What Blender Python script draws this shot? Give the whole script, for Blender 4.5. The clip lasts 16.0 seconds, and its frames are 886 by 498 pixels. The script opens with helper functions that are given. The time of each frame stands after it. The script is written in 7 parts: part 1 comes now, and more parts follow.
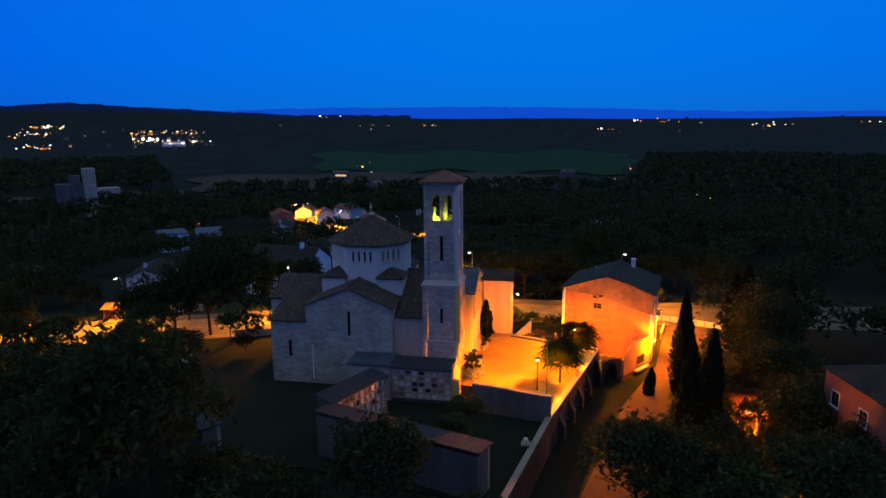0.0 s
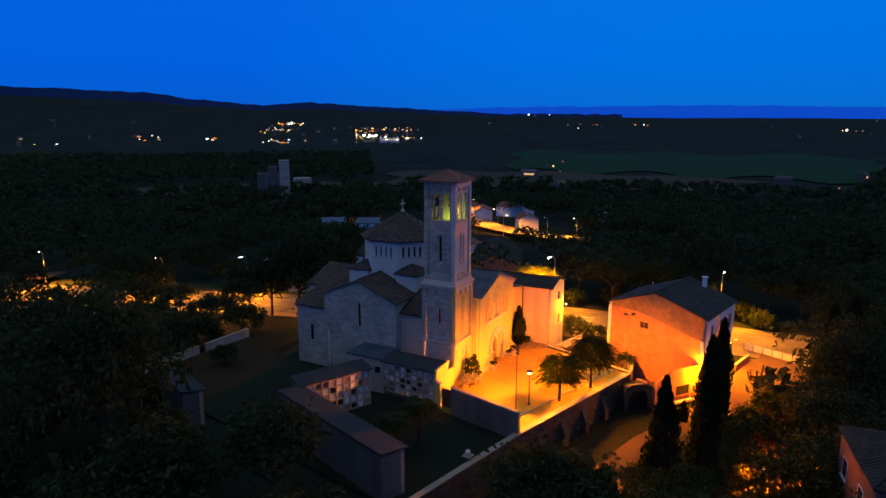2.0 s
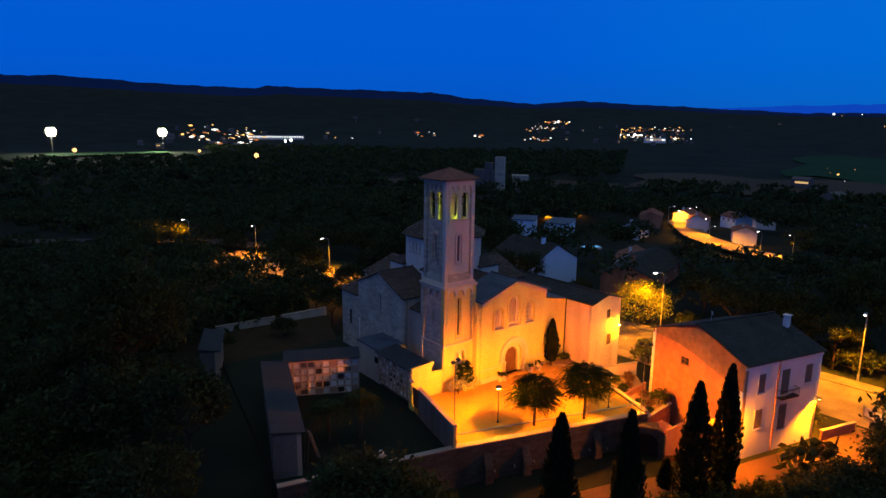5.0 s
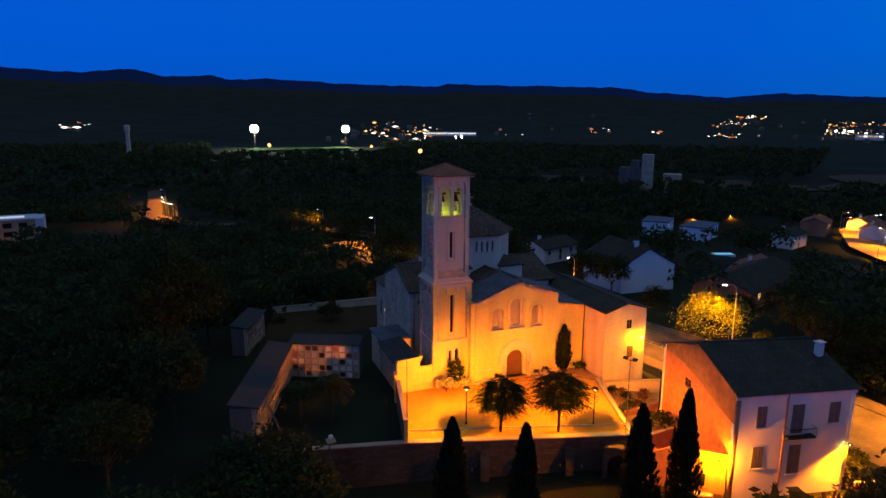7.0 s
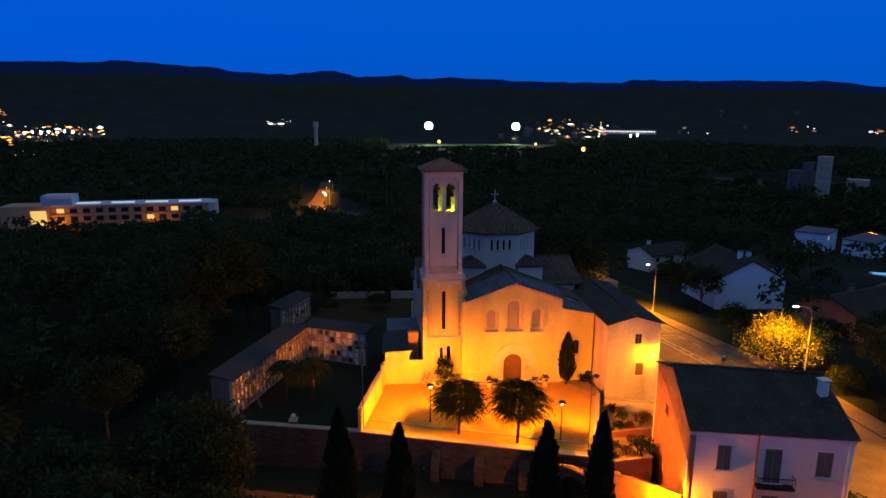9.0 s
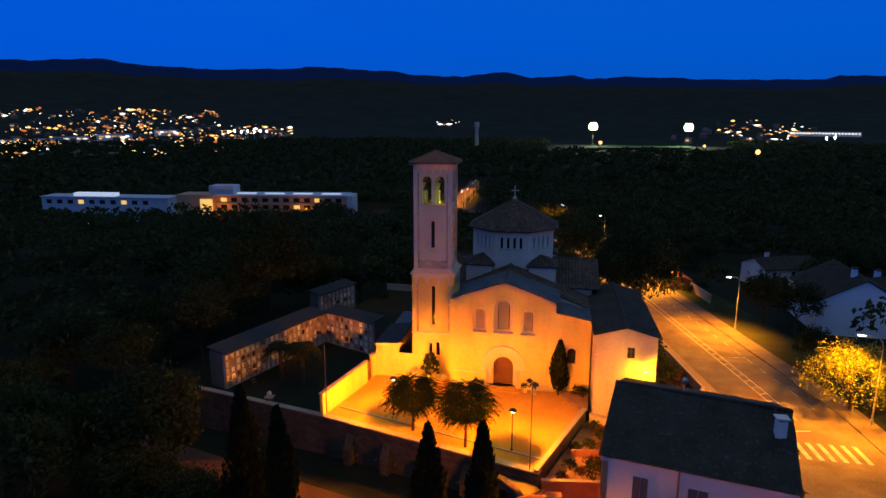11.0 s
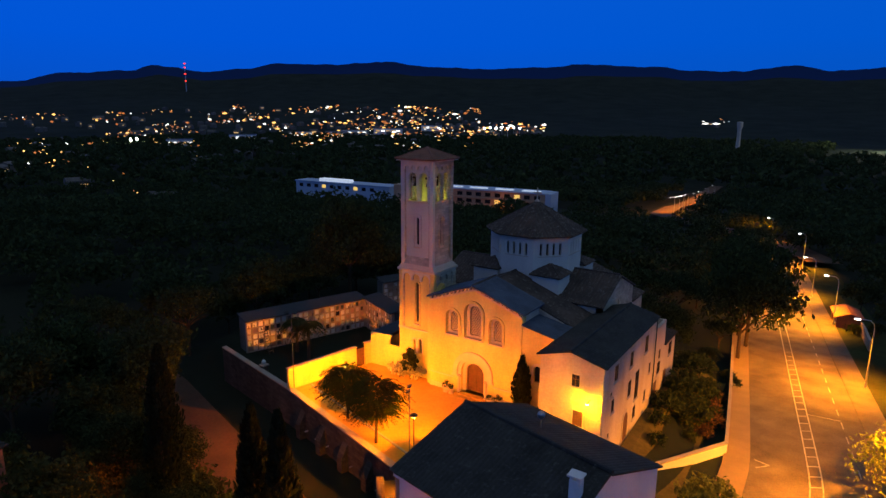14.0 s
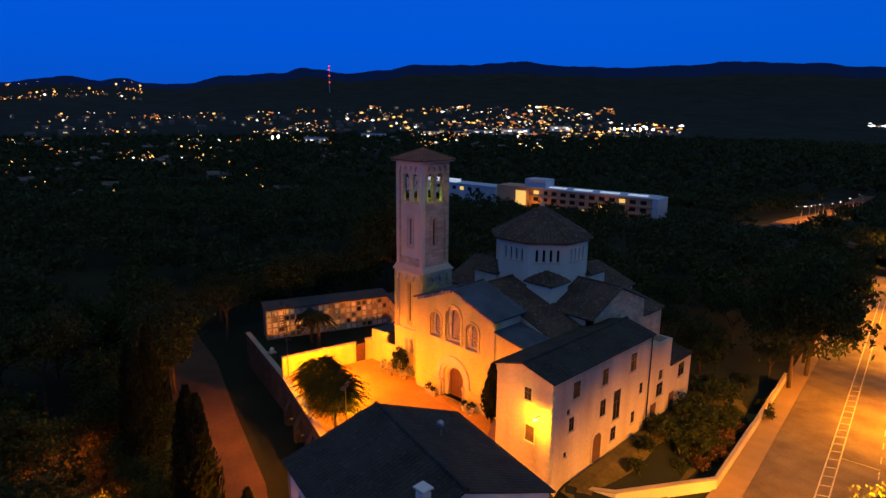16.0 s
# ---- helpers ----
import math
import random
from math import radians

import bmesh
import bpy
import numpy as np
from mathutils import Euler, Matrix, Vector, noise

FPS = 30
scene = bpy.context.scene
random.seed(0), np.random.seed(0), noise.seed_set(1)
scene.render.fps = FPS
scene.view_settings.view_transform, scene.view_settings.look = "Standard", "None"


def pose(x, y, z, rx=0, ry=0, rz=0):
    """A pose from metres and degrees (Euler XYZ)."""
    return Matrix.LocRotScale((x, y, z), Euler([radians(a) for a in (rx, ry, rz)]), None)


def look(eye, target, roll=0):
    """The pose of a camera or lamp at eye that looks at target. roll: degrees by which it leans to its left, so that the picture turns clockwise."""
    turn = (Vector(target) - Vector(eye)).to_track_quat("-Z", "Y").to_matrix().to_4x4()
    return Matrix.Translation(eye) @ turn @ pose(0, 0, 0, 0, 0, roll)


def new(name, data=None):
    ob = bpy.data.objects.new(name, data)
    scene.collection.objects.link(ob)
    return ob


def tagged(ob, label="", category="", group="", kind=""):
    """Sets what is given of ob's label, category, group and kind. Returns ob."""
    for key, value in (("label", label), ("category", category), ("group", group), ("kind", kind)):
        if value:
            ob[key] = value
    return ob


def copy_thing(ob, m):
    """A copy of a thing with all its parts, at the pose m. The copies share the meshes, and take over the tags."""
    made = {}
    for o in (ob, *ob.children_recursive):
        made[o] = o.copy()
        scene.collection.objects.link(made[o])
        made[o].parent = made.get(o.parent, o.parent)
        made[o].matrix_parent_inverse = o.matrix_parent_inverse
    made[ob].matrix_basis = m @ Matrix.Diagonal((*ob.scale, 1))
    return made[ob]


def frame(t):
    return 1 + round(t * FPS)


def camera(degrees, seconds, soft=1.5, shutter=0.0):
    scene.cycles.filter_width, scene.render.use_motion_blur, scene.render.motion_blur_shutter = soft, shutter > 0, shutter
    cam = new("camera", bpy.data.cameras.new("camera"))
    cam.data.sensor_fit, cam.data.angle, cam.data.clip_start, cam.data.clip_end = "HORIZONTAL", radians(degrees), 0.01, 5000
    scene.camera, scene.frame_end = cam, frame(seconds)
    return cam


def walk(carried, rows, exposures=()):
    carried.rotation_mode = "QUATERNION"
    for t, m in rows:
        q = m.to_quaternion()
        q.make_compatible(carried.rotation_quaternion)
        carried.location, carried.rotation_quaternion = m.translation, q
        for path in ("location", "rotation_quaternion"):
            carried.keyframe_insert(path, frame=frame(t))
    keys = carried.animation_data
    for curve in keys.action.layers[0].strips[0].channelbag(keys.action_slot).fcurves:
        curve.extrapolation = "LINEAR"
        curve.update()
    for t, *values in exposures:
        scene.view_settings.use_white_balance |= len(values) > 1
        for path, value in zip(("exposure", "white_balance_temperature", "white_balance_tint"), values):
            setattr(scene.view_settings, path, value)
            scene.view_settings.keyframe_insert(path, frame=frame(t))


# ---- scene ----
cam = camera(70.7, 16.0)
PATH = [
    (0, (-73.889, -9.997, 32.15), (-71.951, -9.685, 31.767), -0.4),
    (0.5, (-72.231, -16.032, 32.115), (-70.326, -15.56, 31.731), -0.2),
    (1, (-70.359, -21.953, 32.073), (-68.5, -21.325, 31.689), -0.2),
    (1.5, (-68.054, -27.673, 32.063), (-66.252, -26.895, 31.679), 0.1),
    (2, (-65.34, -33.025, 32.069), (-63.606, -32.105, 31.684), 0.1),
    (2.5, (-62.353, -37.93, 32.055), (-60.694, -36.88, 31.672), 0.3),
    (3, (-59.242, -42.372, 32.045), (-57.662, -41.207, 31.662), 0.3),
    (3.5, (-55.935, -46.313, 32.047), (-54.438, -45.043, 31.664), 0.3),
    (4, (-52.242, -49.796, 32.042), (-50.834, -48.429, 31.656), 0.4),
    (6.5, (-30.326, -64.032, 32.15), (-29.472, -62.27, 31.742), 0.6),
    (7, (-25.525, -66.296, 32.123), (-24.796, -64.479, 31.713), 0.3),
    (7.5, (-20.51, -68.014, 32.066), (-19.912, -66.15, 31.656), 0.2),
    (8, (-15.318, -69.305, 31.995), (-14.853, -67.404, 31.582), 0.3),
    (8.5, (-10.102, -70.246, 31.924), (-9.774, -68.317, 31.511), 0.2),
    (9, (-4.873, -70.692, 31.86), (-4.68, -68.746, 31.44), 0.3),
    (11.5, (20.232, -67.656, 30.709), (19.768, -65.756, 30.291), 0.3),
    (12, (25.122, -66.198, 30.639), (24.528, -64.335, 30.22), 0.5),
    (12.5, (29.834, -64.293, 30.64), (29.116, -62.475, 30.218), 0.4),
    (13, (34.43, -62.117, 30.693), (33.588, -60.353, 30.271), 0.5),
    (13.5, (38.808, -59.659, 30.805), (37.851, -57.956, 30.377), 0.4),
    (14, (43.118, -56.862, 30.924), (42.047, -55.229, 30.494), 0.5),
    (14.5, (46.972, -53.962, 31.036), (45.797, -52.403, 30.603), 0.6),
    (15, (50.118, -51.233, 31.097), (48.858, -49.742, 30.665), 0.5),
    (15.5, (52.689, -48.81, 31.124), (51.36, -47.379, 30.69), 0.6),
    (16, (54.846, -46.698, 31.158), (53.46, -45.323, 30.724), 0.6),
]
walk(cam, [(t, look(eye, target, roll)) for t, eye, target, roll in PATH], [(0, 0.38), (2.5, 0.26), (6.5, 0.02), (16, 0.0)])

# ---- dusk sky ----
world = bpy.data.worlds.new("dusk_sky")
scene.world = world
world.use_nodes = True
wn, wl = world.node_tree.nodes, world.node_tree.links
wn.clear()
w_out, w_bg = wn.new("ShaderNodeOutputWorld"), wn.new("ShaderNodeBackground")
w_co, w_sep, w_ramp = wn.new("ShaderNodeTexCoord"), wn.new("ShaderNodeSeparateXYZ"), wn.new("ShaderNodeValToRGB")
wl.new(w_co.outputs["Generated"], w_sep.inputs[0])
wl.new(w_sep.outputs["Z"], w_ramp.inputs["Fac"])
# towards the east the sky is lighter and greener
w_span, w_tint, w_mul = wn.new("ShaderNodeMapRange"), wn.new("ShaderNodeValToRGB"), wn.new("ShaderNodeMixRGB")
w_span.inputs["From Min"].default_value, w_span.inputs["From Max"].default_value = -1.0, 1.0
w_mul.blend_type, w_mul.inputs[0].default_value = "MULTIPLY", 1.0
wl.new(w_sep.outputs["X"], w_span.inputs["Value"])
wl.new(w_span.outputs[0], w_tint.inputs["Fac"])
wl.new(w_ramp.outputs["Color"], w_mul.inputs[1])
wl.new(w_tint.outputs["Color"], w_mul.inputs[2])
wl.new(w_mul.outputs[0], w_bg.inputs["Color"])
w_bg.inputs["Strength"].default_value = 2.0
wl.new(w_bg.outputs[0], w_out.inputs["Surface"])
SKY = [(0.0, (0.003, 0.062, 0.34)), (0.04, (0.001, 0.074, 0.42)), (0.1, (0.0, 0.08, 0.47)), (0.2, (0.001, 0.084, 0.47)), (0.34, (0.07, 0.125, 0.24)), (1.0, (0.175, 0.208, 0.21))]
TINT = [(0.0, (0.6, 0.57, 0.72)), (0.15, (0.6, 0.575, 0.72)), (0.55, (0.6, 0.59, 0.64)), (0.85, (0.58, 0.6, 0.64)), (1.0, (0.6, 0.84, 0.66))]
for node, stops in ((w_ramp, SKY), (w_tint, TINT)):
    ramp = node.color_ramp
    ramp.elements[0].position, ramp.elements[0].color = stops[0][0], (*stops[0][1], 1)
    ramp.elements[1].position, ramp.elements[1].color = stops[-1][0], (*stops[-1][1], 1)
    for p, c in stops[1:-1]:
        e = ramp.elements.new(p)
        e.color = (*c, 1)

SODIUM = (1.0, 0.22, 0.0)
DEEP = (1.0, 0.13, 0.0)
AMBER = (1.0, 0.3, 0.0)
WARM = (1.0, 0.45, 0.0)


def lamp(name, place, watts, colour, size=0.12, spot=0, target=None, blend=0.6):
    """A point lamp, or a spot lamp with a cone of that many degrees."""
    data = bpy.data.lights.new(name, "SPOT" if spot else "POINT")
    data.energy, data.color, data.shadow_soft_size = watts, colour, size
    ob = new(name, data)
    if spot:
        data.spot_size, data.spot_blend = radians(spot), blend
        ob.matrix_world = look(place, target)
    else:
        ob.location = place
    return ob


# ---- materials ----
def material(name, colour, second=None, rough=0.85, grain=6.0, stain=0.3, bump=0.25, metal=0.0, pieces=0.0, blocks=None, amount=0.6, streak=False, lichen=None):
    """Two-scale noise between two colours, with fine relief; pieces: how far single pieces differ; blocks: size of masonry; lichen: colour of pale specks."""
    m = bpy.data.materials.new(name)
    m.use_nodes = True
    n, l = m.node_tree.nodes, m.node_tree.links
    b = n["Principled BSDF"]
    b.inputs["Roughness"].default_value, b.inputs["Metallic"].default_value = rough, metal
    second = second or tuple(v * 0.55 for v in colour)
    b.inputs["Specular IOR Level"].default_value = 0.04 if rough >= 0.95 else 0.3
    co = n.new("ShaderNodeTexCoord")
    big, fine = n.new("ShaderNodeTexNoise"), n.new("ShaderNodeTexNoise")
    big.inputs["Scale"].default_value, big.inputs["Detail"].default_value = stain, 6
    fine.inputs["Scale"].default_value, fine.inputs["Detail"].default_value = grain, 4
    src = co.outputs["Object"]
    if streak:
        mp = n.new("ShaderNodeMapping")
        mp.inputs["Scale"].default_value = (1, 1, 0.18)
        l.new(src, mp.inputs["Vector"])
        l.new(mp.outputs[0], big.inputs["Vector"])
    else:
        l.new(src, big.inputs["Vector"])
    l.new(src, fine.inputs["Vector"])
    add = n.new("ShaderNodeMath")
    add.operation = "MULTIPLY_ADD"
    add.inputs[1].default_value = 0.5
    l.new(fine.outputs["Fac"], add.inputs[0])
    l.new(big.outputs["Fac"], add.inputs[2])
    rng = n.new("ShaderNodeMapRange")
    rng.inputs["From Min"].default_value, rng.inputs["From Max"].default_value = 0.5, 1.0
    rng.inputs["To Max"].default_value = amount
    l.new(add.outputs[0], rng.inputs["Value"])
    mix = n.new("ShaderNodeMixRGB")
    mix.inputs[1].default_value, mix.inputs[2].default_value = (*colour, 1), (*second, 1)
    l.new(rng.outputs[0], mix.inputs[0])
    out = mix.outputs[0]
    height = add.outputs[0]
    if lichen:
        spot, cut, mixs = n.new("ShaderNodeTexNoise"), n.new("ShaderNodeMapRange"), n.new("ShaderNodeMixRGB")
        spot.inputs["Scale"].default_value, spot.inputs["Detail"].default_value, spot.inputs["Roughness"].default_value = 2.6, 5, 0.75
        cut.inputs["From Min"].default_value, cut.inputs["From Max"].default_value = 0.56, 0.66
        l.new(src, spot.inputs["Vector"])
        l.new(spot.outputs["Fac"], cut.inputs["Value"])
        mixs.inputs[2].default_value = (*lichen, 1)
        l.new(cut.outputs[0], mixs.inputs[0])
        l.new(out, mixs.inputs[1])
        out = mixs.outputs[0]
    if blocks:
        sep, com, br = n.new("ShaderNodeSeparateXYZ"), n.new("ShaderNodeCombineXYZ"), n.new("ShaderNodeTexBrick")
        s = n.new("ShaderNodeMath")
        l.new(src, sep.inputs[0])
        l.new(sep.outputs[0], s.inputs[0])
        l.new(sep.outputs[1], s.inputs[1])
        l.new(s.outputs[0], com.inputs[0])
        l.new(sep.outputs[2], com.inputs[1])
        l.new(com.outputs[0], br.inputs["Vector"])
        br.inputs["Scale"].default_value = 1.0
        br.inputs["Brick Width"].default_value, br.inputs["Row Height"].default_value = blocks
        br.inputs["Mortar Size"].default_value = 0.018
        br.inputs["Color1"].default_value, br.inputs["Color2"].default_value, br.inputs["Mortar"].default_value = (1.1, 1.08, 1.05, 1), (0.62, 0.62, 0.64, 1), (0.72, 0.7, 0.66, 1)
        mul = n.new("ShaderNodeMixRGB")
        mul.blend_type = "MULTIPLY"
        mul.inputs[0].default_value = 0.8
        l.new(out, mul.inputs[1])
        l.new(br.outputs["Color"], mul.inputs[2])
        out = mul.outputs[0]
    if pieces:
        oi, hsv, mr = n.new("ShaderNodeObjectInfo"), n.new("ShaderNodeHueSaturation"), n.new("ShaderNodeMapRange")
        l.new(oi.outputs["Random"], mr.inputs["Value"])
        mr.inputs["To Min"].default_value, mr.inputs["To Max"].default_value = 1 - pieces, 1 + pieces * 0.5
        l.new(mr.outputs[0], hsv.inputs["Value"])
        l.new(out, hsv.inputs["Color"])
        out = hsv.outputs[0]
    l.new(out, b.inputs["Base Color"])
    if bump:
        bp = n.new("ShaderNodeBump")
        bp.inputs["Strength"].default_value, bp.inputs["Distance"].default_value = bump, 0.05
        l.new(height, bp.inputs["Height"])
        l.new(bp.outputs[0], b.inputs["Normal"])
    return m


def glow(name, colour, strength, sampled=False):
    m = bpy.data.materials.new(name)
    m.use_nodes = True
    b = m.node_tree.nodes["Principled BSDF"]
    b.inputs["Base Color"].default_value = (*[min(1, c) * 0.6 for c in colour], 1)
    b.inputs["Emission Color"].default_value, b.inputs["Emission Strength"].default_value = (*colour, 1), strength
    if not sampled:
        m.cycles.emission_sampling = "NONE"
    return m


def leaves(name, colour, second):
    m = material(name, colour, second, rough=0.96, grain=3.0, stain=0.6, bump=0.0, amount=1.0)
    n, l = m.node_tree.nodes, m.node_tree.links
    b = n["Principled BSDF"]
    g, hsv, mr = n.new("ShaderNodeNewGeometry"), n.new("ShaderNodeHueSaturation"), n.new("ShaderNodeMapRange")
    link = b.inputs["Base Color"].links[0]
    source = link.from_socket
    l.remove(link)
    l.new(g.outputs["Random Per Island"], mr.inputs["Value"])
    mr.inputs["To Min"].default_value, mr.inputs["To Max"].default_value = 0.55, 1.35
    l.new(mr.outputs[0], hsv.inputs["Value"])
    l.new(source, hsv.inputs["Color"])
    l.new(hsv.outputs[0], b.inputs["Base Color"])
    tr, mx = n.new("ShaderNodeBsdfTranslucent"), n.new("ShaderNodeMixShader")
    l.new(hsv.outputs[0], tr.inputs["Color"])
    mx.inputs[0].default_value = 0.3
    l.new(b.outputs[0], mx.inputs[1])
    l.new(tr.outputs[0], mx.inputs[2])
    l.new(mx.outputs[0], n["Material Output"].inputs["Surface"])
    return m


M = dict(
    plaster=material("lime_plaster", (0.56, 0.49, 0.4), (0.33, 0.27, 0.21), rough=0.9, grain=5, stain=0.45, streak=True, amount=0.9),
    trim=material("dressed_stone", (0.52, 0.45, 0.36), (0.38, 0.32, 0.26), rough=0.85, grain=9, stain=0.8),
    # plaster round the plaza: sodium lamp orange is mixed into the wall colour
    lamp_plaster=material("lime_plaster_lamp_orange", (0.58, 0.52, 0.19), (0.38, 0.31, 0.1), rough=0.9, grain=5, stain=0.45, streak=True, amount=0.9),
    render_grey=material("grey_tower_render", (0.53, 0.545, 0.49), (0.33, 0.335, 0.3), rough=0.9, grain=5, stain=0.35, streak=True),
    far_wall=material("far_town_walls", (0.17, 0.16, 0.15), (0.05, 0.045, 0.04), rough=0.9, grain=0.3, stain=0.004, bump=0.0, amount=1.0),
    stone=material("grey_ashlar", (0.5, 0.47, 0.38), (0.22, 0.215, 0.175), rough=0.9, grain=5, stain=0.4, blocks=(0.75, 0.34)),
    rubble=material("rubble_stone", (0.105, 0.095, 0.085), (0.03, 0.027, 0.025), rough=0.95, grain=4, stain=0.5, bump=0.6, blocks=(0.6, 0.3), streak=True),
    tiles=material("old_clay_tile", (0.085, 0.06, 0.048), (0.02, 0.018, 0.016), rough=0.75, grain=7, stain=0.5, bump=0.6, amount=0.9, lichen=(0.19, 0.175, 0.15)),
    tiles_red=material("clay_tile", (0.26, 0.1, 0.06), (0.12, 0.06, 0.045), rough=0.7, grain=7, stain=0.6, bump=0.5, amount=0.9),
    tiles_grey=material("weathered_grey_tile", (0.034, 0.036, 0.032), (0.01, 0.011, 0.01), rough=0.8, grain=5, stain=0.5, bump=0.7, amount=1.0, lichen=(0.06, 0.064, 0.054)),
    sheet_roof=material("slate_blue_roof", (0.075, 0.11, 0.165), (0.026, 0.038, 0.06), rough=0.6, grain=5, stain=0.5, bump=0.4, amount=0.9),
    house_white=material("whitewashed_render", (0.66, 0.67, 0.69), (0.44, 0.44, 0.45), rough=0.9, grain=5, stain=0.3, streak=True, amount=0.5),
    house_side=material("bare_ochre_render", (0.42, 0.21, 0.13), (0.2, 0.1, 0.07), rough=0.95, grain=1.6, stain=0.25, bump=0.12, streak=True, amount=0.9),
    wood=material("weathered_brown_wood", (0.11, 0.055, 0.03), (0.06, 0.032, 0.02), rough=0.7, grain=12, stain=2),
    shutter=material("grey_shutter", (0.16, 0.14, 0.13), (0.09, 0.08, 0.08), rough=0.6, grain=14, stain=2),
    iron=material("dark_iron", (0.04, 0.04, 0.042), (0.02, 0.02, 0.02), rough=0.5, metal=0.6, bump=0.05),
    steel=material("galvanised_steel", (0.45, 0.46, 0.47), (0.3, 0.31, 0.32), rough=0.4, metal=0.7, bump=0.05),
    glass_dark=material("dark_window_glass", (0.02, 0.022, 0.028), (0.012, 0.012, 0.016), rough=0.12, bump=0.0),
    paving=material("plaza_sand_paving", (0.46, 0.275, 0.05), (0.28, 0.165, 0.03), rough=0.95, grain=3, stain=0.25, bump=0.2, amount=0.8),
    kerb=material("pale_kerb_stone", (0.36, 0.31, 0.26), (0.2, 0.175, 0.15), rough=0.9),
    soil=material("dry_soil", (0.26, 0.17, 0.1), (0.12, 0.08, 0.05), rough=1.0, grain=5, stain=0.8, bump=0.6),
    asphalt=material("worn_asphalt", (0.18, 0.145, 0.1), (0.065, 0.052, 0.04), rough=0.85, grain=7, stain=0.28, bump=0.15, amount=1.0),
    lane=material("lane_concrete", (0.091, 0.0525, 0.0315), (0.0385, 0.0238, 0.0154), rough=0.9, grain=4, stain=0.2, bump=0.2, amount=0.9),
    pave=material("pavement_concrete", (0.28, 0.2, 0.105), (0.16, 0.115, 0.065), rough=0.9, grain=6, stain=0.4, bump=0.15),
    paint=material("worn_road_paint", (0.5, 0.47, 0.42), (0.17, 0.15, 0.12), rough=0.8, grain=10, stain=1.2, bump=0.05, amount=0.8),
    land=material("dark_woodland_floor", (0.026, 0.034, 0.024), (0.012, 0.016, 0.012), rough=1.0, grain=0.12, stain=0.012, bump=0.0, amount=1.0),
    grass=material("dry_grass", (0.05, 0.06, 0.022), (0.026, 0.032, 0.014), rough=1.0, grain=2.5, stain=0.25, bump=0.4, amount=1.0),
    field_green=material("green_crop_field", (0.02, 0.058, 0.024), (0.015, 0.042, 0.018), rough=1.0, grain=0.2, stain=0.01, bump=0.0),
    field_tan=material("stubble_field", (0.07, 0.058, 0.045), (0.045, 0.038, 0.03), rough=1.0, grain=0.2, stain=0.01, bump=0.0),
    niche=material("niche_cement", (0.46, 0.36, 0.28), (0.24, 0.19, 0.15), rough=0.9),
    marble=material("marble_slab", (0.78, 0.75, 0.72), (0.6, 0.56, 0.53), rough=0.35, grain=5, stain=1.5, bump=0.03, pieces=0.4),
    granite=material("dark_granite_slab", (0.05, 0.05, 0.055), (0.02, 0.02, 0.022), rough=0.2, grain=20, stain=2, bump=0.02, pieces=0.3),
    sandstone=material("rose_slab", (0.42, 0.28, 0.23), (0.3, 0.2, 0.17), rough=0.5, grain=8, stain=1.5, bump=0.03, pieces=0.3),
    bark=material("bark", (0.09, 0.065, 0.045), (0.04, 0.03, 0.022), rough=1.0, grain=10, stain=2, bump=0.8),
    leaf=leaves("broad_leaves", (0.055, 0.075, 0.026), (0.03, 0.044, 0.016)),
    # leaves near the street lamps: part of the lamp's yellow is in the colour
    leaf_lit=leaves("lamp_yellow_leaves", (0.2, 0.22, 0.05), (0.12, 0.14, 0.035)),
    leaf_dark=leaves("holm_oak_leaves", (0.056, 0.076, 0.03), (0.026, 0.038, 0.017)),
    leaf_cypress=leaves("cypress_sprays", (0.02, 0.03, 0.014), (0.012, 0.02, 0.01)),
    leaf_palm=leaves("palm_fronds", (0.045, 0.06, 0.022), (0.03, 0.04, 0.018)),
    flower=leaves("pale_flower_heads", (0.5, 0.45, 0.32), (0.3, 0.3, 0.12)),
    leaf_red=leaves("russet_leaves", (0.19, 0.1, 0.045), (0.1, 0.06, 0.028)),
    dark_cement=material("dark_grey_cement", (0.16, 0.155, 0.145), (0.07, 0.07, 0.065), rough=0.95, grain=4, stain=0.4, streak=True, amount=0.9),
    garden_grass=material("dry_garden_grass", (0.12, 0.1, 0.038), (0.05, 0.048, 0.02), rough=1.0, grain=2.5, stain=0.35, bump=0.5, amount=1.0),
    dark_soil=material("leaf_litter", (0.05, 0.036, 0.022), (0.025, 0.02, 0.013), rough=1.0, grain=4, stain=0.6, bump=0.6),
    dark_render=material("dark_brown_render", (0.24, 0.155, 0.115), (0.12, 0.085, 0.07), rough=0.95, grain=1.4, stain=0.35, bump=0.2, amount=0.9),
    brick=material("red_brick", (0.28, 0.12, 0.08), (0.16, 0.08, 0.06), rough=0.9, grain=8, stain=0.5, blocks=(0.26, 0.075)),
    bronze=material("old_bronze", (0.06, 0.05, 0.03), (0.03, 0.03, 0.02), rough=0.45, metal=0.8, bump=0.05),
    lime_wash=material("ochre_limewash", (0.62, 0.6, 0.3), (0.45, 0.45, 0.2), rough=0.9),
    mast_paint=material("dark_painted_steel", (0.1, 0.095, 0.09), (0.05, 0.05, 0.05), rough=0.6, bump=0.05),
    leaf_plaza=leaves("dark_drooping_leaves", (0.024, 0.036, 0.012), (0.013, 0.021, 0.007)),
    far_pane=glow("far_lit_windows", (1.0, 0.6, 0.22), 0.6),
    flood=glow("floodlight_lamp", (1.0, 0.9, 0.55), 2.5),
    halo=glow("orange_yard_lamp", (1.0, 0.5, 0.16), 2.2),
    far_dim=glow("far_dim_lamp", (1.0, 0.3, 0.06), 0.55),
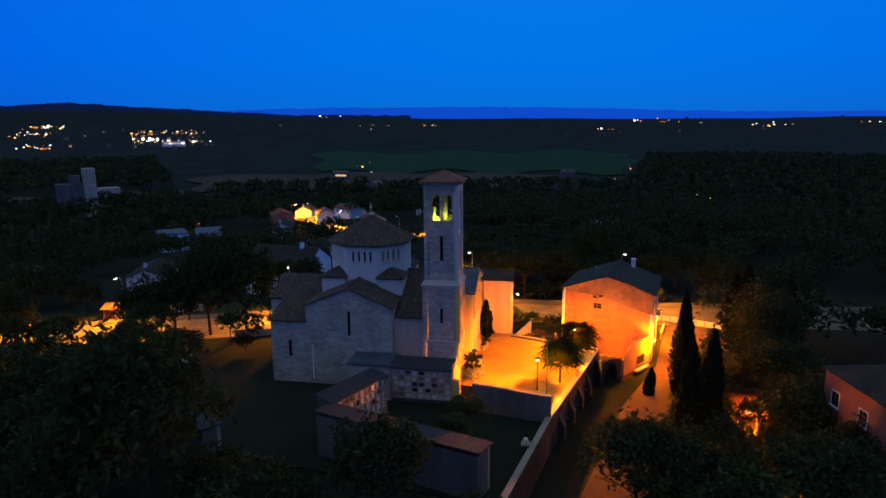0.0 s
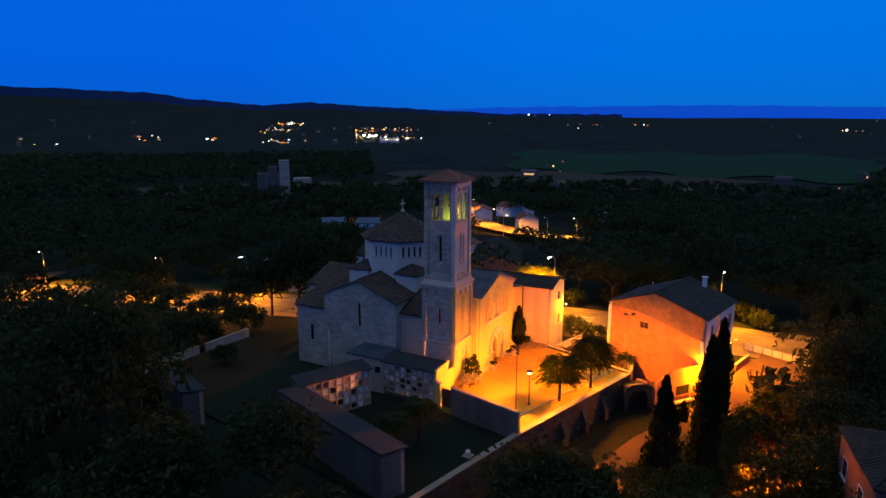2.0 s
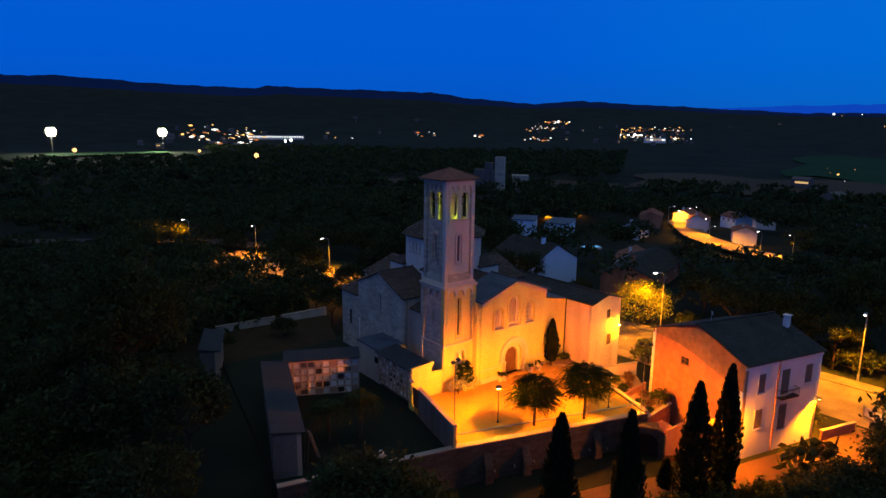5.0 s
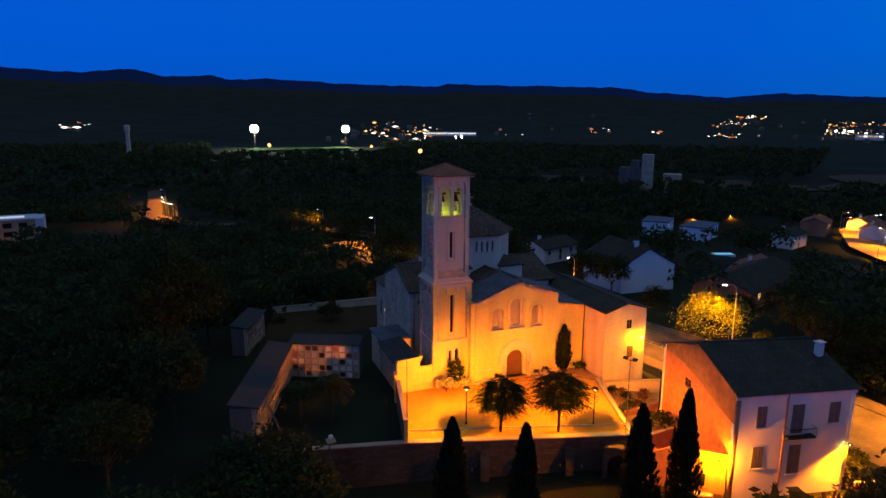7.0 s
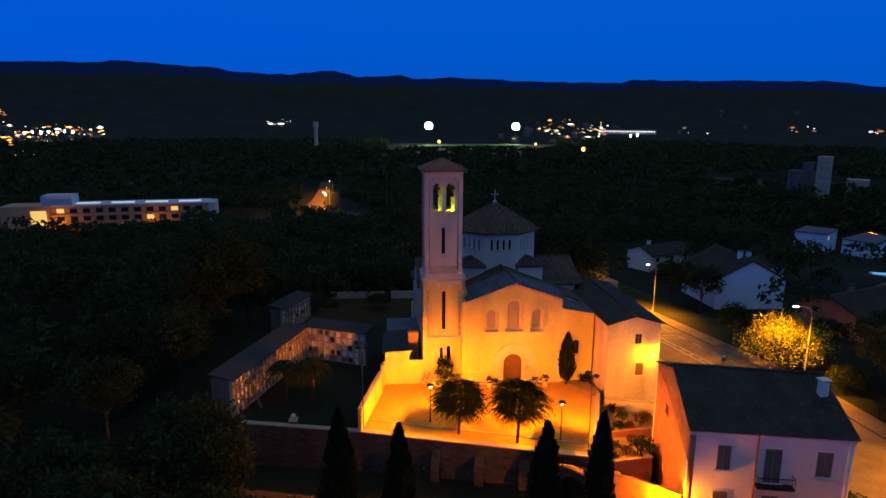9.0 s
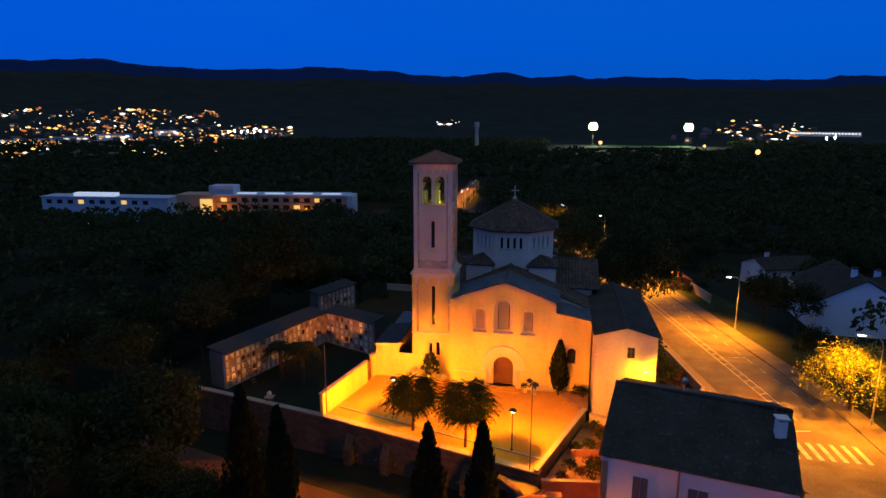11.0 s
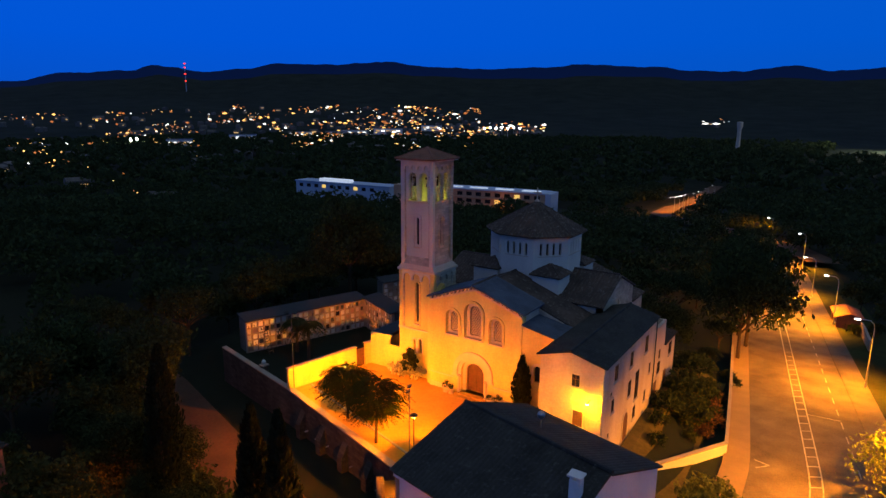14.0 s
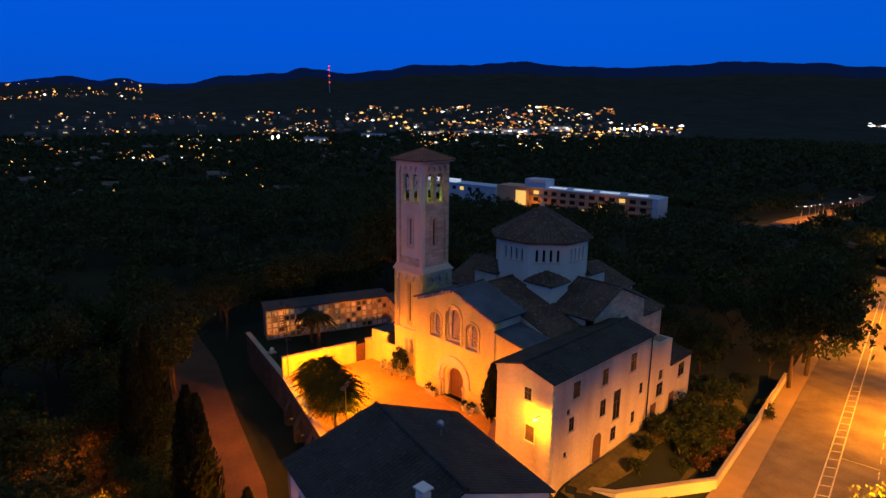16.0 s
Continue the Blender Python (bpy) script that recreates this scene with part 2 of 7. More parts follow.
    # white house walls with the blue light of the sky put into the colour
    skylit_white=material("white_render_sky_blue", (0.52, 0.74, 0.97), (0.4, 0.6, 0.85), rough=0.85, grain=5, stain=0.3, streak=True, amount=0.5),
    sheet_dark=material("dark_blue_sheet_roof", (0.035, 0.042, 0.05), (0.018, 0.022, 0.027), rough=0.85, grain=5, stain=0.4, bump=0.2),
    drum_plaster=material("pale_lime_plaster", (0.66, 0.63, 0.55), (0.42, 0.4, 0.35), rough=0.9, grain=5, stain=0.35, streak=True),
    bulb=glow("sodium_bulb", (1.0, 0.7, 0.12), 110),
    bulb_white=glow("white_bulb", (1.0, 0.93, 0.75), 40),
    far_white=glow("far_white_lamp", (0.95, 0.9, 0.8), 2.2),
    far_amber=glow("far_amber_lamp", (1.0, 0.5, 0.12), 2.0),
    far_red=glow("far_red_lamp", (1.0, 0.05, 0.03), 1.5),
    lit_pane=glow("lit_window_pane", (1.0, 0.62, 0.15), 0.85),
    lit_skylight=glow("lit_skylight_pane", (0.75, 0.85, 1.0), 0.55),
)


# ---- building helpers ----
def thing(name, place, label="", category="", group="", kind=""):
    ob = new(name)
    ob.location = place
    ob.empty_display_size = 0.3
    return tagged(ob, label, category, group, kind)


def mesh_of(bm, name, mat, smooth=False):
    me = bpy.data.meshes.new(name)
    bm.normal_update()
    bm.to_mesh(me)
    bm.free()
    for m in (mat if isinstance(mat, (list, tuple)) else [mat]):
        me.materials.append(m)
    if smooth:
        me.polygons.foreach_set("use_smooth", [True] * len(me.polygons))
    return me


def hang(ob, parent, label=""):
    """Make ob, drawn in the place's own coordinates, a part of parent."""
    ob.parent = parent
    if parent.parent is None:
        ob.matrix_parent_inverse = Matrix.Translation(-Vector(parent.location))
    return tagged(ob, label)


def part(name, bm, mat, parent, label="", smooth=False):
    return hang(new(name, mesh_of(bm, name, mat, smooth)), parent, label)


def solo(name, bm, mat, label="", category="", group="", kind="", smooth=False):
    return tagged(new(name, mesh_of(bm, name, mat, smooth)), label, category, group, kind)


def box(bm, x0, y0, z0, x1, y1, z1, m=None, bevel=0.0):
    vs = [bm.verts.new(Vector(p) if m is None else m @ Vector(p)) for p in
          ((x0, y0, z0), (x1, y0, z0), (x1, y1, z0), (x0, y1, z0), (x0, y0, z1), (x1, y0, z1), (x1, y1, z1), (x0, y1, z1))]
    fs = [bm.faces.new([vs[i] for i in f]) for f in ((3, 2, 1, 0), (4, 5, 6, 7), (0, 1, 5, 4), (1, 2, 6, 5), (2, 3, 7, 6), (3, 0, 4, 7))]
    if bevel:
        bmesh.ops.bevel(bm, geom=list({e for f in fs for e in f.edges}), offset=bevel, segments=1, affect="EDGES")
    return bm


def boxes(*some, m=None, bevel=0.0):
    bm = bmesh.new()
    for b in some:
        box(bm, *b, m=m, bevel=bevel)
    return bm


def prism(bm, pts, z0, z1):
    """An upright block over a plan outline; z0 and z1 may be numbers or one for each corner."""
    k = len(pts)
    if sum(pts[i][0] * pts[(i + 1) % k][1] - pts[(i + 1) % k][0] * pts[i][1] for i in range(k)) < 0:
        pts = pts[::-1]
        z0, z1 = (z[::-1] if isinstance(z, (list, tuple)) else z for z in (z0, z1))
    low = [bm.verts.new((x, y, z0[i] if isinstance(z0, (list, tuple)) else z0)) for i, (x, y) in enumerate(pts)]
    top = [bm.verts.new((x, y, z1[i] if isinstance(z1, (list, tuple)) else z1)) for i, (x, y) in enumerate(pts)]
    bm.faces.new(low[::-1]), bm.faces.new(top)
    for i in range(k):
        bm.faces.new((low[i], low[(i + 1) % k], top[(i + 1) % k], top[i]))
    return bm


def arch(cx, w, z0, z1, steps=10):
    """The outline of a round-arched opening."""
    r = w / 2
    pts = [(cx - r, z0), (cx + r, z0)]
    return pts + [(cx + r * math.cos(math.pi * i / steps), z1 - r + r * math.sin(math.pi * i / steps)) for i in range(steps + 1)]


def ring(cx, wo, wi, z0, zo, zi, steps=12):
    """The outline of a round-arched band, open below."""
    ro, ri = wo / 2, wi / 2
    up = [(cx - ro * math.cos(math.pi * i / steps), zo - ro + ro * math.sin(math.pi * i / steps)) for i in range(steps + 1)]
    down = [(cx + ri * math.cos(math.pi * i / steps), zi - ri + ri * math.sin(math.pi * i / steps)) for i in range(steps + 1)]
    return [(cx - ro, z0)] + up + [(cx + ro, z0), (cx + ri, z0)] + down + [(cx - ri, z0)]


def panel(name, outline, holes, depth, m, mat, parent=None, label=""):
    """A wall of that depth with openings cut through: outlines in (along, up), placed by m, with its front face at m's y = 0."""
    cu = bpy.data.curves.new(name, "CURVE")
    cu.dimensions, cu.fill_mode, cu.extrude = "2D", "BOTH", depth / 2
    for pts in [outline, *holes]:
        s = cu.splines.new("POLY")
        s.points.add(len(pts) - 1)
        for q, (x, z) in zip(s.points, pts):
            q.co = (x, z, 0, 1)
        s.use_cyclic_u = True
    tmp = bpy.data.objects.new(name, cu)
    scene.collection.objects.link(tmp)
    me = bpy.data.meshes.new_from_object(tmp.evaluated_get(bpy.context.evaluated_depsgraph_get()))
    bpy.data.objects.remove(tmp)
    bpy.data.curves.remove(cu)
    bm = bmesh.new()
    bm.from_mesh(me)
    bmesh.ops.remove_doubles(bm, verts=bm.verts, dist=0.0005)
    bm.to_mesh(me)
    bm.free()
    me.transform(m @ Matrix(((1, 0, 0, 0), (0, 0, -1, depth / 2), (0, 1, 0, 0), (0, 0, 0, 1))))
    me.materials.clear()
    me.materials.append(mat)
    ob = new(name, me)
    return hang(ob, parent, label) if parent else tagged(ob, label)


def along(a, b, z=0.0):
    """The frame of a wall from a to b in plan: x along it, y into it (to the left of the way), z up."""
    d = (Vector((b[0], b[1], 0)) - Vector((a[0], a[1], 0))).normalized()
    return Matrix(((d.x, -d.y, 0, a[0]), (d.y, d.x, 0, a[1]), (0, 0, 1, z), (0, 0, 0, 1)))


def tile_slope(bm, poly, pitch=0.42, h=0.09, thick=0.12):
    """A slope of rows of round tiles; poly starts with its eave, left to right seen from outside, and is flat and convex."""
    p = [Vector(q) for q in poly]
    u = (p[1] - p[0]).normalized()
    n = u.cross(p[2] - p[1]).normalized()
    if n.z < 0:
        n = -n
    v = n.cross(u)
    flat = [((q - p[0]).dot(u), (q - p[0]).dot(v)) for q in p]
    u0, u1 = min(q[0] for q in flat), max(q[0] for q in flat)
    k = max(1, round((u1 - u0) / pitch))
    rows = []
    for i in range(k * 4 + 1):
        x = u0 + (u1 - u0) * i / (k * 4)
        x = min(max(x, u0 + 1e-4), u1 - 1e-4)
        cut = []
        for (ax, ay), (bx, by) in zip(flat, flat[1:] + flat[:1]):
            if (ax - x) * (bx - x) < 0:
                cut.append(ay + (by - ay) * (x - ax) / (bx - ax))
        if len(cut) < 2:
            continue
        off = thick + h * (0, 0.72, 1, 0.72)[i % 4]
        lo, hi = p[0] + u * x + v * min(cut), p[0] + u * x + v * max(cut)
        rows.append([bm.verts.new(q) for q in (lo, lo + n * off, hi + n * off, hi)])
    for a, b in zip(rows, rows[1:]):
        bm.faces.new((a[0], b[0], b[1], a[1]))
        bm.faces.new((a[1], b[1], b[2], a[2]))
        bm.faces.new((a[3], a[2], b[2], b[3]))
        bm.faces.new((a[0], a[3], b[3], b[0]))
    bm.faces.new(rows[0]), bm.faces.new(rows[-1][::-1])
    return bm


def ridge(bm, a, b, r=0.16):
    tube(bm, [a, b], r, 6)


def tube(bm, pts, r, sides=8, r1=None):
    """A round bar along points, tapering to r1."""
    pts = [Vector(q) for q in pts]
    rings = []
    for i, q in enumerate(pts):
        d = (pts[min(i + 1, len(pts) - 1)] - pts[max(i - 1, 0)]).normalized()
        s = d.cross(Vector((0.31, 0.95, 0.05))).normalized() if abs(d.z) > 0.6 else d.cross(Vector((0, 0, 1))).normalized()
        w = d.cross(s)
        rad = r if r1 is None else r + (r1 - r) * i / (len(pts) - 1)
        rings.append([bm.verts.new(q + (s * math.cos(2 * math.pi * j / sides) + w * math.sin(2 * math.pi * j / sides)) * rad) for j in range(sides)])
    for a, b in zip(rings, rings[1:]):
        for j in range(sides):
            bm.faces.new((a[j], a[(j + 1) % sides], b[(j + 1) % sides], b[j]))
    bm.faces.new(rings[0][::-1]), bm.faces.new(rings[-1])
    return bm


def lathe(bm, profile, place, sides=16):
    """A turned shape from (radius, height) pairs."""
    rings = [[bm.verts.new((place[0] + r * math.cos(2 * math.pi * j / sides), place[1] + r * math.sin(2 * math.pi * j / sides), place[2] + z)) for j in range(sides)] for r, z in profile]
    for a, b in zip(rings, rings[1:]):
        for j in range(sides):
            bm.faces.new((a[j], a[(j + 1) % sides], b[(j + 1) % sides], b[j]))
    bm.faces.new(rings[0][::-1]), bm.faces.new(rings[-1])
    return bm


def smooth_step(a, b, x):
    t = min(1.0, max(0.0, (x - a) / (b - a)))
    return t * t * (3 - 2 * t)


# ---- the land ----
HILLS = [(-180, 2.4), (-90, 1.5), (-40, 0.6), (-12, 0.75), (3, 0.95), (22, 1.1), (27, 1.37), (33.5, 1.7), (40, 2.03), (44.2, 1.8), (49.8, 2.25), (53.7, 2.7), (60.4, 2.85), (67.6, 3.0), (69, 2.75), (75, 2.9), (84, 3.25), (86.7, 3.18), (88.7, 3.42), (91.7, 3.25), (95, 3.7), (98.6, 3.35), (102.4, 3.5), (104.5, 3.8), (111.5, 4.1), (113, 3.9), (120, 3.72), (125, 3.9), (128.6, 4.25), (133.2, 3.95), (138, 3.9), (141, 3.35), (143.7, 3.05), (147.6, 3.45), (150, 2.95), (153.8, 2.68), (158, 1.9), (160, 1.85), (162.7, 2.27), (164.1, 1.97), (166, 2.3), (170.4, 1.7), (180, 2.4)]


# far ridges: blue haze is painted in, as base colour and a faint glow
HILL_HAZE = material("hills_in_blue_haze", (0.012, 0.018, 0.03), (0.008, 0.013, 0.02), rough=1.0, grain=0.02, stain=0.003, bump=0.0)
FAR_HAZE = material("mountains_in_blue_haze", (0.02, 0.04, 0.1), (0.016, 0.03, 0.08), rough=1.0, grain=0.02, stain=0.003, bump=0.0)
for far, shine in ((HILL_HAZE, (0.0, 0.0028, 0.026)), (FAR_HAZE, (0.0, 0.045, 0.42))):
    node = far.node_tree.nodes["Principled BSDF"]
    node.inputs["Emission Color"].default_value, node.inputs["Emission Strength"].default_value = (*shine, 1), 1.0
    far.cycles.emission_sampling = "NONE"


def hill_angle(deg):
    for (a, p), (b, q) in zip(HILLS, HILLS[1:]):
        if a <= deg <= b:
            return p + (q - p) * (0.5 - 0.5 * math.cos(math.pi * (deg - a) / (b - a)))
    return 3.0


def road_height(y):
    return -3.55 - 0.06 * min(max(y, 0.0), 150.0)


def road_middle(y):
    """The street's middle line: it bends a little to the west beyond the crossing."""
    u = y - 7.5
    return 44.05 - 0.137 * 0.5 * (u + math.sqrt(u * u + 9)) + (0.05 * -y if y < 0 else 0.0)


def ground(x, y):
    r = math.hypot(x - 5, y - 5)
    z = road_height(y) - 0.03 * min(max(20 - x, 0), 60) * (1 - smooth_step(10, 40, y))
    hill = smooth_step(-42, -28, x) * (1 - smooth_step(27.0, 31.5, x)) * smooth_step(-6.5, -3.0, y) * (1 - smooth_step(25, 42, y))
    z += hill * (-1.0 - 0.8 * smooth_step(18, 26.5, x) - z)
    if r > 120:
        knoll = 13 * math.exp(-((x - 228) ** 2 + (y - 226) ** 2) / 3600)
        far = -32 + 7 * noise.noise((x * 0.0021, y * 0.0021, 3.1))
        z += (far - z) * smooth_step(120, 420, r)
        deg = math.degrees(math.atan2(y - 5, x - 5))
        top = 34 + 3100 * math.tan(radians(hill_angle(deg)))
        rug = 1 + 0.02 * noise.noise((x * 0.0016, y * 0.0016, 0.4)) + 0.03 * noise.noise((x * 0.006, y * 0.006, 1.4))
        s = max(0.0, (r - 900) / 3000)
        village = math.exp(-((x - 205) ** 2 + (y - 85) ** 2) / 6050) * smooth_step(120, 165, r)
        z += (-16 - z) * village
        z += knoll + (top + 32) * min(1.0, s) ** 2.2 * rug
    return z


bm = bmesh.new()
radii = [0.0] + [4.0 * i for i in range(1, 26)]
while radii[-1] < 4700:
    radii.append(radii[-1] * 1.07 + 1)
SEGS = 200
rings = [[bm.verts.new((5, 5, ground(5, 5)))] * SEGS]
for r in radii[1:]:
    rings.append([bm.verts.new((5 + r * math.cos(2 * math.pi * j / SEGS), 5 + r * math.sin(2 * math.pi * j / SEGS), ground(5 + r * math.cos(2 * math.pi * j / SEGS), 5 + r * math.sin(2 * math.pi * j / SEGS)))) for j in range(SEGS)])
for j in range(SEGS):
    bm.faces.new((rings[0][0], rings[1][j], rings[1][(j + 1) % SEGS]))
for a, b in zip(rings[1:], rings[2:]):
    for j in range(SEGS):
        bm.faces.new((a[j], b[j], b[(j + 1) % SEGS], a[(j + 1) % SEGS]))
solo("ground", bm, M["land"], "dark wooded land rolling out to distant hills", "ground", kind="structure", smooth=True)


def ridge_line(name, a0, a1, r, angle, mat, label):
    """A far ridge of hills along the horizon: a front slope, a crest and a back slope."""
    bm = bmesh.new()
    rows = []
    k = int((a1 - a0) * 4)
    for i in range(k + 1):
        deg = a0 + (a1 - a0) * i / k
        c, q = math.cos(radians(deg)), math.sin(radians(deg))
        top = 34 + r * math.tan(radians(angle(deg))) + 7 * noise.noise((deg * 0.9, 0.3, r * 0.01)) + 3.5 * noise.noise((deg * 3.1, 2.3, 0.7))
        rows.append([bm.verts.new((5 + (r + d) * c, 5 + (r + d) * q, z)) for d, z in ((-330, -60), (-120, top * 0.62), (0, top), (160, -60))])
    for p, w in zip(rows, rows[1:]):
        for i in range(3):
            bm.faces.new((p[i], p[i + 1], w[i + 1], w[i]))
    return solo(name, bm, mat, label, "hills", kind="structure", smooth=True)


def east_angle(deg):
    return 1.75 - 0.55 * smooth_step(16, 44, deg) - 0.75 * (1 - smooth_step(-24, 6, deg))


ridge_line("backdrop", 12, 180, 4150, hill_angle, HILL_HAZE, "wooded hills along the horizon with blue haze painted in")
ridge_line("backdrop", -40, 44, 4420, east_angle, FAR_HAZE, "mountains far beyond the plain, glowing with painted blue haze")


def drape(name, rows, lift, mat, label, category, kind="structure"):
    """A sheet laid on the land through rows of (x, y) points."""
    bm = bmesh.new()
    vs = [[bm.verts.new((x, y, ground(x, y) + lift)) for x, y in row] for row in rows]
    for a, b in zip(vs, vs[1:]):
        for i in range(len(a) - 1):
            bm.faces.new((a[i], a[i + 1], b[i + 1], b[i]))
    return solo(name, bm, mat, label, category, kind=kind)


def polar(deg, r):
    return 5 + r * math.cos(radians(deg)), 5 + r * math.sin(radians(deg))


def sector(a0, a1, r0, r1, k=14, wave=0.06):
    return [[polar(a0 + (a1 - a0) * i / k + 0.8 * math.sin(j * 1.7), (r0 + (r1 - r0) * j / 6) * (1 + wave * math.sin(i * 1.3 + a0))) for j in range(7)] for i in range(k + 1)]


drape("green_field", sector(-9, 21, 830, 1500), 1.5, M["field_green"], "wide dark green crop field in the plain", "field")
drape("stubble_field", sector(-2, 33, 610, 800, wave=0.03), 1.5, M["field_tan"], "pale brown stubble field beside the crop", "field")
drape("low_field", sector(34, 58, 560, 640, wave=0.02), 1.5, M["field_tan"], "narrow pale fallow field among the woods", "field")

# ---- street ----
YS = [-110 + 3 * i for i in range(90)]


def strip(name, left, right, lift, mat, label, category, y0=-110, y1=160, thick=0.0):
    bm = bmesh.new()
    rows = []
    for y in YS:
        if y0 <= y <= y1:
            c = road_middle(y)
            pts = [(c + left, y, road_height(y) + lift), (c + right, y, road_height(y) + lift)]
            if thick:
                pts += [(c + right, y, road_height(y) + lift - thick), (c + left, y, road_height(y) + lift - thick)]
            rows.append([bm.verts.new(p) for p in pts])
    k = len(rows[0])
    for a, b in zip(rows, rows[1:]):
        for i in range(k if thick else 1):
            bm.faces.new((a[i], a[(i + 1) % k], b[(i + 1) % k], b[i]))
    if thick:
        bm.faces.new(rows[0]), bm.faces.new(rows[-1][::-1])
    return solo(name, bm, mat, label, category, kind="structure")


strip("road", -5.9, 6.3, 0.05, M["asphalt"], "patched asphalt street sloping down past the church", "road")
strip("pavement", -8.4, -5.9, 0.17, M["pave"], "concrete pavement along the garden wall", "pavement", y0=-5, thick=0.3)
# this pavement lies in shade; the dark road material paints that shade in
strip("pavement", 6.3, 9.2, 0.17, M["asphalt"], "pavement beside the grass verge, its shade painted in dark", "pavement", thick=0.3)
strip("verge", 9.2, 17, 0.12, M["grass"], "dry grass verge beyond the pavement", "verge", y0=10, thick=0.2)


def road_mark(a, b, w, lift=0.075, label="white painted road line", thing_name="road_marking"):
    """A painted bar from a to b given as (offset from the middle, y)."""
    bm = bmesh.new()
    k = max(1, int(abs(b[1] - a[1]) / 3))
    rows = []
    for i in range(k + 1):
        o, y = a[0] + (b[0] - a[0]) * i / k, a[1] + (b[1] - a[1]) * i / k
        x = road_middle(y) + o
        if abs(b[1] - a[1]) > abs(b[0] - a[0]):
            rows.append([bm.verts.new((x + s * w / 2, y, road_height(y) + lift)) for s in (-1, 1)])
        else:
            rows.append([bm.verts.new((x, y + s * w / 2, road_height(y + s * w / 2) + lift)) for s in (-1, 1)])
    for p, q in zip(rows, rows[1:]):
        bm.faces.new((p[0], p[1], q[1], q[0]))
    return solo(thing_name, bm, M["paint"], label, "road marking", group="road markings", kind="structure")


road_mark((-0.55, 4), (-0.55, 125), 0.14)
road_mark((0.55, 4), (0.55, 125), 0.14)
for i in range(22):
    road_mark((-0.5, 5 + 2.3 * i), (0.5, 5.6 + 2.3 * i), 0.22, label="short white bar between the centre lines")
for i in range(18):
    road_mark((4.1, 8 + 4.2 * i), (4.1, 10 + 4.2 * i), 0.12, label="dashed white parking line")
road_mark((0.6, 27), (4.1, 27.3), 0.12, label="white parking bay line")
road_mark((-4.6, 0.2), (1.0, 1.4), 0.3, label="white stop line before the crossing")
for a, b in (((-5.3, 8.2), (-4.1, 9.6)), ((-4.1, 9.6), (-5.5, 10.0))):
    road_mark(a, b, 0.16, label="white painted wedge beside the kerb")
strip("kerb", -6.12, -5.9, 0.185, M["pave"], "worn kerb stones along the pavement", "kerb", y0=-5, thick=0.2)
for i in range(9):
    road_mark((-5.2 + 1.15 * i, -5.2), (-5.2 + 1.15 * i, -1.6), 0.5, label="white zebra crossing bar")

# ---- lane below the retaining wall and forecourt south of the house ----
def ribbon(name, pts, w, lift, mat, label, category):
    bm = bmesh.new()
    rows = []
    fine = []
    for a, b in zip(pts, pts[1:]):
        k = max(1, int(math.dist(a, b) / 3))
        fine += [(a[0] + (b[0] - a[0]) * i / k, a[1] + (b[1] - a[1]) * i / k) for i in range(k)]
    fine.append(pts[-1])
    for i, p in enumerate(fine):
        q0, q1 = fine[max(0, i - 1)], fine[min(len(fine) - 1, i + 1)]
        d = Vector((q1[0] - q0[0], q1[1] - q0[1])).normalized()
        row = []
        for s in (-1, -0.5, 0, 0.5, 1):
            x, y = p[0] - d.y * s * w / 2, p[1] + d.x * s * w / 2
            row.append(bm.verts.new((x, y, ground(x, y) + lift)))
        rows.append(row)
    for a, b in zip(rows, rows[1:]):
        for i in range(4):
            bm.faces.new((a[i], a[i + 1], b[i + 1], b[i]))
    return solo(name, bm, mat, label, category, kind="structure")


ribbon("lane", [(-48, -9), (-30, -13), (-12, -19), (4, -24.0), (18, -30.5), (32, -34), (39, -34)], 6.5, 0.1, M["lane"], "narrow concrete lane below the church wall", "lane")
ribbon("woodland_road", [(39, 150), (28, 175), (4, 205), (-22, 235), (-36, 262), (-42, 300), (-49, 345), (-51, 400), (-54, 470), (-58, 540)], 10, 2.2, M["lane"], "pale lit road through the woods", "road")


# ---- plaza, walls and cemetery ground ----
PLAZA = [(-7.3, -11.5), (15.1, -18.4), (19.8, -5.6), (20.5, 0.5), (-4.7, 0.5)]
bm = prism(bmesh.new(), PLAZA, -3.2, 0.0)
solo("plaza_floor", bm, M["paving"], "sandy paved church plaza under orange lamps", "plaza", kind="structure")
bm = prism(bmesh.new(), [(-24.2, -7.2), (-7.4, -11.3), (-4.8, 0.4), (-0.4, 0.4), (-0.4, 26), (-18, 26)], -3.2, -0.7)
solo("cemetery_floor", bm, M["land"], "dark grass floor of the walled cemetery", "cemetery ground", kind="structure")

bm = prism(bmesh.new(), [(-18, 26.02), (-0.4, 26.02), (4.6, 39.4), (-14.2, 40.6)], -6, -1.1)
solo("cemetery_floor", bm, M["dark_soil"], "dark bare ground of the old cemetery behind the church", "cemetery ground", kind="structure")


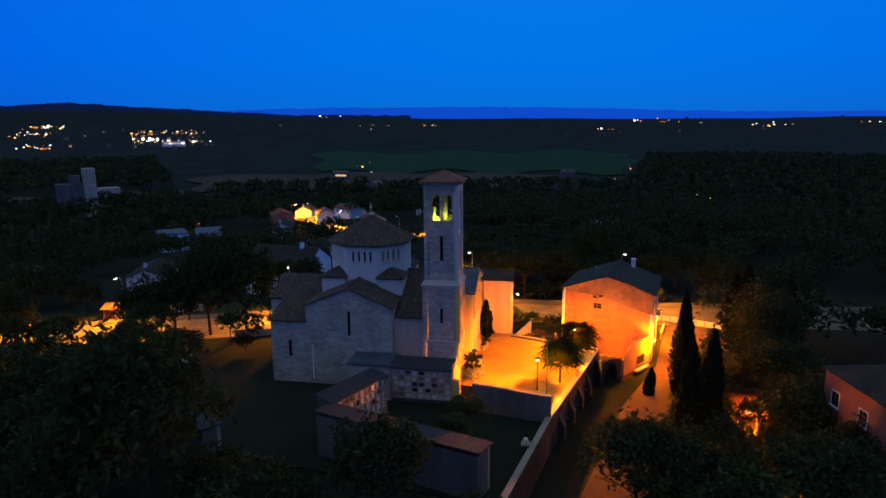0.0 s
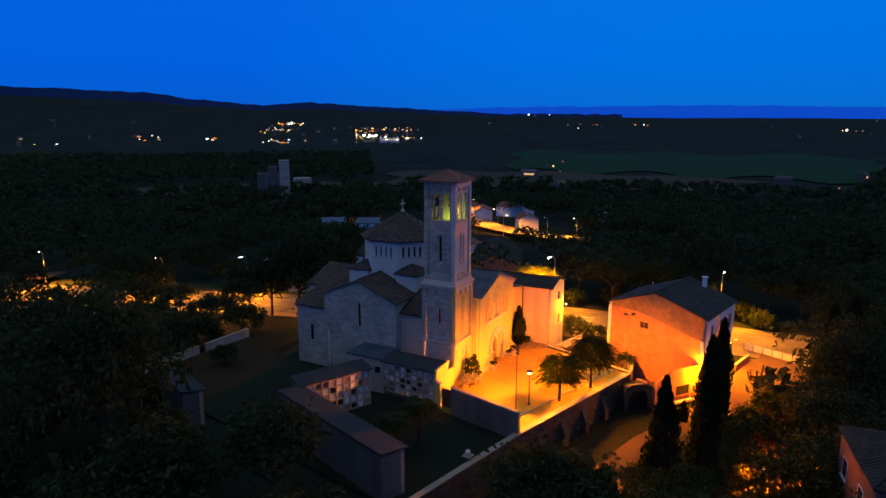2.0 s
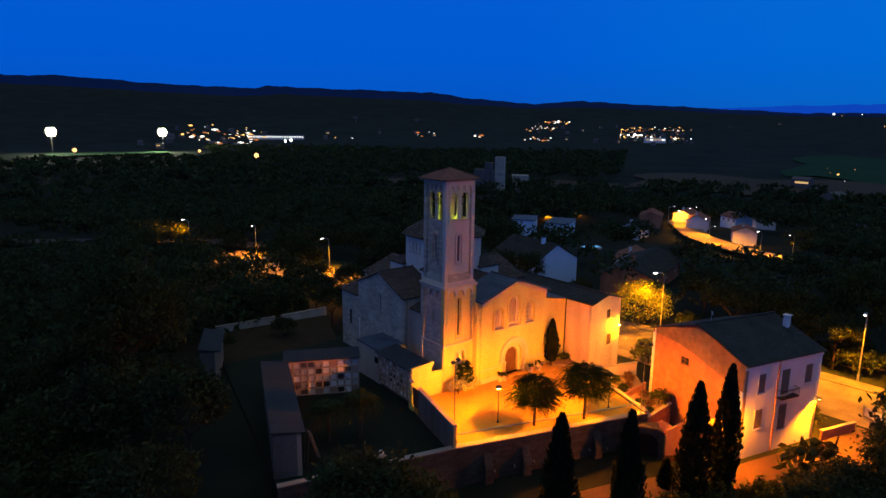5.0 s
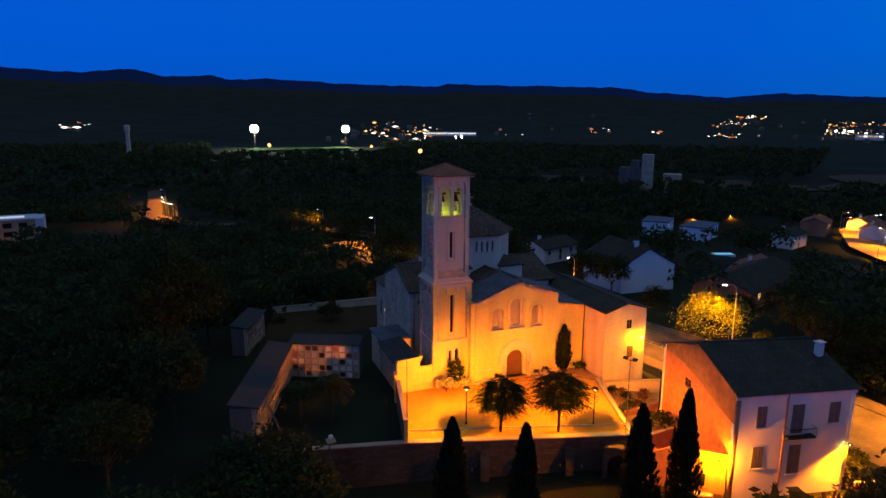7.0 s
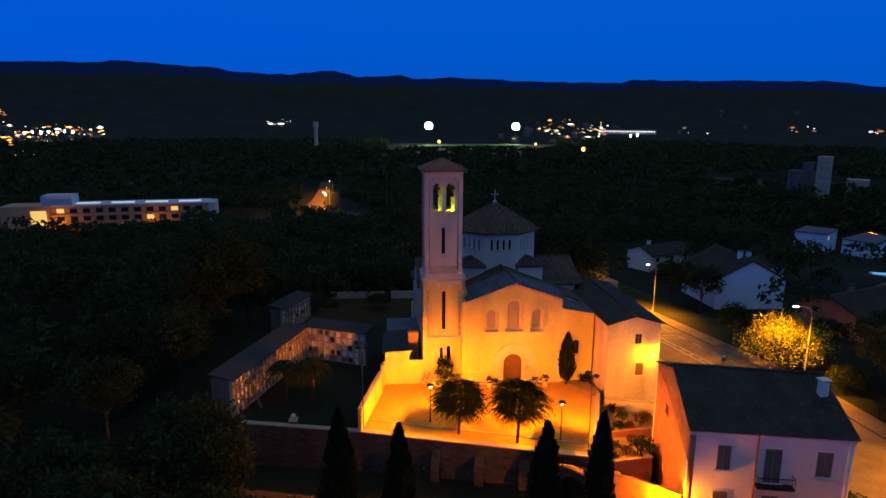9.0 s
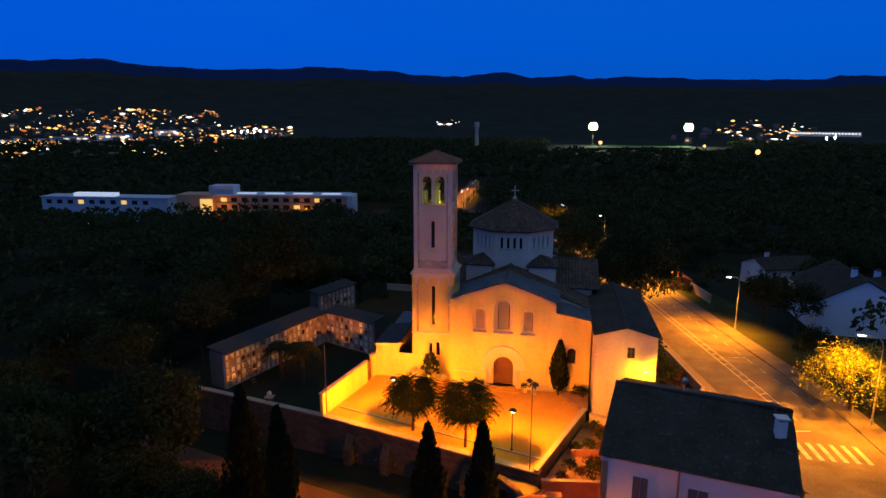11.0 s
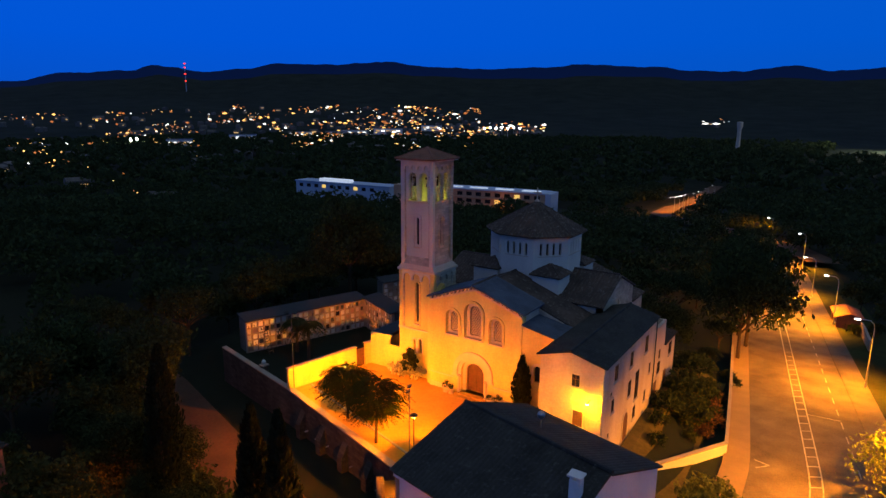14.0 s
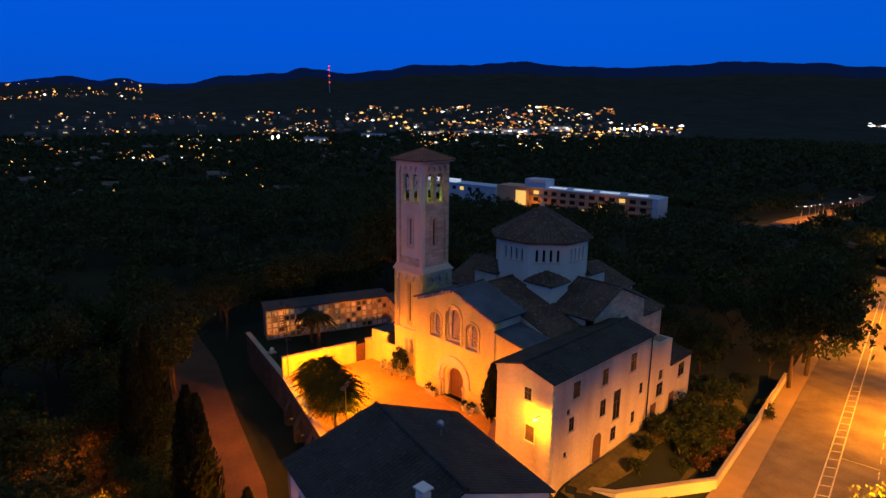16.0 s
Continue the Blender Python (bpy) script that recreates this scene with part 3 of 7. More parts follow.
def wall(name, a, b, z0, z1, thick, mat, label, cap=None, category="wall", side=1):
    """A free wall from a to b with its front on that line; z1 may differ from end to end; a coping stone on top."""
    L = math.dist(a, b)
    t0, t1 = z1 if isinstance(z1, tuple) else (z1, z1)
    m = along(a, b)
    bm = bmesh.new()
    base = [(0, 0), (L, 0), (L, thick * side), (0, thick * side)]
    pts = [(m @ Vector((x, y, 0)))[:2] for x, y in base]
    prism(bm, pts, z0, [t0, t1, t1, t0])
    w = thing(name, (*a, z0), label, category, kind="structure")
    part("wall_body", bm, mat, w)
    if cap:
        bm = bmesh.new()
        pts = [(m @ Vector((x, y, 0)))[:2] for x, y in ((-0.06, -0.07 * side), (L + 0.06, -0.07 * side), (L + 0.06, (thick + 0.07) * side), (-0.06, (thick + 0.07) * side))]
        prism(bm, pts, [t0, t1, t1, t0], [t0 + 0.12, t1 + 0.12, t1 + 0.12, t0 + 0.12])
        part("coping", bm, cap, w)
    return w


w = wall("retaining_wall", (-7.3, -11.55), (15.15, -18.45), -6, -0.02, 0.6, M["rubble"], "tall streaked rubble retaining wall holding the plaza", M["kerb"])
for i in range(7):
    p = along((-7.3, -11.55), (15.15, -18.45)) @ Vector((4.3 + 2.3 * i, 0, -3.2 + 0.12 * (i % 3)))
    part("drain_pipe", tube(bmesh.new(), [p, p + Vector((-0.15, -0.3, -0.05))], 0.07, 6), M["steel"], w, "short pale drain pipe in the wall")
for i in range(5):
    s = 3.0 + 4.4 * i
    m = along((-7.3, -11.55), (15.15, -18.45))
    bm = bmesh.new()
    prism(bm, [(m @ Vector((x, y, 0)))[:2] for x, y in ((s, -0.75), (s + 0.9, -0.75), (s + 0.9, 0.05), (s, 0.05))], -6, [-2.6, -2.6, -1.0, -1.0])
    part("buttress", bm, M["rubble"], w)
w = wall("retaining_wall", (-24.4, -7.3), (-7.3, -11.55), -6, (-0.1, 0.0), 0.5, M["rubble"], "low weathered stone wall along the cemetery", M["kerb"])
wall("retaining_wall", (15.1, -18.4), (19.9, -5.6), -5, 0.28, 0.35, M["rubble"], "low stone parapet on the plaza's side", M["kerb"])
# raised kerb along the row of trees
for a, b in (((-6.3, -9.2), (15.9, -16.3)),):
    w = wall("kerb", a, b, -0.02, 0.1, 0.22, M["kerb"], "pale stone kerb along the row of trees", category="kerb")
cw = wall("cemetery_wall", (-7.3, -11.5), (-5.15, -2.4), -0.8, (2.45, 2.6), 0.32, M["lamp_plaster"], "plastered wall between plaza and cemetery", M["kerb"], side=1)
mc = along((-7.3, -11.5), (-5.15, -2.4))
# thin darker facing: the shade of the cemetery side is put into its colour
part("outer_render", prism(bmesh.new(), [(mc @ Vector((x, y, 0)))[:2] for x, y in ((0, 0.322), (9.35, 0.322), (9.35, 0.337), (0, 0.337))], -0.8, [2.44, 2.59, 2.59, 2.44]), M["dark_cement"], cw, "thin grey facing with the cemetery side's shade put in")
wall("cemetery_wall", (-5.0, -0.9), (-4.7, 0.1), -0.8, 2.7, 0.32, M["lamp_plaster"], "short plastered wall beside the gate", M["kerb"], side=1)
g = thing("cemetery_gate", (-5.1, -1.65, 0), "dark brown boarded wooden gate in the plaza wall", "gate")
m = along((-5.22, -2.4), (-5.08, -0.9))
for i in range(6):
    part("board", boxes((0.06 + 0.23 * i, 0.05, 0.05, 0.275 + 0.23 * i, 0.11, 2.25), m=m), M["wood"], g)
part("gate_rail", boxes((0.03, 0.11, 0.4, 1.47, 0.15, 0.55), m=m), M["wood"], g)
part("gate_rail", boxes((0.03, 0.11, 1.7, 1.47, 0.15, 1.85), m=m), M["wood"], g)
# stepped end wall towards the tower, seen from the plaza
panel("end_wall", [(-4.75, -0.8), (-0.25, -0.8), (-0.25, 2.95), (-1.9, 2.95), (-1.9, 3.6), (-1.5, 4.2), (-1.95, 4.2), (-4.75, 4.05)], [], 0.35, pose(0, -0.1, 0), M["lamp_plaster"])
tagged(bpy.data.objects["end_wall"], "stepped plaster end wall of the niche building", "wall", kind="structure")
wall("cemetery_wall", (-14.2, 40.5), (-4.6, 40.0), -7, (-0.1, 0.0), 0.35, M["plaster"], "long low pale wall behind the church", M["kerb"])
wall("cemetery_wall", (-3.4, 39.9), (4.6, 39.3), -7, (0.0, 0.15), 0.35, M["plaster"], "long low pale wall behind the church", M["kerb"])
# gate pier on the low cemetery wall
gp = thing("gate_pier", (-14.5, -8.85, -3), "weathered stone pier topped by a pale ball finial", "pier")
part("shaft", boxes((-14.85, -9.2, -4, -14.15, -8.5, 0.3), bevel=0.03), M["rubble"], gp)
part("cap_stone", boxes((-14.95, -9.3, 0.3, -14.05, -8.4, 0.45), bevel=0.02), M["kerb"], gp)
part("finial", lathe(bmesh.new(), [(0.1, 0.45), (0.08, 0.52), (0.22, 0.62), (0.27, 0.78), (0.2, 0.95), (0.04, 1.05)], (-14.5, -8.85, 0), 12), M["house_white"], gp, "pale stone ball", smooth=True)
# planted terrace between the plaza, the wing and the lane house
bm = prism(bmesh.new(), [(15.5, -18.3), (20.0, -5.9), (26.4, -8.9), (22.6, -13.5), (20.9, -17.6)], -5, [-0.9, -0.9, -1.3, -1.3, -0.9])
solo("planted_terrace", bm, M["soil"], "planted terrace of reddish soil below the plaza", "terrace", kind="structure")
wall("terrace_wall", (15.5, -18.35), (21.0, -17.75), -5, -0.7, 0.25, M["house_side"], "rendered wall holding the planted terrace", M["kerb"])
wall("terrace_wall", (18.2, -13.2), (23.4, -12.6), -3, -0.35, 0.25, M["house_side"], "low rendered wall across the planted terrace")
# planted corner before the side wing
bm = prism(bmesh.new(), [(16.7, -1.35), (20.3, -1.35), (20.1, -5.4), (19.2, -5.2)], -0.05, 0.28)
solo("planting_bed", bm, M["soil"], "raised triangular bed of dry brown soil", "planting bed", kind="structure")
bm = boxes((8.8, -2.3, -0.01, 12.6, -0.4, 0.1), (9.1, -1.8, 0.1, 12.2, -0.4, 0.2), bevel=0.02)
solo("door_steps", bm, M["paving"], "two shallow stone steps before the portal", "steps", kind="structure")

# ---- church ----
AX = 10.65
church = thing("church", (AX, 6, 0), "pale plastered church with a clay-tiled crossing dome and tall bell tower", "church")


def lattice(parent, cx, w, z0, z1, y, pitch=0.3, bar=0.06):
    """Diagonal stone tracery in a round-arched opening."""
    r = w / 2

    def inside(x, z):
        if z < z0 or z > z1 or abs(x - cx) > r:
            return False
        return z <= z1 - r or math.hypot(x - cx, z - (z1 - r)) <= r
    for sgn in (1, -1):
        c = -6.0
        while c < 20:
            run = [(cx - r + i * w / 16, (cx - r + i * w / 16 - cx) * sgn * 1.5 + z0 + c) for i in range(17)]
            run = [q for q in run if inside(*q)]
            if len(run) > 1:
                part("tracery_bar", tube(bmesh.new(), [(run[0][0], y, run[0][1]), (run[-1][0], y, run[-1][1])], bar, 4), M["trim"], parent)
            c += pitch * 1.6


# front wall with three windows and the portal
FY = -1.1
wins = [(7.87, 1.6, 6.7, 9.55), (10.57, 2.2, 6.68, 10.75), (13.35, 1.65, 6.6, 9.5)]
panel("front_wall", [(4.95, -0.2), (16.4, -0.2), (16.4, 10.45), (AX, 12.55), (4.95, 10.5)], [arch(c, w, a, b) for c, w, a, b in wins] + [arch(10.65, 3.1, 0.2, 4.15, 16)], 0.9, pose(0, FY, 0), M["lamp_plaster"], church)
for c, w, a, b in wins:
    f = panel("window_surround", arch(c, w, a, b), [arch(c, w * 0.62, a + 0.25, b - w * 0.2)], 0.3, pose(0, FY + 0.42, 0), M["trim"], church, "stepped stone window surround")
    part("window_pane", boxes((c - w * 0.31, FY + 0.8, a + 0.2, c + w * 0.31, FY + 0.84, b - w * 0.19)), M["glass_dark"], f)
    lattice(f, c, w * 0.6, a + 0.25, b - w * 0.2, FY + 0.62, 0.26, 0.05)
    part("sill", boxes((c - w * 0.56, FY - 0.14, a - 0.16, c + w * 0.56, FY + 0.3, a + 0.02), bevel=0.02), M["trim"], f)
    panel("hood_mould", ring(c, w + 0.5, w, a, b + 0.25, b, 14), [], 0.16, pose(0, FY - 0.13, 0), M["lamp_plaster"], church)
# portal: three stepped arches
for i, (wo, wi, top, ti, y, d) in enumerate(((5.0, 3.9, 5.15, 4.6, FY - 0.24, 0.3), (3.9, 3.1, 4.6, 4.15, FY + 0.02, 0.2), (3.1, 2.3, 4.15, 3.65, FY + 0.2, 0.3))):
    if i == 0:
        panel("archivolt", ring(10.65, wo, wi, 2.0, top, ti, 18), [], d, pose(0, y, 0), M["trim"], church, "broad round stone arch over the portal")
    else:
        panel("archivolt", ring(10.65, wo, wi, 0.2, top, ti, 18), [], 0.12 if i == 1 else 0.5, pose(0, FY - 0.05 if i == 1 else FY + 0.38, 0), M["trim"], church)
for s in (-1, 1):
    part("portal_column", lathe(bmesh.new(), [(0.2, 0.2), (0.2, 0.4), (0.13, 0.45), (0.13, 1.75), (0.22, 1.95), (0.22, 2.1)], (10.65 + s * 1.72, FY - 0.2, 0), 12), M["trim"], church, smooth=False)
    part("impost", boxes((10.65 + s * 2.1 - 0.55, FY - 0.22, 2.0, 10.65 + s * 2.1 + 0.55, FY + 0.05, 2.18)), M["trim"], church)
door = panel("portal_door", arch(10.65, 2.3, 0.2, 3.65, 14), [], 0.1, pose(0, -0.33, 0), M["wood"], church, "dark brown double door in a round arch")
part("meeting_strip", boxes((10.6, -0.37, 0.22, 10.7, -0.325, 3.6)), M["wood"], door)
for s in (-1, 1):
    part("door_knob", lathe(bmesh.new(), [(0.02, 0), (0.05, 0.02), (0.05, 0.06), (0.01, 0.08)], (10.65 + s * 0.15, -0.38, 1.3), 8), M["iron"], door)
# string course and pilaster strips
for x0, x1 in ((4.95, 8.15), (13.15, 16.45)):
    part("string_course", boxes((x0, FY - 0.08, 1.62, x1, FY + 0.02, 1.78)), M["trim"], church)
    part("plinth", boxes((x0, FY - 0.12, -0.2, x1, FY + 0.02, 0.55)), M["trim"], church)
# buttress between front and tower, side returns of the front block
part("buttress", prism(bmesh.new(), [(4.4, -0.92), (5.15, -0.92), (5.15, 1.5), (4.4, 1.5)], -0.2, [10.35, 10.35, 11.5, 11.5]), M["lamp_plaster"], church)
part("front_fill", boxes((4.55, 1.5, -0.2, 5.2, 3.6, 10.3)), M["plaster"], church)
part("side_wall", boxes((15.7, -0.2, -0.2, 16.4, 3.6, 10.3)), M["plaster"], church)
part("side_wall", boxes((4.95, -0.2, -0.2, 5.55, 3.6, 10.3)), M["plaster"], church)
# front roof with corbels under the gable
FZ = 12.72
for s, x in ((-1, 4.7), (1, 16.75)):
    zl = FZ - abs(x - AX) * 0.36
    bm = bmesh.new()
    poly = [(x, FY - 0.45, zl), (x, 3.6, zl), (AX, 3.6, FZ), (AX, FY - 0.45, FZ)]
    if s < 0:
        poly = [poly[1], poly[0], poly[3], poly[2]]
    tile_slope(bm, poly, 0.4, 0.06, 0.14)
    part("front_roof", bm, M["sheet_roof"], church, "blue-grey front roof slope")
    for i in range(11):
        cx = AX + s * (0.4 + 0.5 * i)
        cz = FZ - abs(cx - AX) * 0.36
        part("corbel", boxes((cx - 0.09, FY - 0.36, cz - 0.3, cx + 0.09, FY + 0.02, cz - 0.02)), M["trim"], church)
    bm = bmesh.new()
    e = (AX + s * 5.75)
    prism(bm, [(AX, FY - 0.12), (e, FY - 0.12), (e, FY + 0.02), (AX, FY + 0.02)], [FZ - 0.55, FZ - 0.55 - 5.75 * 0.36, FZ - 0.55 - 5.75 * 0.36, FZ - 0.55], [FZ - 0.3, FZ - 0.3 - 5.75 * 0.36, FZ - 0.3 - 5.75 * 0.36, FZ - 0.3])
    part("gable_cornice", bm, M["trim"], church)

# nave and aisles: one broad gable from the front block to the crossing
NZ, NE_X, NW_X = 12.3, 20.4, 0.9
for s, x, ze in ((1, NE_X, 8.65), (-1, NW_X, 8.2)):
    bm = bmesh.new()
    poly = [(x, 3.0, ze), (x, 9.2, ze), (AX, 9.2, NZ), (AX, 3.0, NZ)]
    if s < 0:
        poly = [poly[1], poly[0], poly[3], poly[2]]
    tile_slope(bm, poly, 0.42)
    part("nave_roof", bm, M["tiles"], church, "lichen-dark clay tile nave roof")
    xi = x - s * 0.4
    part("aisle_wall", boxes((min(xi, xi - s * 0.6), 3.2, -0.8, max(xi, xi - s * 0.6), 9.0, ze - 0.05)), M["plaster"], church)
# gable verge wall closing the nave roof in front
for s, x, ze in ((1, NE_X - 0.3, 8.6), (-1, NW_X + 0.3, 8.1)):
    bm = bmesh.new()
    prism(bm, [(AX, 2.9), (x, 2.9), (x, 3.3), (AX, 3.3)], [4, 4, 4, 4], [NZ + 0.12, ze + 0.12, ze + 0.12, NZ + 0.12])
    part("verge_wall", bm, M["plaster"], church)
bm = bmesh.new()
ridge(bm, (AX, -1.5, FZ + 0.14), (AX, 3.6, FZ + 0.14))
ridge(bm, (AX, 3.0, NZ + 0.16), (AX, 9.2, NZ + 0.16))
part("ridge_tiles", bm, M["tiles"], church)

# transepts
TY = 14.2
for s, xg in ((-1, -0.15), (1, 21.5)):
    hw, zr, ze = 5.7, 12.1, 9.75
    rot = along((xg, TY + hw), (xg, TY - hw)) if s < 0 else along((xg, TY - hw), (xg, TY + hw))
    panel("transept_gable", [(0, -0.8), (2 * hw, -0.8), (2 * hw, ze), (hw, zr), (0, ze)], [arch(hw, 0.75, 5.6, 9.3)], 0.7, rot, M["stone"], church)
    wf = panel("slit_window", arch(hw, 0.74, 5.6, 9.3), [arch(hw, 0.4, 5.8, 9.1)], 0.2, rot @ pose(0, 0.15, 0), M["trim"], church)
    part("window_pane", boxes((hw - 0.25, 0.36, 5.7, hw + 0.25, 0.4, 9.2), m=rot), M["glass_dark"], wf)
    part("transept_wall", boxes((min(xg, AX), TY - hw, -0.8, max(xg, AX), TY - hw + 0.5, ze - 0.05)) if s > 0 else boxes((xg + 0.7, TY - hw, -0.8, 5.5, TY - hw + 0.5, ze - 0.05)), M["plaster"], church)
    part("transept_wall", boxes((min(xg + 0.7, AX), TY + hw - 0.5, -0.8, max(xg - 0.7, AX), TY + hw, ze - 0.05)) if s > 0 else boxes((xg + 0.7, TY + hw - 0.5, -0.8, 5.5, TY + hw, ze - 0.05)), M["plaster"], church)
    for q in (-1, 1):
        bm = bmesh.new()
        y0 = TY + q * (hw + 0.25)
        zl = ze - 0.1
        xo = xg + s * 0.25
        poly = [(xo, y0, zl), (AX, y0, zl), (AX, TY, zr + 0.05), (xo, TY, zr + 0.05)]
        if s * q < 0:
            poly = [poly[1], poly[0], poly[3], poly[2]]
        tile_slope(bm, poly, 0.42)
        part("transept_roof", bm, M["tiles"], church, "mottled clay tile transept roof")
    bm = bmesh.new()
    ridge(bm, (xg, TY, zr + 0.2), (AX, TY, zr + 0.2))
    part("ridge_tiles", bm, M["tiles"], church)
# chancel behind the crossing and lower sacristy blocks
part("chancel_wall", boxes((5.2, 19, -0.8, 16.1, 27, 9.2)), M["plaster"], church)
for s in (-1, 1):
    bm = bmesh.new()
    poly = [(AX + s * 5.8, 19, 9.0), (AX + s * 5.8, 27.3, 9.0), (AX, 27.3, 11.2), (AX, 19, 11.2)]
    if s < 0:
        poly = [poly[1], poly[0], poly[3], poly[2]]
    part("chancel_roof", tile_slope(bm, poly), M["tiles"], church)
for s, x0, x1 in ((-1, -0.1, 5.2), (1, 16.1, 21.4)):
    part("sacristy_wall", boxes((x0, 19.9, -0.8, x1, 24.8, 7.6)), M["stone"], church)
    xo = x0 - 0.3 if s < 0 else x1 + 0.3
    xi = x1 if s < 0 else x0
    poly = [(xo, 19.9, 7.55), (xo, 25.1, 7.55), (xi, 25.1, 9.1), (xi, 19.9, 9.1)]
    if s < 0:
        poly = [poly[1], poly[0], poly[3], poly[2]]
    part("sacristy_roof", tile_slope(bmesh.new(), poly), M["tiles"], church)
wb = part("slit_window", boxes((-0.14, 22.0, 2.8, -0.08, 22.45, 5.0)), M["glass_dark"], church)
part("sill", boxes((-0.2, 21.9, 2.65, -0.08, 22.55, 2.8)), M["trim"], wb)

# octagon over the crossing
CX, CY, AP = 10.65, 13.85, 5.2


def octagon(ap, turn=22.5):
    R = ap / math.cos(math.pi / 8)
    return [(CX + R * math.cos(radians(turn + 45 * i)), CY + R * math.sin(radians(turn + 45 * i))) for i in range(8)]


base, eaves = octagon(AP), octagon(AP + 0.55)
part("crossing_base", boxes((CX - 5.35, CY - 5.35, 7, CX + 5.35, CY + 5.35, 10.7)), M["drum_plaster"], church)
drum = part("octagon_core", prism(bmesh.new(), octagon(AP - 0.55), 9, 16.5), M["glass_dark"], church, "dark glazing behind the drum windows")
for i in range(8):
    a, b = base[i], base[(i + 1) % 8]
    L = math.dist(a, b)
    m = along(a, b)
    holes = [arch(L / 2 + o, 0.32, 14.4, 15.85, 6) for o in (-1.2, -0.4, 0.4, 1.2)]
    f = panel("drum_wall", [(0, 9), (L, 9), (L, 16.65), (0, 16.65)], holes, 0.4, m, M["drum_plaster"], drum, "plastered drum face with four narrow arched windows")
    part("drum_cornice", boxes((-0.1, -0.16, 16.35, L + 0.1, 0.1, 16.65), m=m), M["trim"], drum)
    part("drum_sill", boxes((0.6, -0.06, 14.22, L - 0.6, 0.05, 14.34), m=m), M["trim"], drum)
AZ = 20.0
for i in range(8):
    a, b = eaves[i], eaves[(i + 1) % 8]
    bm = bmesh.new()
    tile_slope(bm, [(*a, 16.6), (*b, 16.6), (CX, CY, AZ)], 0.42)
    part("drum_roof", bm, M["tiles"], drum, "ribbed clay tile roof slope of the octagon")
    bm = bmesh.new()
    tube(bm, [(*a, 16.75), (CX, CY, AZ + 0.15)], 0.13, 6)
    part("hip_tiles", bm, M["tiles"], drum)
bm = boxes((CX - 0.07, CY - 0.07, AZ, CX + 0.07, CY + 0.07, AZ + 1.85), (CX - 0.55, CY - 0.065, AZ + 1.15, CX + 0.55, CY + 0.065, AZ + 1.29), bevel=0.01)
lathe(bm, [(0.3, -0.1), (0.3, 0.25), (0.12, 0.45)], (CX, CY, AZ), 10)
part("cross", bm, M["trim"], drum, "plain pale stone cross on the octagon")
# corner blocks with small hipped roofs
for sx in (-1, 1):
    for sy in (-1, 1):
        x0, x1 = sorted((CX + sx * 2.3, CX + sx * 5.65))
        y0, y1 = sorted((CY + sy * 2.3, CY + sy * 5.55))
        cb = part("corner_block", boxes((x0, y0, 9, x1, y1, 12.3)), M["drum_plaster"], church)
        x0, x1, y0, y1 = x0 - 0.25, x1 + 0.25, y0 - 0.25, y1 + 0.25
        px, py = CX + sx * 3.2, CY + sy * 3.2
        bm = bmesh.new()
        for q in (((x0, y0), (x1, y0)), ((x1, y0), (x1, y1)), ((x1, y1), (x0, y1)), ((x0, y1), (x0, y0))):
            tile_slope(bm, [(*q[0], 12.25), (*q[1], 12.25), (px, py, 13.6)], 0.42, 0.08, 0.1)
        part("corner_roof", bm, M["tiles"], cb)

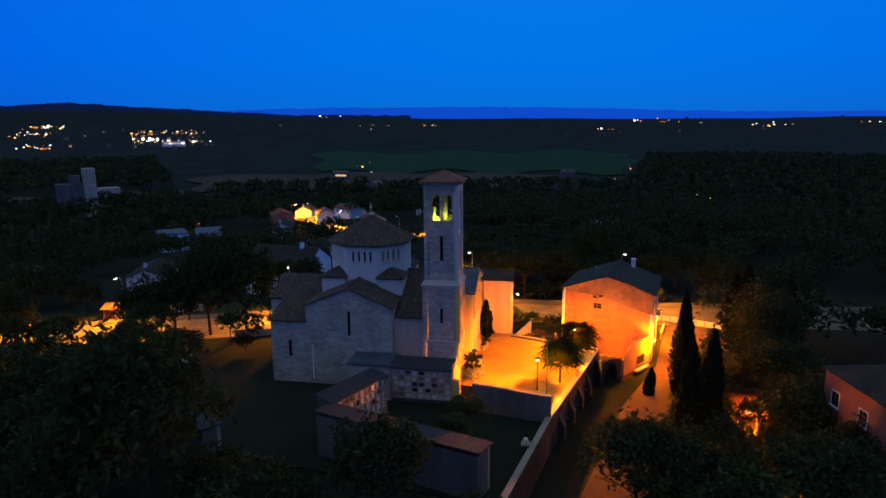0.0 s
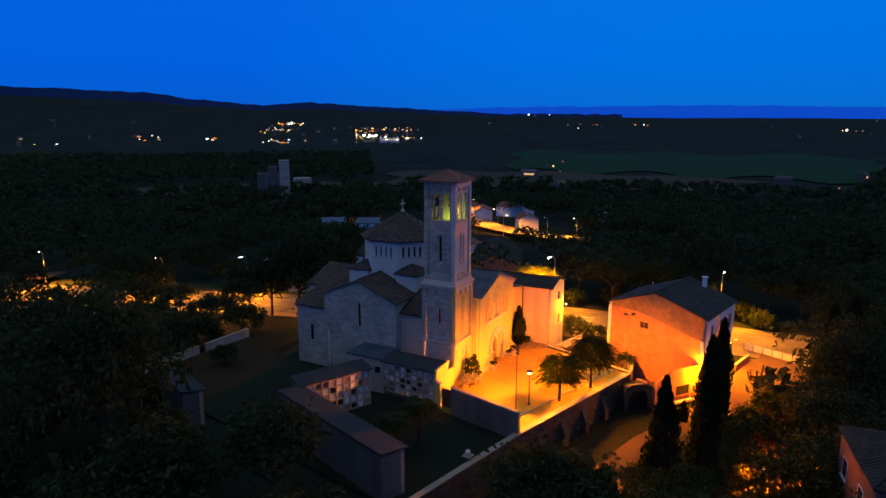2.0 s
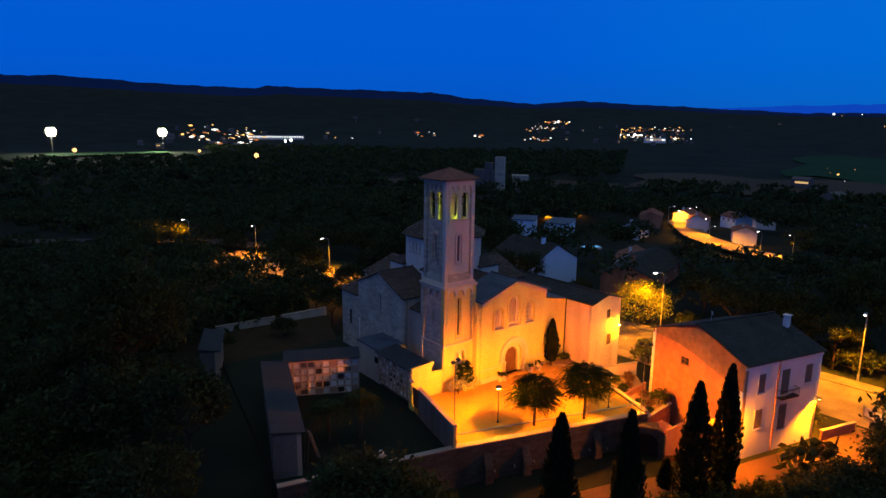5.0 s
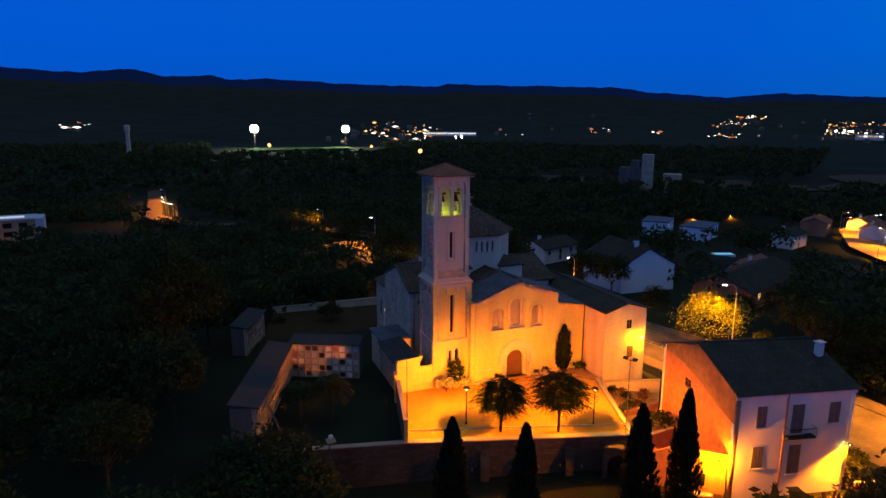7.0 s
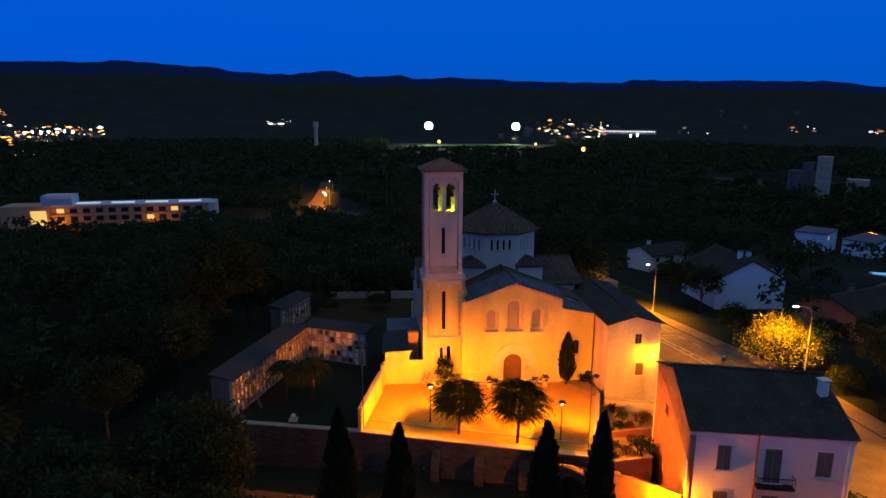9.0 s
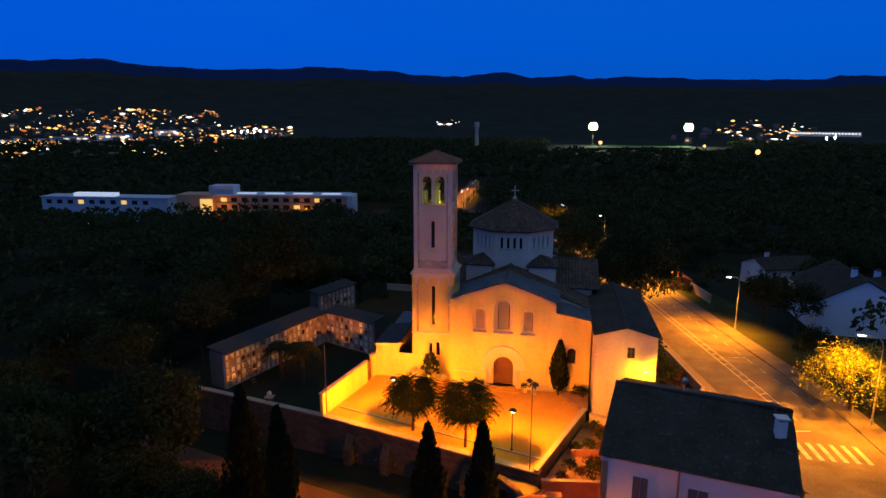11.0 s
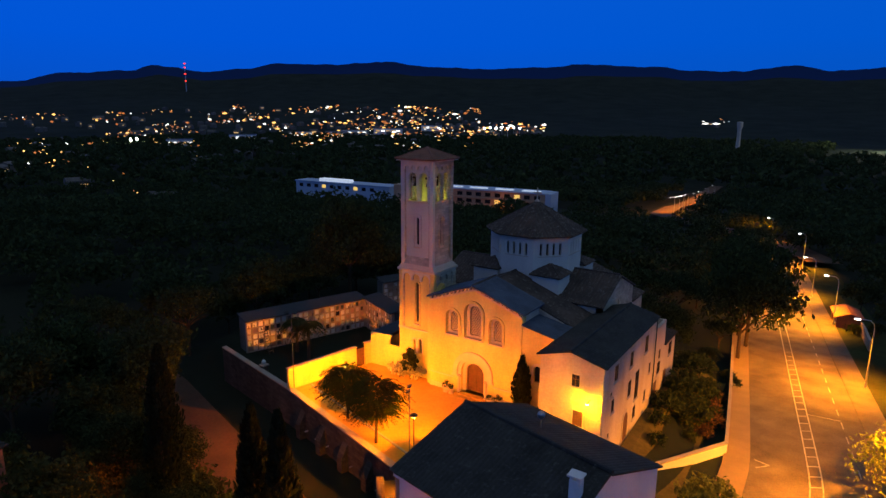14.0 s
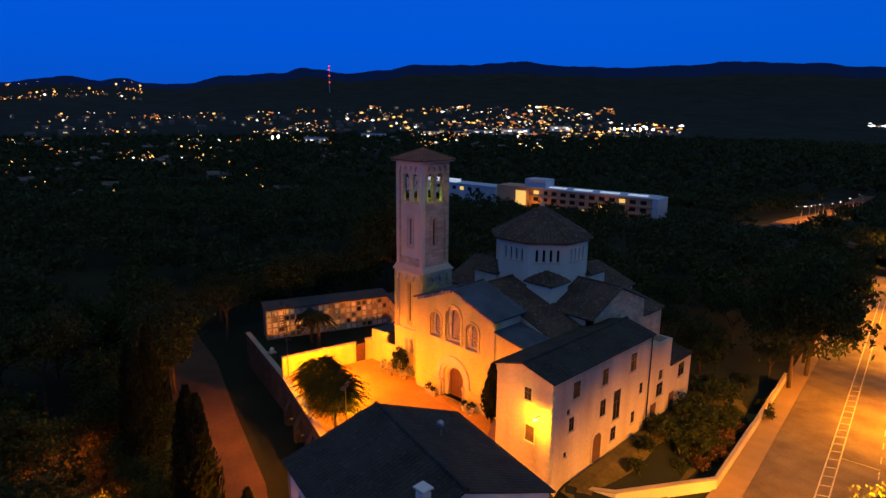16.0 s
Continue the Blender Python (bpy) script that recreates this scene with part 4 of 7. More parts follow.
# bell tower
tower = thing("bell_tower", (2.2, 2.1, 0), "tall square stone bell tower with lit belfry and red tile roof", "bell tower")
X0, X1, Y0, Y1 = -0.2, 4.75, -0.18, 4.5
sides_low = [((X0, Y0), (X1, Y0)), ((X1, Y0), (X1, Y1)), ((X1, Y1), (X0, Y1)), ((X0, Y1), (X0, Y0))]
for k, (a, b) in enumerate(sides_low):
    L = math.dist(a, b)
    m = along(a, b)
    mi = m @ pose(0, 0.2, 0)
    mat = M["lamp_plaster"] if k == 0 else M["stone"]
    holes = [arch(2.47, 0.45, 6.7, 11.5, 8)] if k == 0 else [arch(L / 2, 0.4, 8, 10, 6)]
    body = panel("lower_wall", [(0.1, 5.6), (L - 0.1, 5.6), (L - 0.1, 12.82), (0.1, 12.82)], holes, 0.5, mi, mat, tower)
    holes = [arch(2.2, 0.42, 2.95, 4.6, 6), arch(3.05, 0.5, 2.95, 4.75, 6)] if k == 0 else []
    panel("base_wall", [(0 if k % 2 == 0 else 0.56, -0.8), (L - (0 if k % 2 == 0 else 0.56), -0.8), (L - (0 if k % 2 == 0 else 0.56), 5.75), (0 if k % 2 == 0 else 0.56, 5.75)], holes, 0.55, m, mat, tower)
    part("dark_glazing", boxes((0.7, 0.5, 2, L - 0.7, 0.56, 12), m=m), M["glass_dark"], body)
    part("corner_strip", boxes((0.0, 0.0, 5.75, 0.5, 0.5, 12.8), m=m), M["lamp_plaster"] if k < 2 else M["stone"], body)
    part("string_course", boxes((-0.08 if k % 2 == 0 else 0.06, -0.08, 5.7, L + (0.08 if k % 2 == 0 else -0.06), 0.05, 5.9), m=m), M["trim"], body)
    if k == 0:
        panel("blind_arch", ring(2.47, 1.0, 0.62, 6.4, 11.7, 11.5), [], 0.1, mi @ pose(0, -0.08, 0), mat, body)
        part("slit_sill", boxes((2.0, -0.16, 6.3, 2.94, 0.1, 6.45), m=mi), M["trim"], body)
        for c, w, z1 in ((2.2, 0.42, 4.6), (3.05, 0.5, 4.75)):
            panel("hood_mould", ring(c, w + 0.34, w, 2.9, z1 + 0.2, z1, 10), [], 0.08, m @ pose(0, -0.06, 0), M["trim"], body)
    n = 3
    for i in range(n):
        c = 0.5 + (L - 1.0) * (i + 0.5) / n
        w = (L - 1.0) / n
        panel("arcade_arch", [(c - w / 2, 11.75), (c - w * 0.4, 11.75), *[(c - w * 0.4 * math.cos(math.pi * q / 10), 12.02 + w * 0.4 * math.sin(math.pi * q / 10)) for q in range(11)], (c + w * 0.4, 11.75), (c + w / 2, 11.75), (c + w / 2, 12.8), (c - w / 2, 12.8)], [], 0.3, m @ pose(0, -0.06, 0), M["render_grey"] if k == 0 else M["stone"], body)
part("ledge", boxes((X0 - 0.16, Y0 - 0.16, 12.8, X1 + 0.16, Y1 + 0.16, 13.12), bevel=0.05), M["trim"], tower)
bm = bmesh.new()
lo = [(X0 - 0.05, Y0 - 0.05), (X1 + 0.05, Y0 - 0.05), (X1 + 0.05, Y1 + 0.05), (X0 - 0.05, Y1 + 0.05)]
U0, U1, V0, V1 = 0.0, 4.4, 0.0, 4.25
hi = [(U0, V0), (U1, V0), (U1, V1), (U0, V1)]
vl, vh = [bm.verts.new((*p, 13.1)) for p in lo], [bm.verts.new((*p, 13.6)) for p in hi]
for i in range(4):
    bm.faces.new((vl[i], vl[(i + 1) % 4], vh[(i + 1) % 4], vh[i]))
part("weathering", bm, M["trim"], tower)
sides_up = [((U0, V0), (U1, V0)), ((U1, V0), (U1, V1)), ((U1, V1), (U0, V1)), ((U0, V1), (U0, V0))]
for k, (a, b) in enumerate(sides_up):
    L = math.dist(a, b)
    m = along(a, b)
    mi = m @ pose(0, 0.2, 0)
    s = L / 4.4
    mat = M["render_grey"] if k == 0 else M["stone"]
    holes = [arch(1.52 * s, 1.08, 21.0, 24.2, 10), arch(3.0 * s, 1.08, 21.0, 24.2, 10), arch(L / 2, 0.42, 15.95, 19.1, 8)]
    body = panel("upper_wall", [(0.1, 13.2), (L - 0.1, 13.2), (L - 0.1, 25.55), (0.1, 25.55)], holes, 0.4, mi, mat, tower)
    part("dark_glazing", boxes((L / 2 - 0.4, 0.42, 15.8, L / 2 + 0.4, 0.48, 19.2), m=m), M["glass_dark"], body)
    part("belfry_sill", boxes((0.85 * s, -0.1, 20.78, 3.65 * s, 0.4, 21.0), m=mi), M["trim"], body)
    for c in (1.52 * s, 3.0 * s):
        panel("belfry_arch", ring(c, 1.36, 1.08, 22.6, 24.36, 24.2), [], 0.1, mi @ pose(0, -0.07, 0), mat, body)
    panel("blind_arch", ring(L / 2, 1.15, 0.8, 15.7, 19.55, 19.3), [], 0.17, mi @ pose(0, -0.13, 0), mat, body)
    part("slit_sill", boxes((L / 2 - 0.4, -0.12, 15.55, L / 2 + 0.4, 0.1, 15.72), m=mi), M["trim"], body)
    bm = bmesh.new()
    pts = [m @ Vector(q) for q in ((0.44, 0.0, 13.3), (L - 0.44, 0.0, 13.3), (L - 0.44, 0.2, 13.3), (0.44, 0.2, 13.3), (0.44, 0.0, 13.7), (L - 0.44, 0.0, 13.7), (L - 0.44, 0.22, 14.6), (0.44, 0.22, 14.6))]
    vs = [bm.verts.new(q) for q in pts]
    for f in ((0, 1, 5, 4), (4, 5, 6, 7), (3, 2, 1, 0), (0, 4, 7, 3), (1, 2, 6, 5), (2, 3, 7, 6)):
        bm.faces.new([vs[q] for q in f])
    # grey stone paints in how little lamp light the slope catches
    part("sloping_sill", bm, M["stone"], body, "sloping sill in grey, its weaker light put into the colour")
    part("corner_strip", boxes((0.0, 0.0, 13.3, 0.45, 0.45, 25.5), m=m), M["render_grey"] if k < 2 else M["stone"], body)
    for i in range(4):
        c = 0.45 + (L - 0.9) * (i + 0.5) / 4
        w = (L - 0.9) / 4
        panel("arcade_arch", [(c - w / 2, 24.5), (c - w * 0.38, 24.5), *[(c - w * 0.38 * math.cos(math.pi * q / 10), 24.7 + w * 0.38 * math.sin(math.pi * q / 10)) for q in range(11)], (c + w * 0.38, 24.5), (c + w / 2, 24.5), (c + w / 2, 25.5), (c - w / 2, 25.5)], [], 0.3, m @ pose(0, -0.06, 0), M["drum_plaster"] if k == 0 else M["stone"], body)
part("belfry_floor", boxes((0.45, 0.45, 20.3, 3.95, 3.8, 20.6)), M["lime_wash"], tower)
part("belfry_pier", boxes((1.75, 1.7, 20.6, 2.65, 2.55, 25.5)), M["lime_wash"], tower, "yellow limewashed pier inside the belfry")
for i, (x, y) in enumerate(((1.35, 1.2), (3.1, 1.2), (1.35, 3.1), (3.1, 3.1))):
    bl = part("bell", lathe(bmesh.new(), [(0.42, 0), (0.38, 0.1), (0.27, 0.35), (0.23, 0.6), (0.14, 0.75), (0.03, 0.8)], (x, y, 22.6), 14), M["bronze"], tower, "dark bronze bell", smooth=True)
    part("bell_yoke", boxes((x - 0.5, y - 0.09, 23.4, x + 0.5, y + 0.09, 23.62)), M["wood"], bl)
part("eaves_slab", boxes((U0 - 0.4, V0 - 0.4, 25.5, U1 + 0.4, V1 + 0.4, 25.66)), M["trim"], tower)
E4 = [(U0 - 0.5, V0 - 0.5), (U1 + 0.5, V0 - 0.5), (U1 + 0.5, V1 + 0.5), (U0 - 0.5, V1 + 0.5)]
for i in range(4):
    a, b = E4[i], E4[(i + 1) % 4]
    part("tower_roof", tile_slope(bmesh.new(), [(*a, 25.62), (*b, 25.62), (2.2, 2.12, 26.85)], 0.36, 0.08, 0.08), M["tiles_red"], tower, "low red tile pyramid slope")
    part("hip_tiles", tube(bmesh.new(), [(*a, 25.75), (2.2, 2.12, 26.95)], 0.1, 6), M["tiles_red"], tower)
lamp("belfry_lamp", (1.0, 0.75, 20.9), 95, (0.85, 1.0, 0.05), 0.1)
lamp("belfry_lamp", (3.5, 3.45, 20.9), 95, (0.85, 1.0, 0.05), 0.1)

# link block between front and wing
link = thing("link_block", (18.4, 1, 0), "low plastered link between church front and side wing", "church annex")
panel("front_wall", [(16.4, -0.2), (20.55, -0.2), (20.55, 8.55), (16.4, 9.25)], [arch(18.3, 0.95, 3.4, 5.3)], 0.5, pose(0, -0.95, 0), M["lamp_plaster"], link)
wp = part("window_pane", boxes((17.8, -0.6, 3.4, 18.8, -0.55, 5.3)), M["glass_dark"], link)
panel("hood_mould", ring(18.3, 1.5, 0.95, 3.3, 5.6, 5.3), [], 0.1, pose(0, -1.0, 0), M["plaster"], link)
bm = bmesh.new()
tile_slope(bm, [(20.7, -1.3, 8.6), (20.7, 4.0, 8.6), (16.4, 4.0, 9.45), (16.4, -1.3, 9.45)], 0.4, 0.06, 0.1)
part("link_roof", bm, M["sheet_roof"], link, "blue-grey lean-to roof")
part("rain_pipe", tube(bmesh.new(), [(20.42, -1.12, 8.6), (20.42, -1.12, 0)], 0.07, 8), M["iron"], link)


# ---- side wing and terrace building ----
def window(parent, m, x, z, w, h, pane="glass_dark", shutters=False, frame_mat="trim", sill=True, bars=True):
    """A window set on a wall frame m (x along, y inwards): frame, pane, glazing bars, sill, and closed shutters if asked."""
    f = part("window", boxes((x - 0.09, -0.03, z - 0.06, x, 0.08, z + h + 0.09), (x + w, -0.03, z - 0.06, x + w + 0.09, 0.08, z + h + 0.09), (x, -0.03, z + h, x + w, 0.08, z + h + 0.09), m=m), M[frame_mat], parent)
    if shutters:
        for i in (0, 1):
            bm = bmesh.new()
            x0, x1 = x + i * w / 2 + 0.015, x + (i + 1) * w / 2 - 0.015
            box(bm, x0, -0.02, z, x1, 0.02, z + h, m=m)
            k = int(h / 0.13)
            for j in range(k):
                box(bm, x0 + 0.05, -0.045, z + 0.06 + j * (h - 0.1) / k, x1 - 0.05, -0.018, z + 0.06 + (j + 0.55) * (h - 0.1) / k, m=m)
            part("shutter", bm, M["shutter"], f, "closed grey slatted shutter")
    else:
        part("pane", boxes((x, -0.005, z, x + w, 0.01, z + h), m=m), M[pane], f)
        if bars:
            part("glazing_bar", boxes((x + w / 2 - 0.03, -0.03, z, x + w / 2 + 0.03, 0.005, z + h), (x, -0.03, z + h * 0.6, x + w, 0.005, z + h * 0.6 + 0.05), m=m), M["wood"], f)
    if sill:
        part("sill", boxes((x - 0.15, -0.14, z - 0.14, x + w + 0.15, 0.05, z - 0.04), m=m), M[frame_mat], f)
    return f


wing = thing("side_wing", (23.6, 3, 0), "three-storey plastered rectory wing with a low grey roof", "house")
WX0, WX1, WY0, WY1 = 20.55, 26.7, -5.5, 12.0
RX = 23.6
panel("gable_wall", [(WX0, -3), (WX1, -3), (WX1, 8.75), (RX, 9.55), (WX0, 8.75)], [], 0.5, pose(0, WY0, 0), M["plaster"], wing)
panel("gable_wall", [(0, -3), (6.15, -3), (6.15, 8.75), (3.1, 9.55), (0, 8.75)], [], 0.5, along((WX1, WY1), (WX0, WY1)), M["plaster"], wing)
part("east_wall", boxes((WX1 - 0.5, WY0 + 0.5, -3, WX1, WY1 - 0.5, 8.75)), M["plaster"], wing)
part("west_wall", boxes((WX0, WY0 + 0.5, -3, WX0 + 0.5, WY1 - 0.5, 8.75)), M["plaster"], wing)
for s, x in ((-1, WX0 - 0.3), (1, WX1 + 0.35)):
    poly = [(x, WY0 - 0.3, 8.68), (x, WY1 + 0.2, 8.68), (RX, WY1 + 0.2, 9.62), (RX, WY0 - 0.3, 9.62)]
    if s < 0:
        poly = [poly[1], poly[0], poly[3], poly[2]]
    part("wing_roof", tile_slope(bmesh.new(), poly, 0.36, 0.035, 0.1), M["tiles_grey"], wing, "dark grey tiled roof slope")
part("ridge_tiles", tube(bmesh.new(), [(RX, WY0 - 0.3, 9.74), (RX, WY1 + 0.2, 9.74)], 0.15, 6), M["tiles_grey"], wing)
ms = along((WX0, WY0), (WX1, WY0))
window(wing, ms, 23.75 - WX0, 6.35, 0.75, 1.15)
window(wing, ms, 24.0 - WX0, 2.5, 0.95, 1.5, pane="wood")
me_ = along((WX1, WY0), (WX1, WY1))
for y, z, w, h in ((-2.35, 6.2, 1.1, 1.6), (2.5, 5.95, 1.0, 1.6), (7.75, 5.75, 1.2, 1.9), (-2.75, 3.2, 0.75, 1.3), (2.4, 2.75, 1.0, 1.7), (4.85, 1.5, 1.3, 3.1), (10.0, 2.7, 0.6, 1.15), (4.7, -0.65, 0.95, 1.4), (8.65, -0.15, 0.65, 1.25), (-3.2, 5.0, 0.4, 0.45), (-3.4, 0.9, 0.4, 0.5)):
    window(wing, me_, y - WY0, z, w, h, bars=w > 0.5)
panel("door_surround", ring(2.2 - WY0, 2.0, 1.5, -1.7, 1.5, 1.25), [], 0.1, me_ @ pose(0, -0.07, 0), M["trim"], wing)
part("garden_door", boxes((1.5 - WY0, -0.02, -1.7, 2.95 - WY0, 0.03, 1.1), m=me_), M["wood"], wing)
for z in range(13):
    part("quoin", boxes((WX1 - (0.45 if z % 2 else 0.3), WY0 - 0.03, -1.5 + 0.75 * z, WX1 + 0.03, WY0 + (0.3 if z % 2 else 0.45), -1.0 + 0.75 * z)), M["trim"], wing)
part("rain_pipe", tube(bmesh.new(), [(WX1 + 0.1, WY1 - 0.15, 8.6), (WX1 + 0.1, WY1 - 0.15, -2)], 0.06, 8), M["iron"], wing)
wl_ = thing("wall_lamp", (25.6, -5.6, 5.3), "wall lantern glowing yellow on a bracket", "lamp")
part("bracket", boxes((25.55, -6.3, 5.38, 25.65, -5.5, 5.44)), M["iron"], wl_)
part("lantern", lathe(bmesh.new(), [(0.03, 0.12), (0.08, 0.06), (0.09, 0.0)], (25.6, -6.3, 5.3), 10), M["iron"], wl_)
part("bulb", lathe(bmesh.new(), [(0.02, -0.12), (0.1, -0.08), (0.14, -0.01)], (25.6, -6.3, 5.3), 10), M["bulb"], wl_)
lamp("wing_wall_light", (25.6, -6.4, 5.05), 1500, WARM, 0.1)

ter = thing("terrace_house", (23, 17, 0), "lower plastered annex with a parapet roof terrace", "house")
part("annex_body", boxes((18.5, 12.05, -3.5, 26.6, 17.0, 6.3)), M["plaster"], ter)
part("parapet", boxes((18.5, 12.05, 6.3, 26.6, 12.3, 7.0), (26.3, 12.3, 6.3, 26.6, 17, 7.0), (18.5, 16.7, 6.3, 26.3, 17, 7.0)), M["plaster"], ter)
part("annex_body", boxes((18.5, 17.0, -3.5, 26.6, 22.4, 3.7)), M["plaster"], ter)
part("annex_roof", tile_slope(bmesh.new(), [(26.8, 17.0, 3.75), (26.8, 22.6, 3.75), (18.5, 22.6, 5.2), (18.5, 17.0, 5.2)], 0.42), M["tiles_grey"], ter)
mt = along((26.6, 12.05), (26.6, 22.4))
for y, z, w, h in ((14.4, 2.8, 0.8, 1.1), (14.1, 0.9, 1.4, 1.5), (19.2, 1.7, 1.5, 1.6)):
    window(ter, mt, y - 12.05, z, w, h)
for y in (13.1, 17.4):
    part("garden_door", boxes((y - 12.05, -0.03, -2.6, y - 12.05 + 1.2, 0.02, 0.3), m=mt), M["wood"], ter)

# ---- garden wall by the street ----
gw = [(35.5, 9.6), (33.5, 25.0), (31.7, 38.0), (30.5, 46.5)]
for a, b in zip(gw, gw[1:]):
    wall("garden_wall", a, b, -7, (road_height(a[1]) + 1.2, road_height(b[1]) + 1.4), 0.22, M["plaster"], "pale rendered garden wall along the pavement", M["kerb"])
wall("garden_wall", (27.2, -2.6), (30.4, -0.2), -5, (-2.2, -2.35), 0.3, M["house_white"], "white rendered garden wall running up to the house", M["kerb"])
wall("garden_wall", (30.4, -0.2), (35.5, 9.6), -5, (-2.35, -2.95), 0.3, M["house_white"], "white rendered garden wall running up to the house", M["kerb"])
drape("garden_lawn", [[(27 + (33.2 - 27) * i / 6 - 0.04 * max(0, y), y) for i in range(7)] for y in [-4 + 2 * k for k in range(20)]], 0.12, M["garden_grass"], "patchy garden grass beside the wing", "lawn")

# ---- house on the lane ----
house = thing("lane_house", (27, -21, -4), "two-storey whitewashed house with a bare side gable", "house")
HSW, HSE, HNE, HNW = (19.65, -26.75), (31.75, -29.5), (34.4, -16.6), (22.85, -13.4)
HZ, HR = 7.35, 9.75
mS, mE, mN, mW = along(HSW, HSE), along(HSE, HNE), along(HNE, HNW), along(HNW, HSW)
LS, LE, LN, LW = (math.dist(a, b) for a, b in ((HSW, HSE), (HSE, HNE), (HNE, HNW), (HNW, HSW)))
panel("front_wall", [(0, -5), (LS, -5), (LS, HZ), (0, HZ)], [], 0.45, mS, M["house_white"], house)
panel("back_wall", [(0, -5), (LN, -5), (LN, HZ), (0, HZ)], [], 0.45, mN, M["house_white"], house)
panel("side_gable", [(0, -5), (LW, -5), (LW, HZ), (LW / 2, HR - 0.15), (0, HZ)], [], 0.45, mW, M["house_side"], house, "bare ochre side gable")
panel("upper_render", [(0.02, 6.9), (LW * 0.3, 6.75), (LW * 0.55, 6.0), (LW * 0.8, 4.9), (LW - 0.02, 4.3), (LW - 0.02, HZ), (LW / 2, HR - 0.18), (0.02, HZ)], [], 0.012, mW @ pose(0, -0.009, 0), M["dark_render"], house, "darker render under the verge")
panel("side_gable", [(0, -5), (LE, -5), (LE, HZ), (LE / 2, HR - 0.15), (0, HZ)], [], 0.45, mE, M["house_white"], house)
part("eaves_band", boxes((-0.05, -0.12, HZ - 0.55, LS + 0.05, 0.02, HZ - 0.3), (-0.05, -0.22, HZ - 0.14, LS + 0.05, 0.02, HZ), m=mS), M["house_white"], house)
for x, z, w, h in ((2.2, 3.85, 1.05, 2.15), (5.85, 3.0, 1.3, 2.95), (9.75, 3.8, 1.2, 2.15), (2.15, -0.3, 1.15, 2.2), (5.95, -1.2, 1.3, 3.0)):
    window(house, mS, x, z, w, h, shutters=True, frame_mat="house_white")
bal = part("balcony", boxes((5.2, -0.75, 2.75, 8.1, 0.02, 2.9), m=mS), M["iron"], house, "small iron balcony")
for i in range(15):
    part("baluster", boxes((5.25 + 0.2 * i, -0.74, 2.9, 5.28 + 0.2 * i, -0.71, 3.75), m=mS), M["iron"], bal)
for e in (5.22, 8.05):
    part("rail", boxes((e, -0.74, 3.72, e + 0.03, 0.0, 3.78), m=mS), M["iron"], bal)
part("rail", boxes((5.2, -0.76, 3.72, 8.1, -0.7, 3.78), m=mS), M["iron"], bal)
part("rain_pipe", boxes((5.15, -0.13, -3.5, 5.28, -0.01, HZ - 0.1), m=mS), M["house_side"], house, "rust-brown rain pipe")
wv = window(house, mW, LW - 8.85, 4.5, 1.15, 0.85, frame_mat="house_side")
pS, pE, pN, pW = (Vector((*p, 0)) for p in (HSW, HSE, HNE, HNW))
c1, c2 = (pS + pW) / 2, (pE + pN) / 2
sideS, sideN = (pS - pW).normalized(), (pN - pE).normalized()
endW, endE = (pS - pE).normalized(), (pE - pS).normalized()
o = 0.35
eS1, eS2 = pS + sideS * o + endW * 0.2, pE + sideS * o + endE * 0.2
eN1, eN2 = pN - sideS * o + endE * 0.2, pW - sideS * o + endW * 0.2
r1, r2 = c1 + endW * 0.2, c2 + endE * 0.2
for poly in (((eS1, HZ - 0.1), (eS2, HZ - 0.1), (r2, HR), (r1, HR)), ((eN1, HZ - 0.1), (eN2, HZ - 0.1), (r1, HR), (r2, HR))):
    part("house_roof", tile_slope(bmesh.new(), [(p.x, p.y, z) for p, z in poly], 0.36, 0.03, 0.1), M["tiles_grey"], house, "dark mossy tiled roof slope")
part("ridge_tiles", tube(bmesh.new(), [(r1.x, r1.y, HR + 0.16), (r2.x, r2.y, HR + 0.16)], 0.16, 6), M["tiles_grey"], house)
ch = part("chimney", boxes((31.45, -25.5, 7.4, 32.15, -24.9, 10.1), bevel=0.03), M["house_white"], house, "pale rendered chimney")
part("chimney_cap", boxes((31.35, -25.6, 10.3, 32.25, -24.8, 10.4), (31.49, -25.46, 10.1, 31.61, -24.94, 10.3), (31.99, -25.46, 10.1, 32.11, -24.94, 10.3)), M["house_white"], ch)
dish = part("satellite_dish", lathe(bmesh.new(), [(0.02, 0.0), (0.16, 0.02), (0.27, 0.07), (0.29, 0.1)], (0, 0, 0), 16), M["steel"], house, "pale satellite dish on the roof", smooth=True)
dish.data.transform(Matrix.Translation((26.6, -18.7, 9.85)) @ Euler((radians(65), 0, radians(20))).to_matrix().to_4x4())
part("dish_arm", tube(bmesh.new(), [(26.6, -18.7, 8.8), (26.6, -18.7, 10.0)], 0.04, 6), M["steel"], dish)
hl = thing("wall_lamp", (31.4, -29.6, 1.7), "wall lamp glowing amber at the house corner", "lamp")
pl = mS @ Vector((11.9, -0.7, 1.75))
part("lamp_arm", tube(bmesh.new(), [mS @ Vector((11.9, 0, 1.85)), pl + Vector((0, 0, 0.1))], 0.03, 6), M["iron"], hl)
part("lamp_hood", lathe(bmesh.new(), [(0.05, 0.14), (0.2, 0.05), (0.21, 0.0)], pl, 10), M["iron"], hl)
part("bulb", lathe(bmesh.new(), [(0.03, -0.1), (0.1, -0.06), (0.13, -0.01)], pl, 10), M["bulb"], hl)
lamp("house_corner_light", pl + Vector((0, 0, -0.15)), 26000, SODIUM, 0.06, 140, pl + Vector((0.6, -2.4, -10)), 0.45)

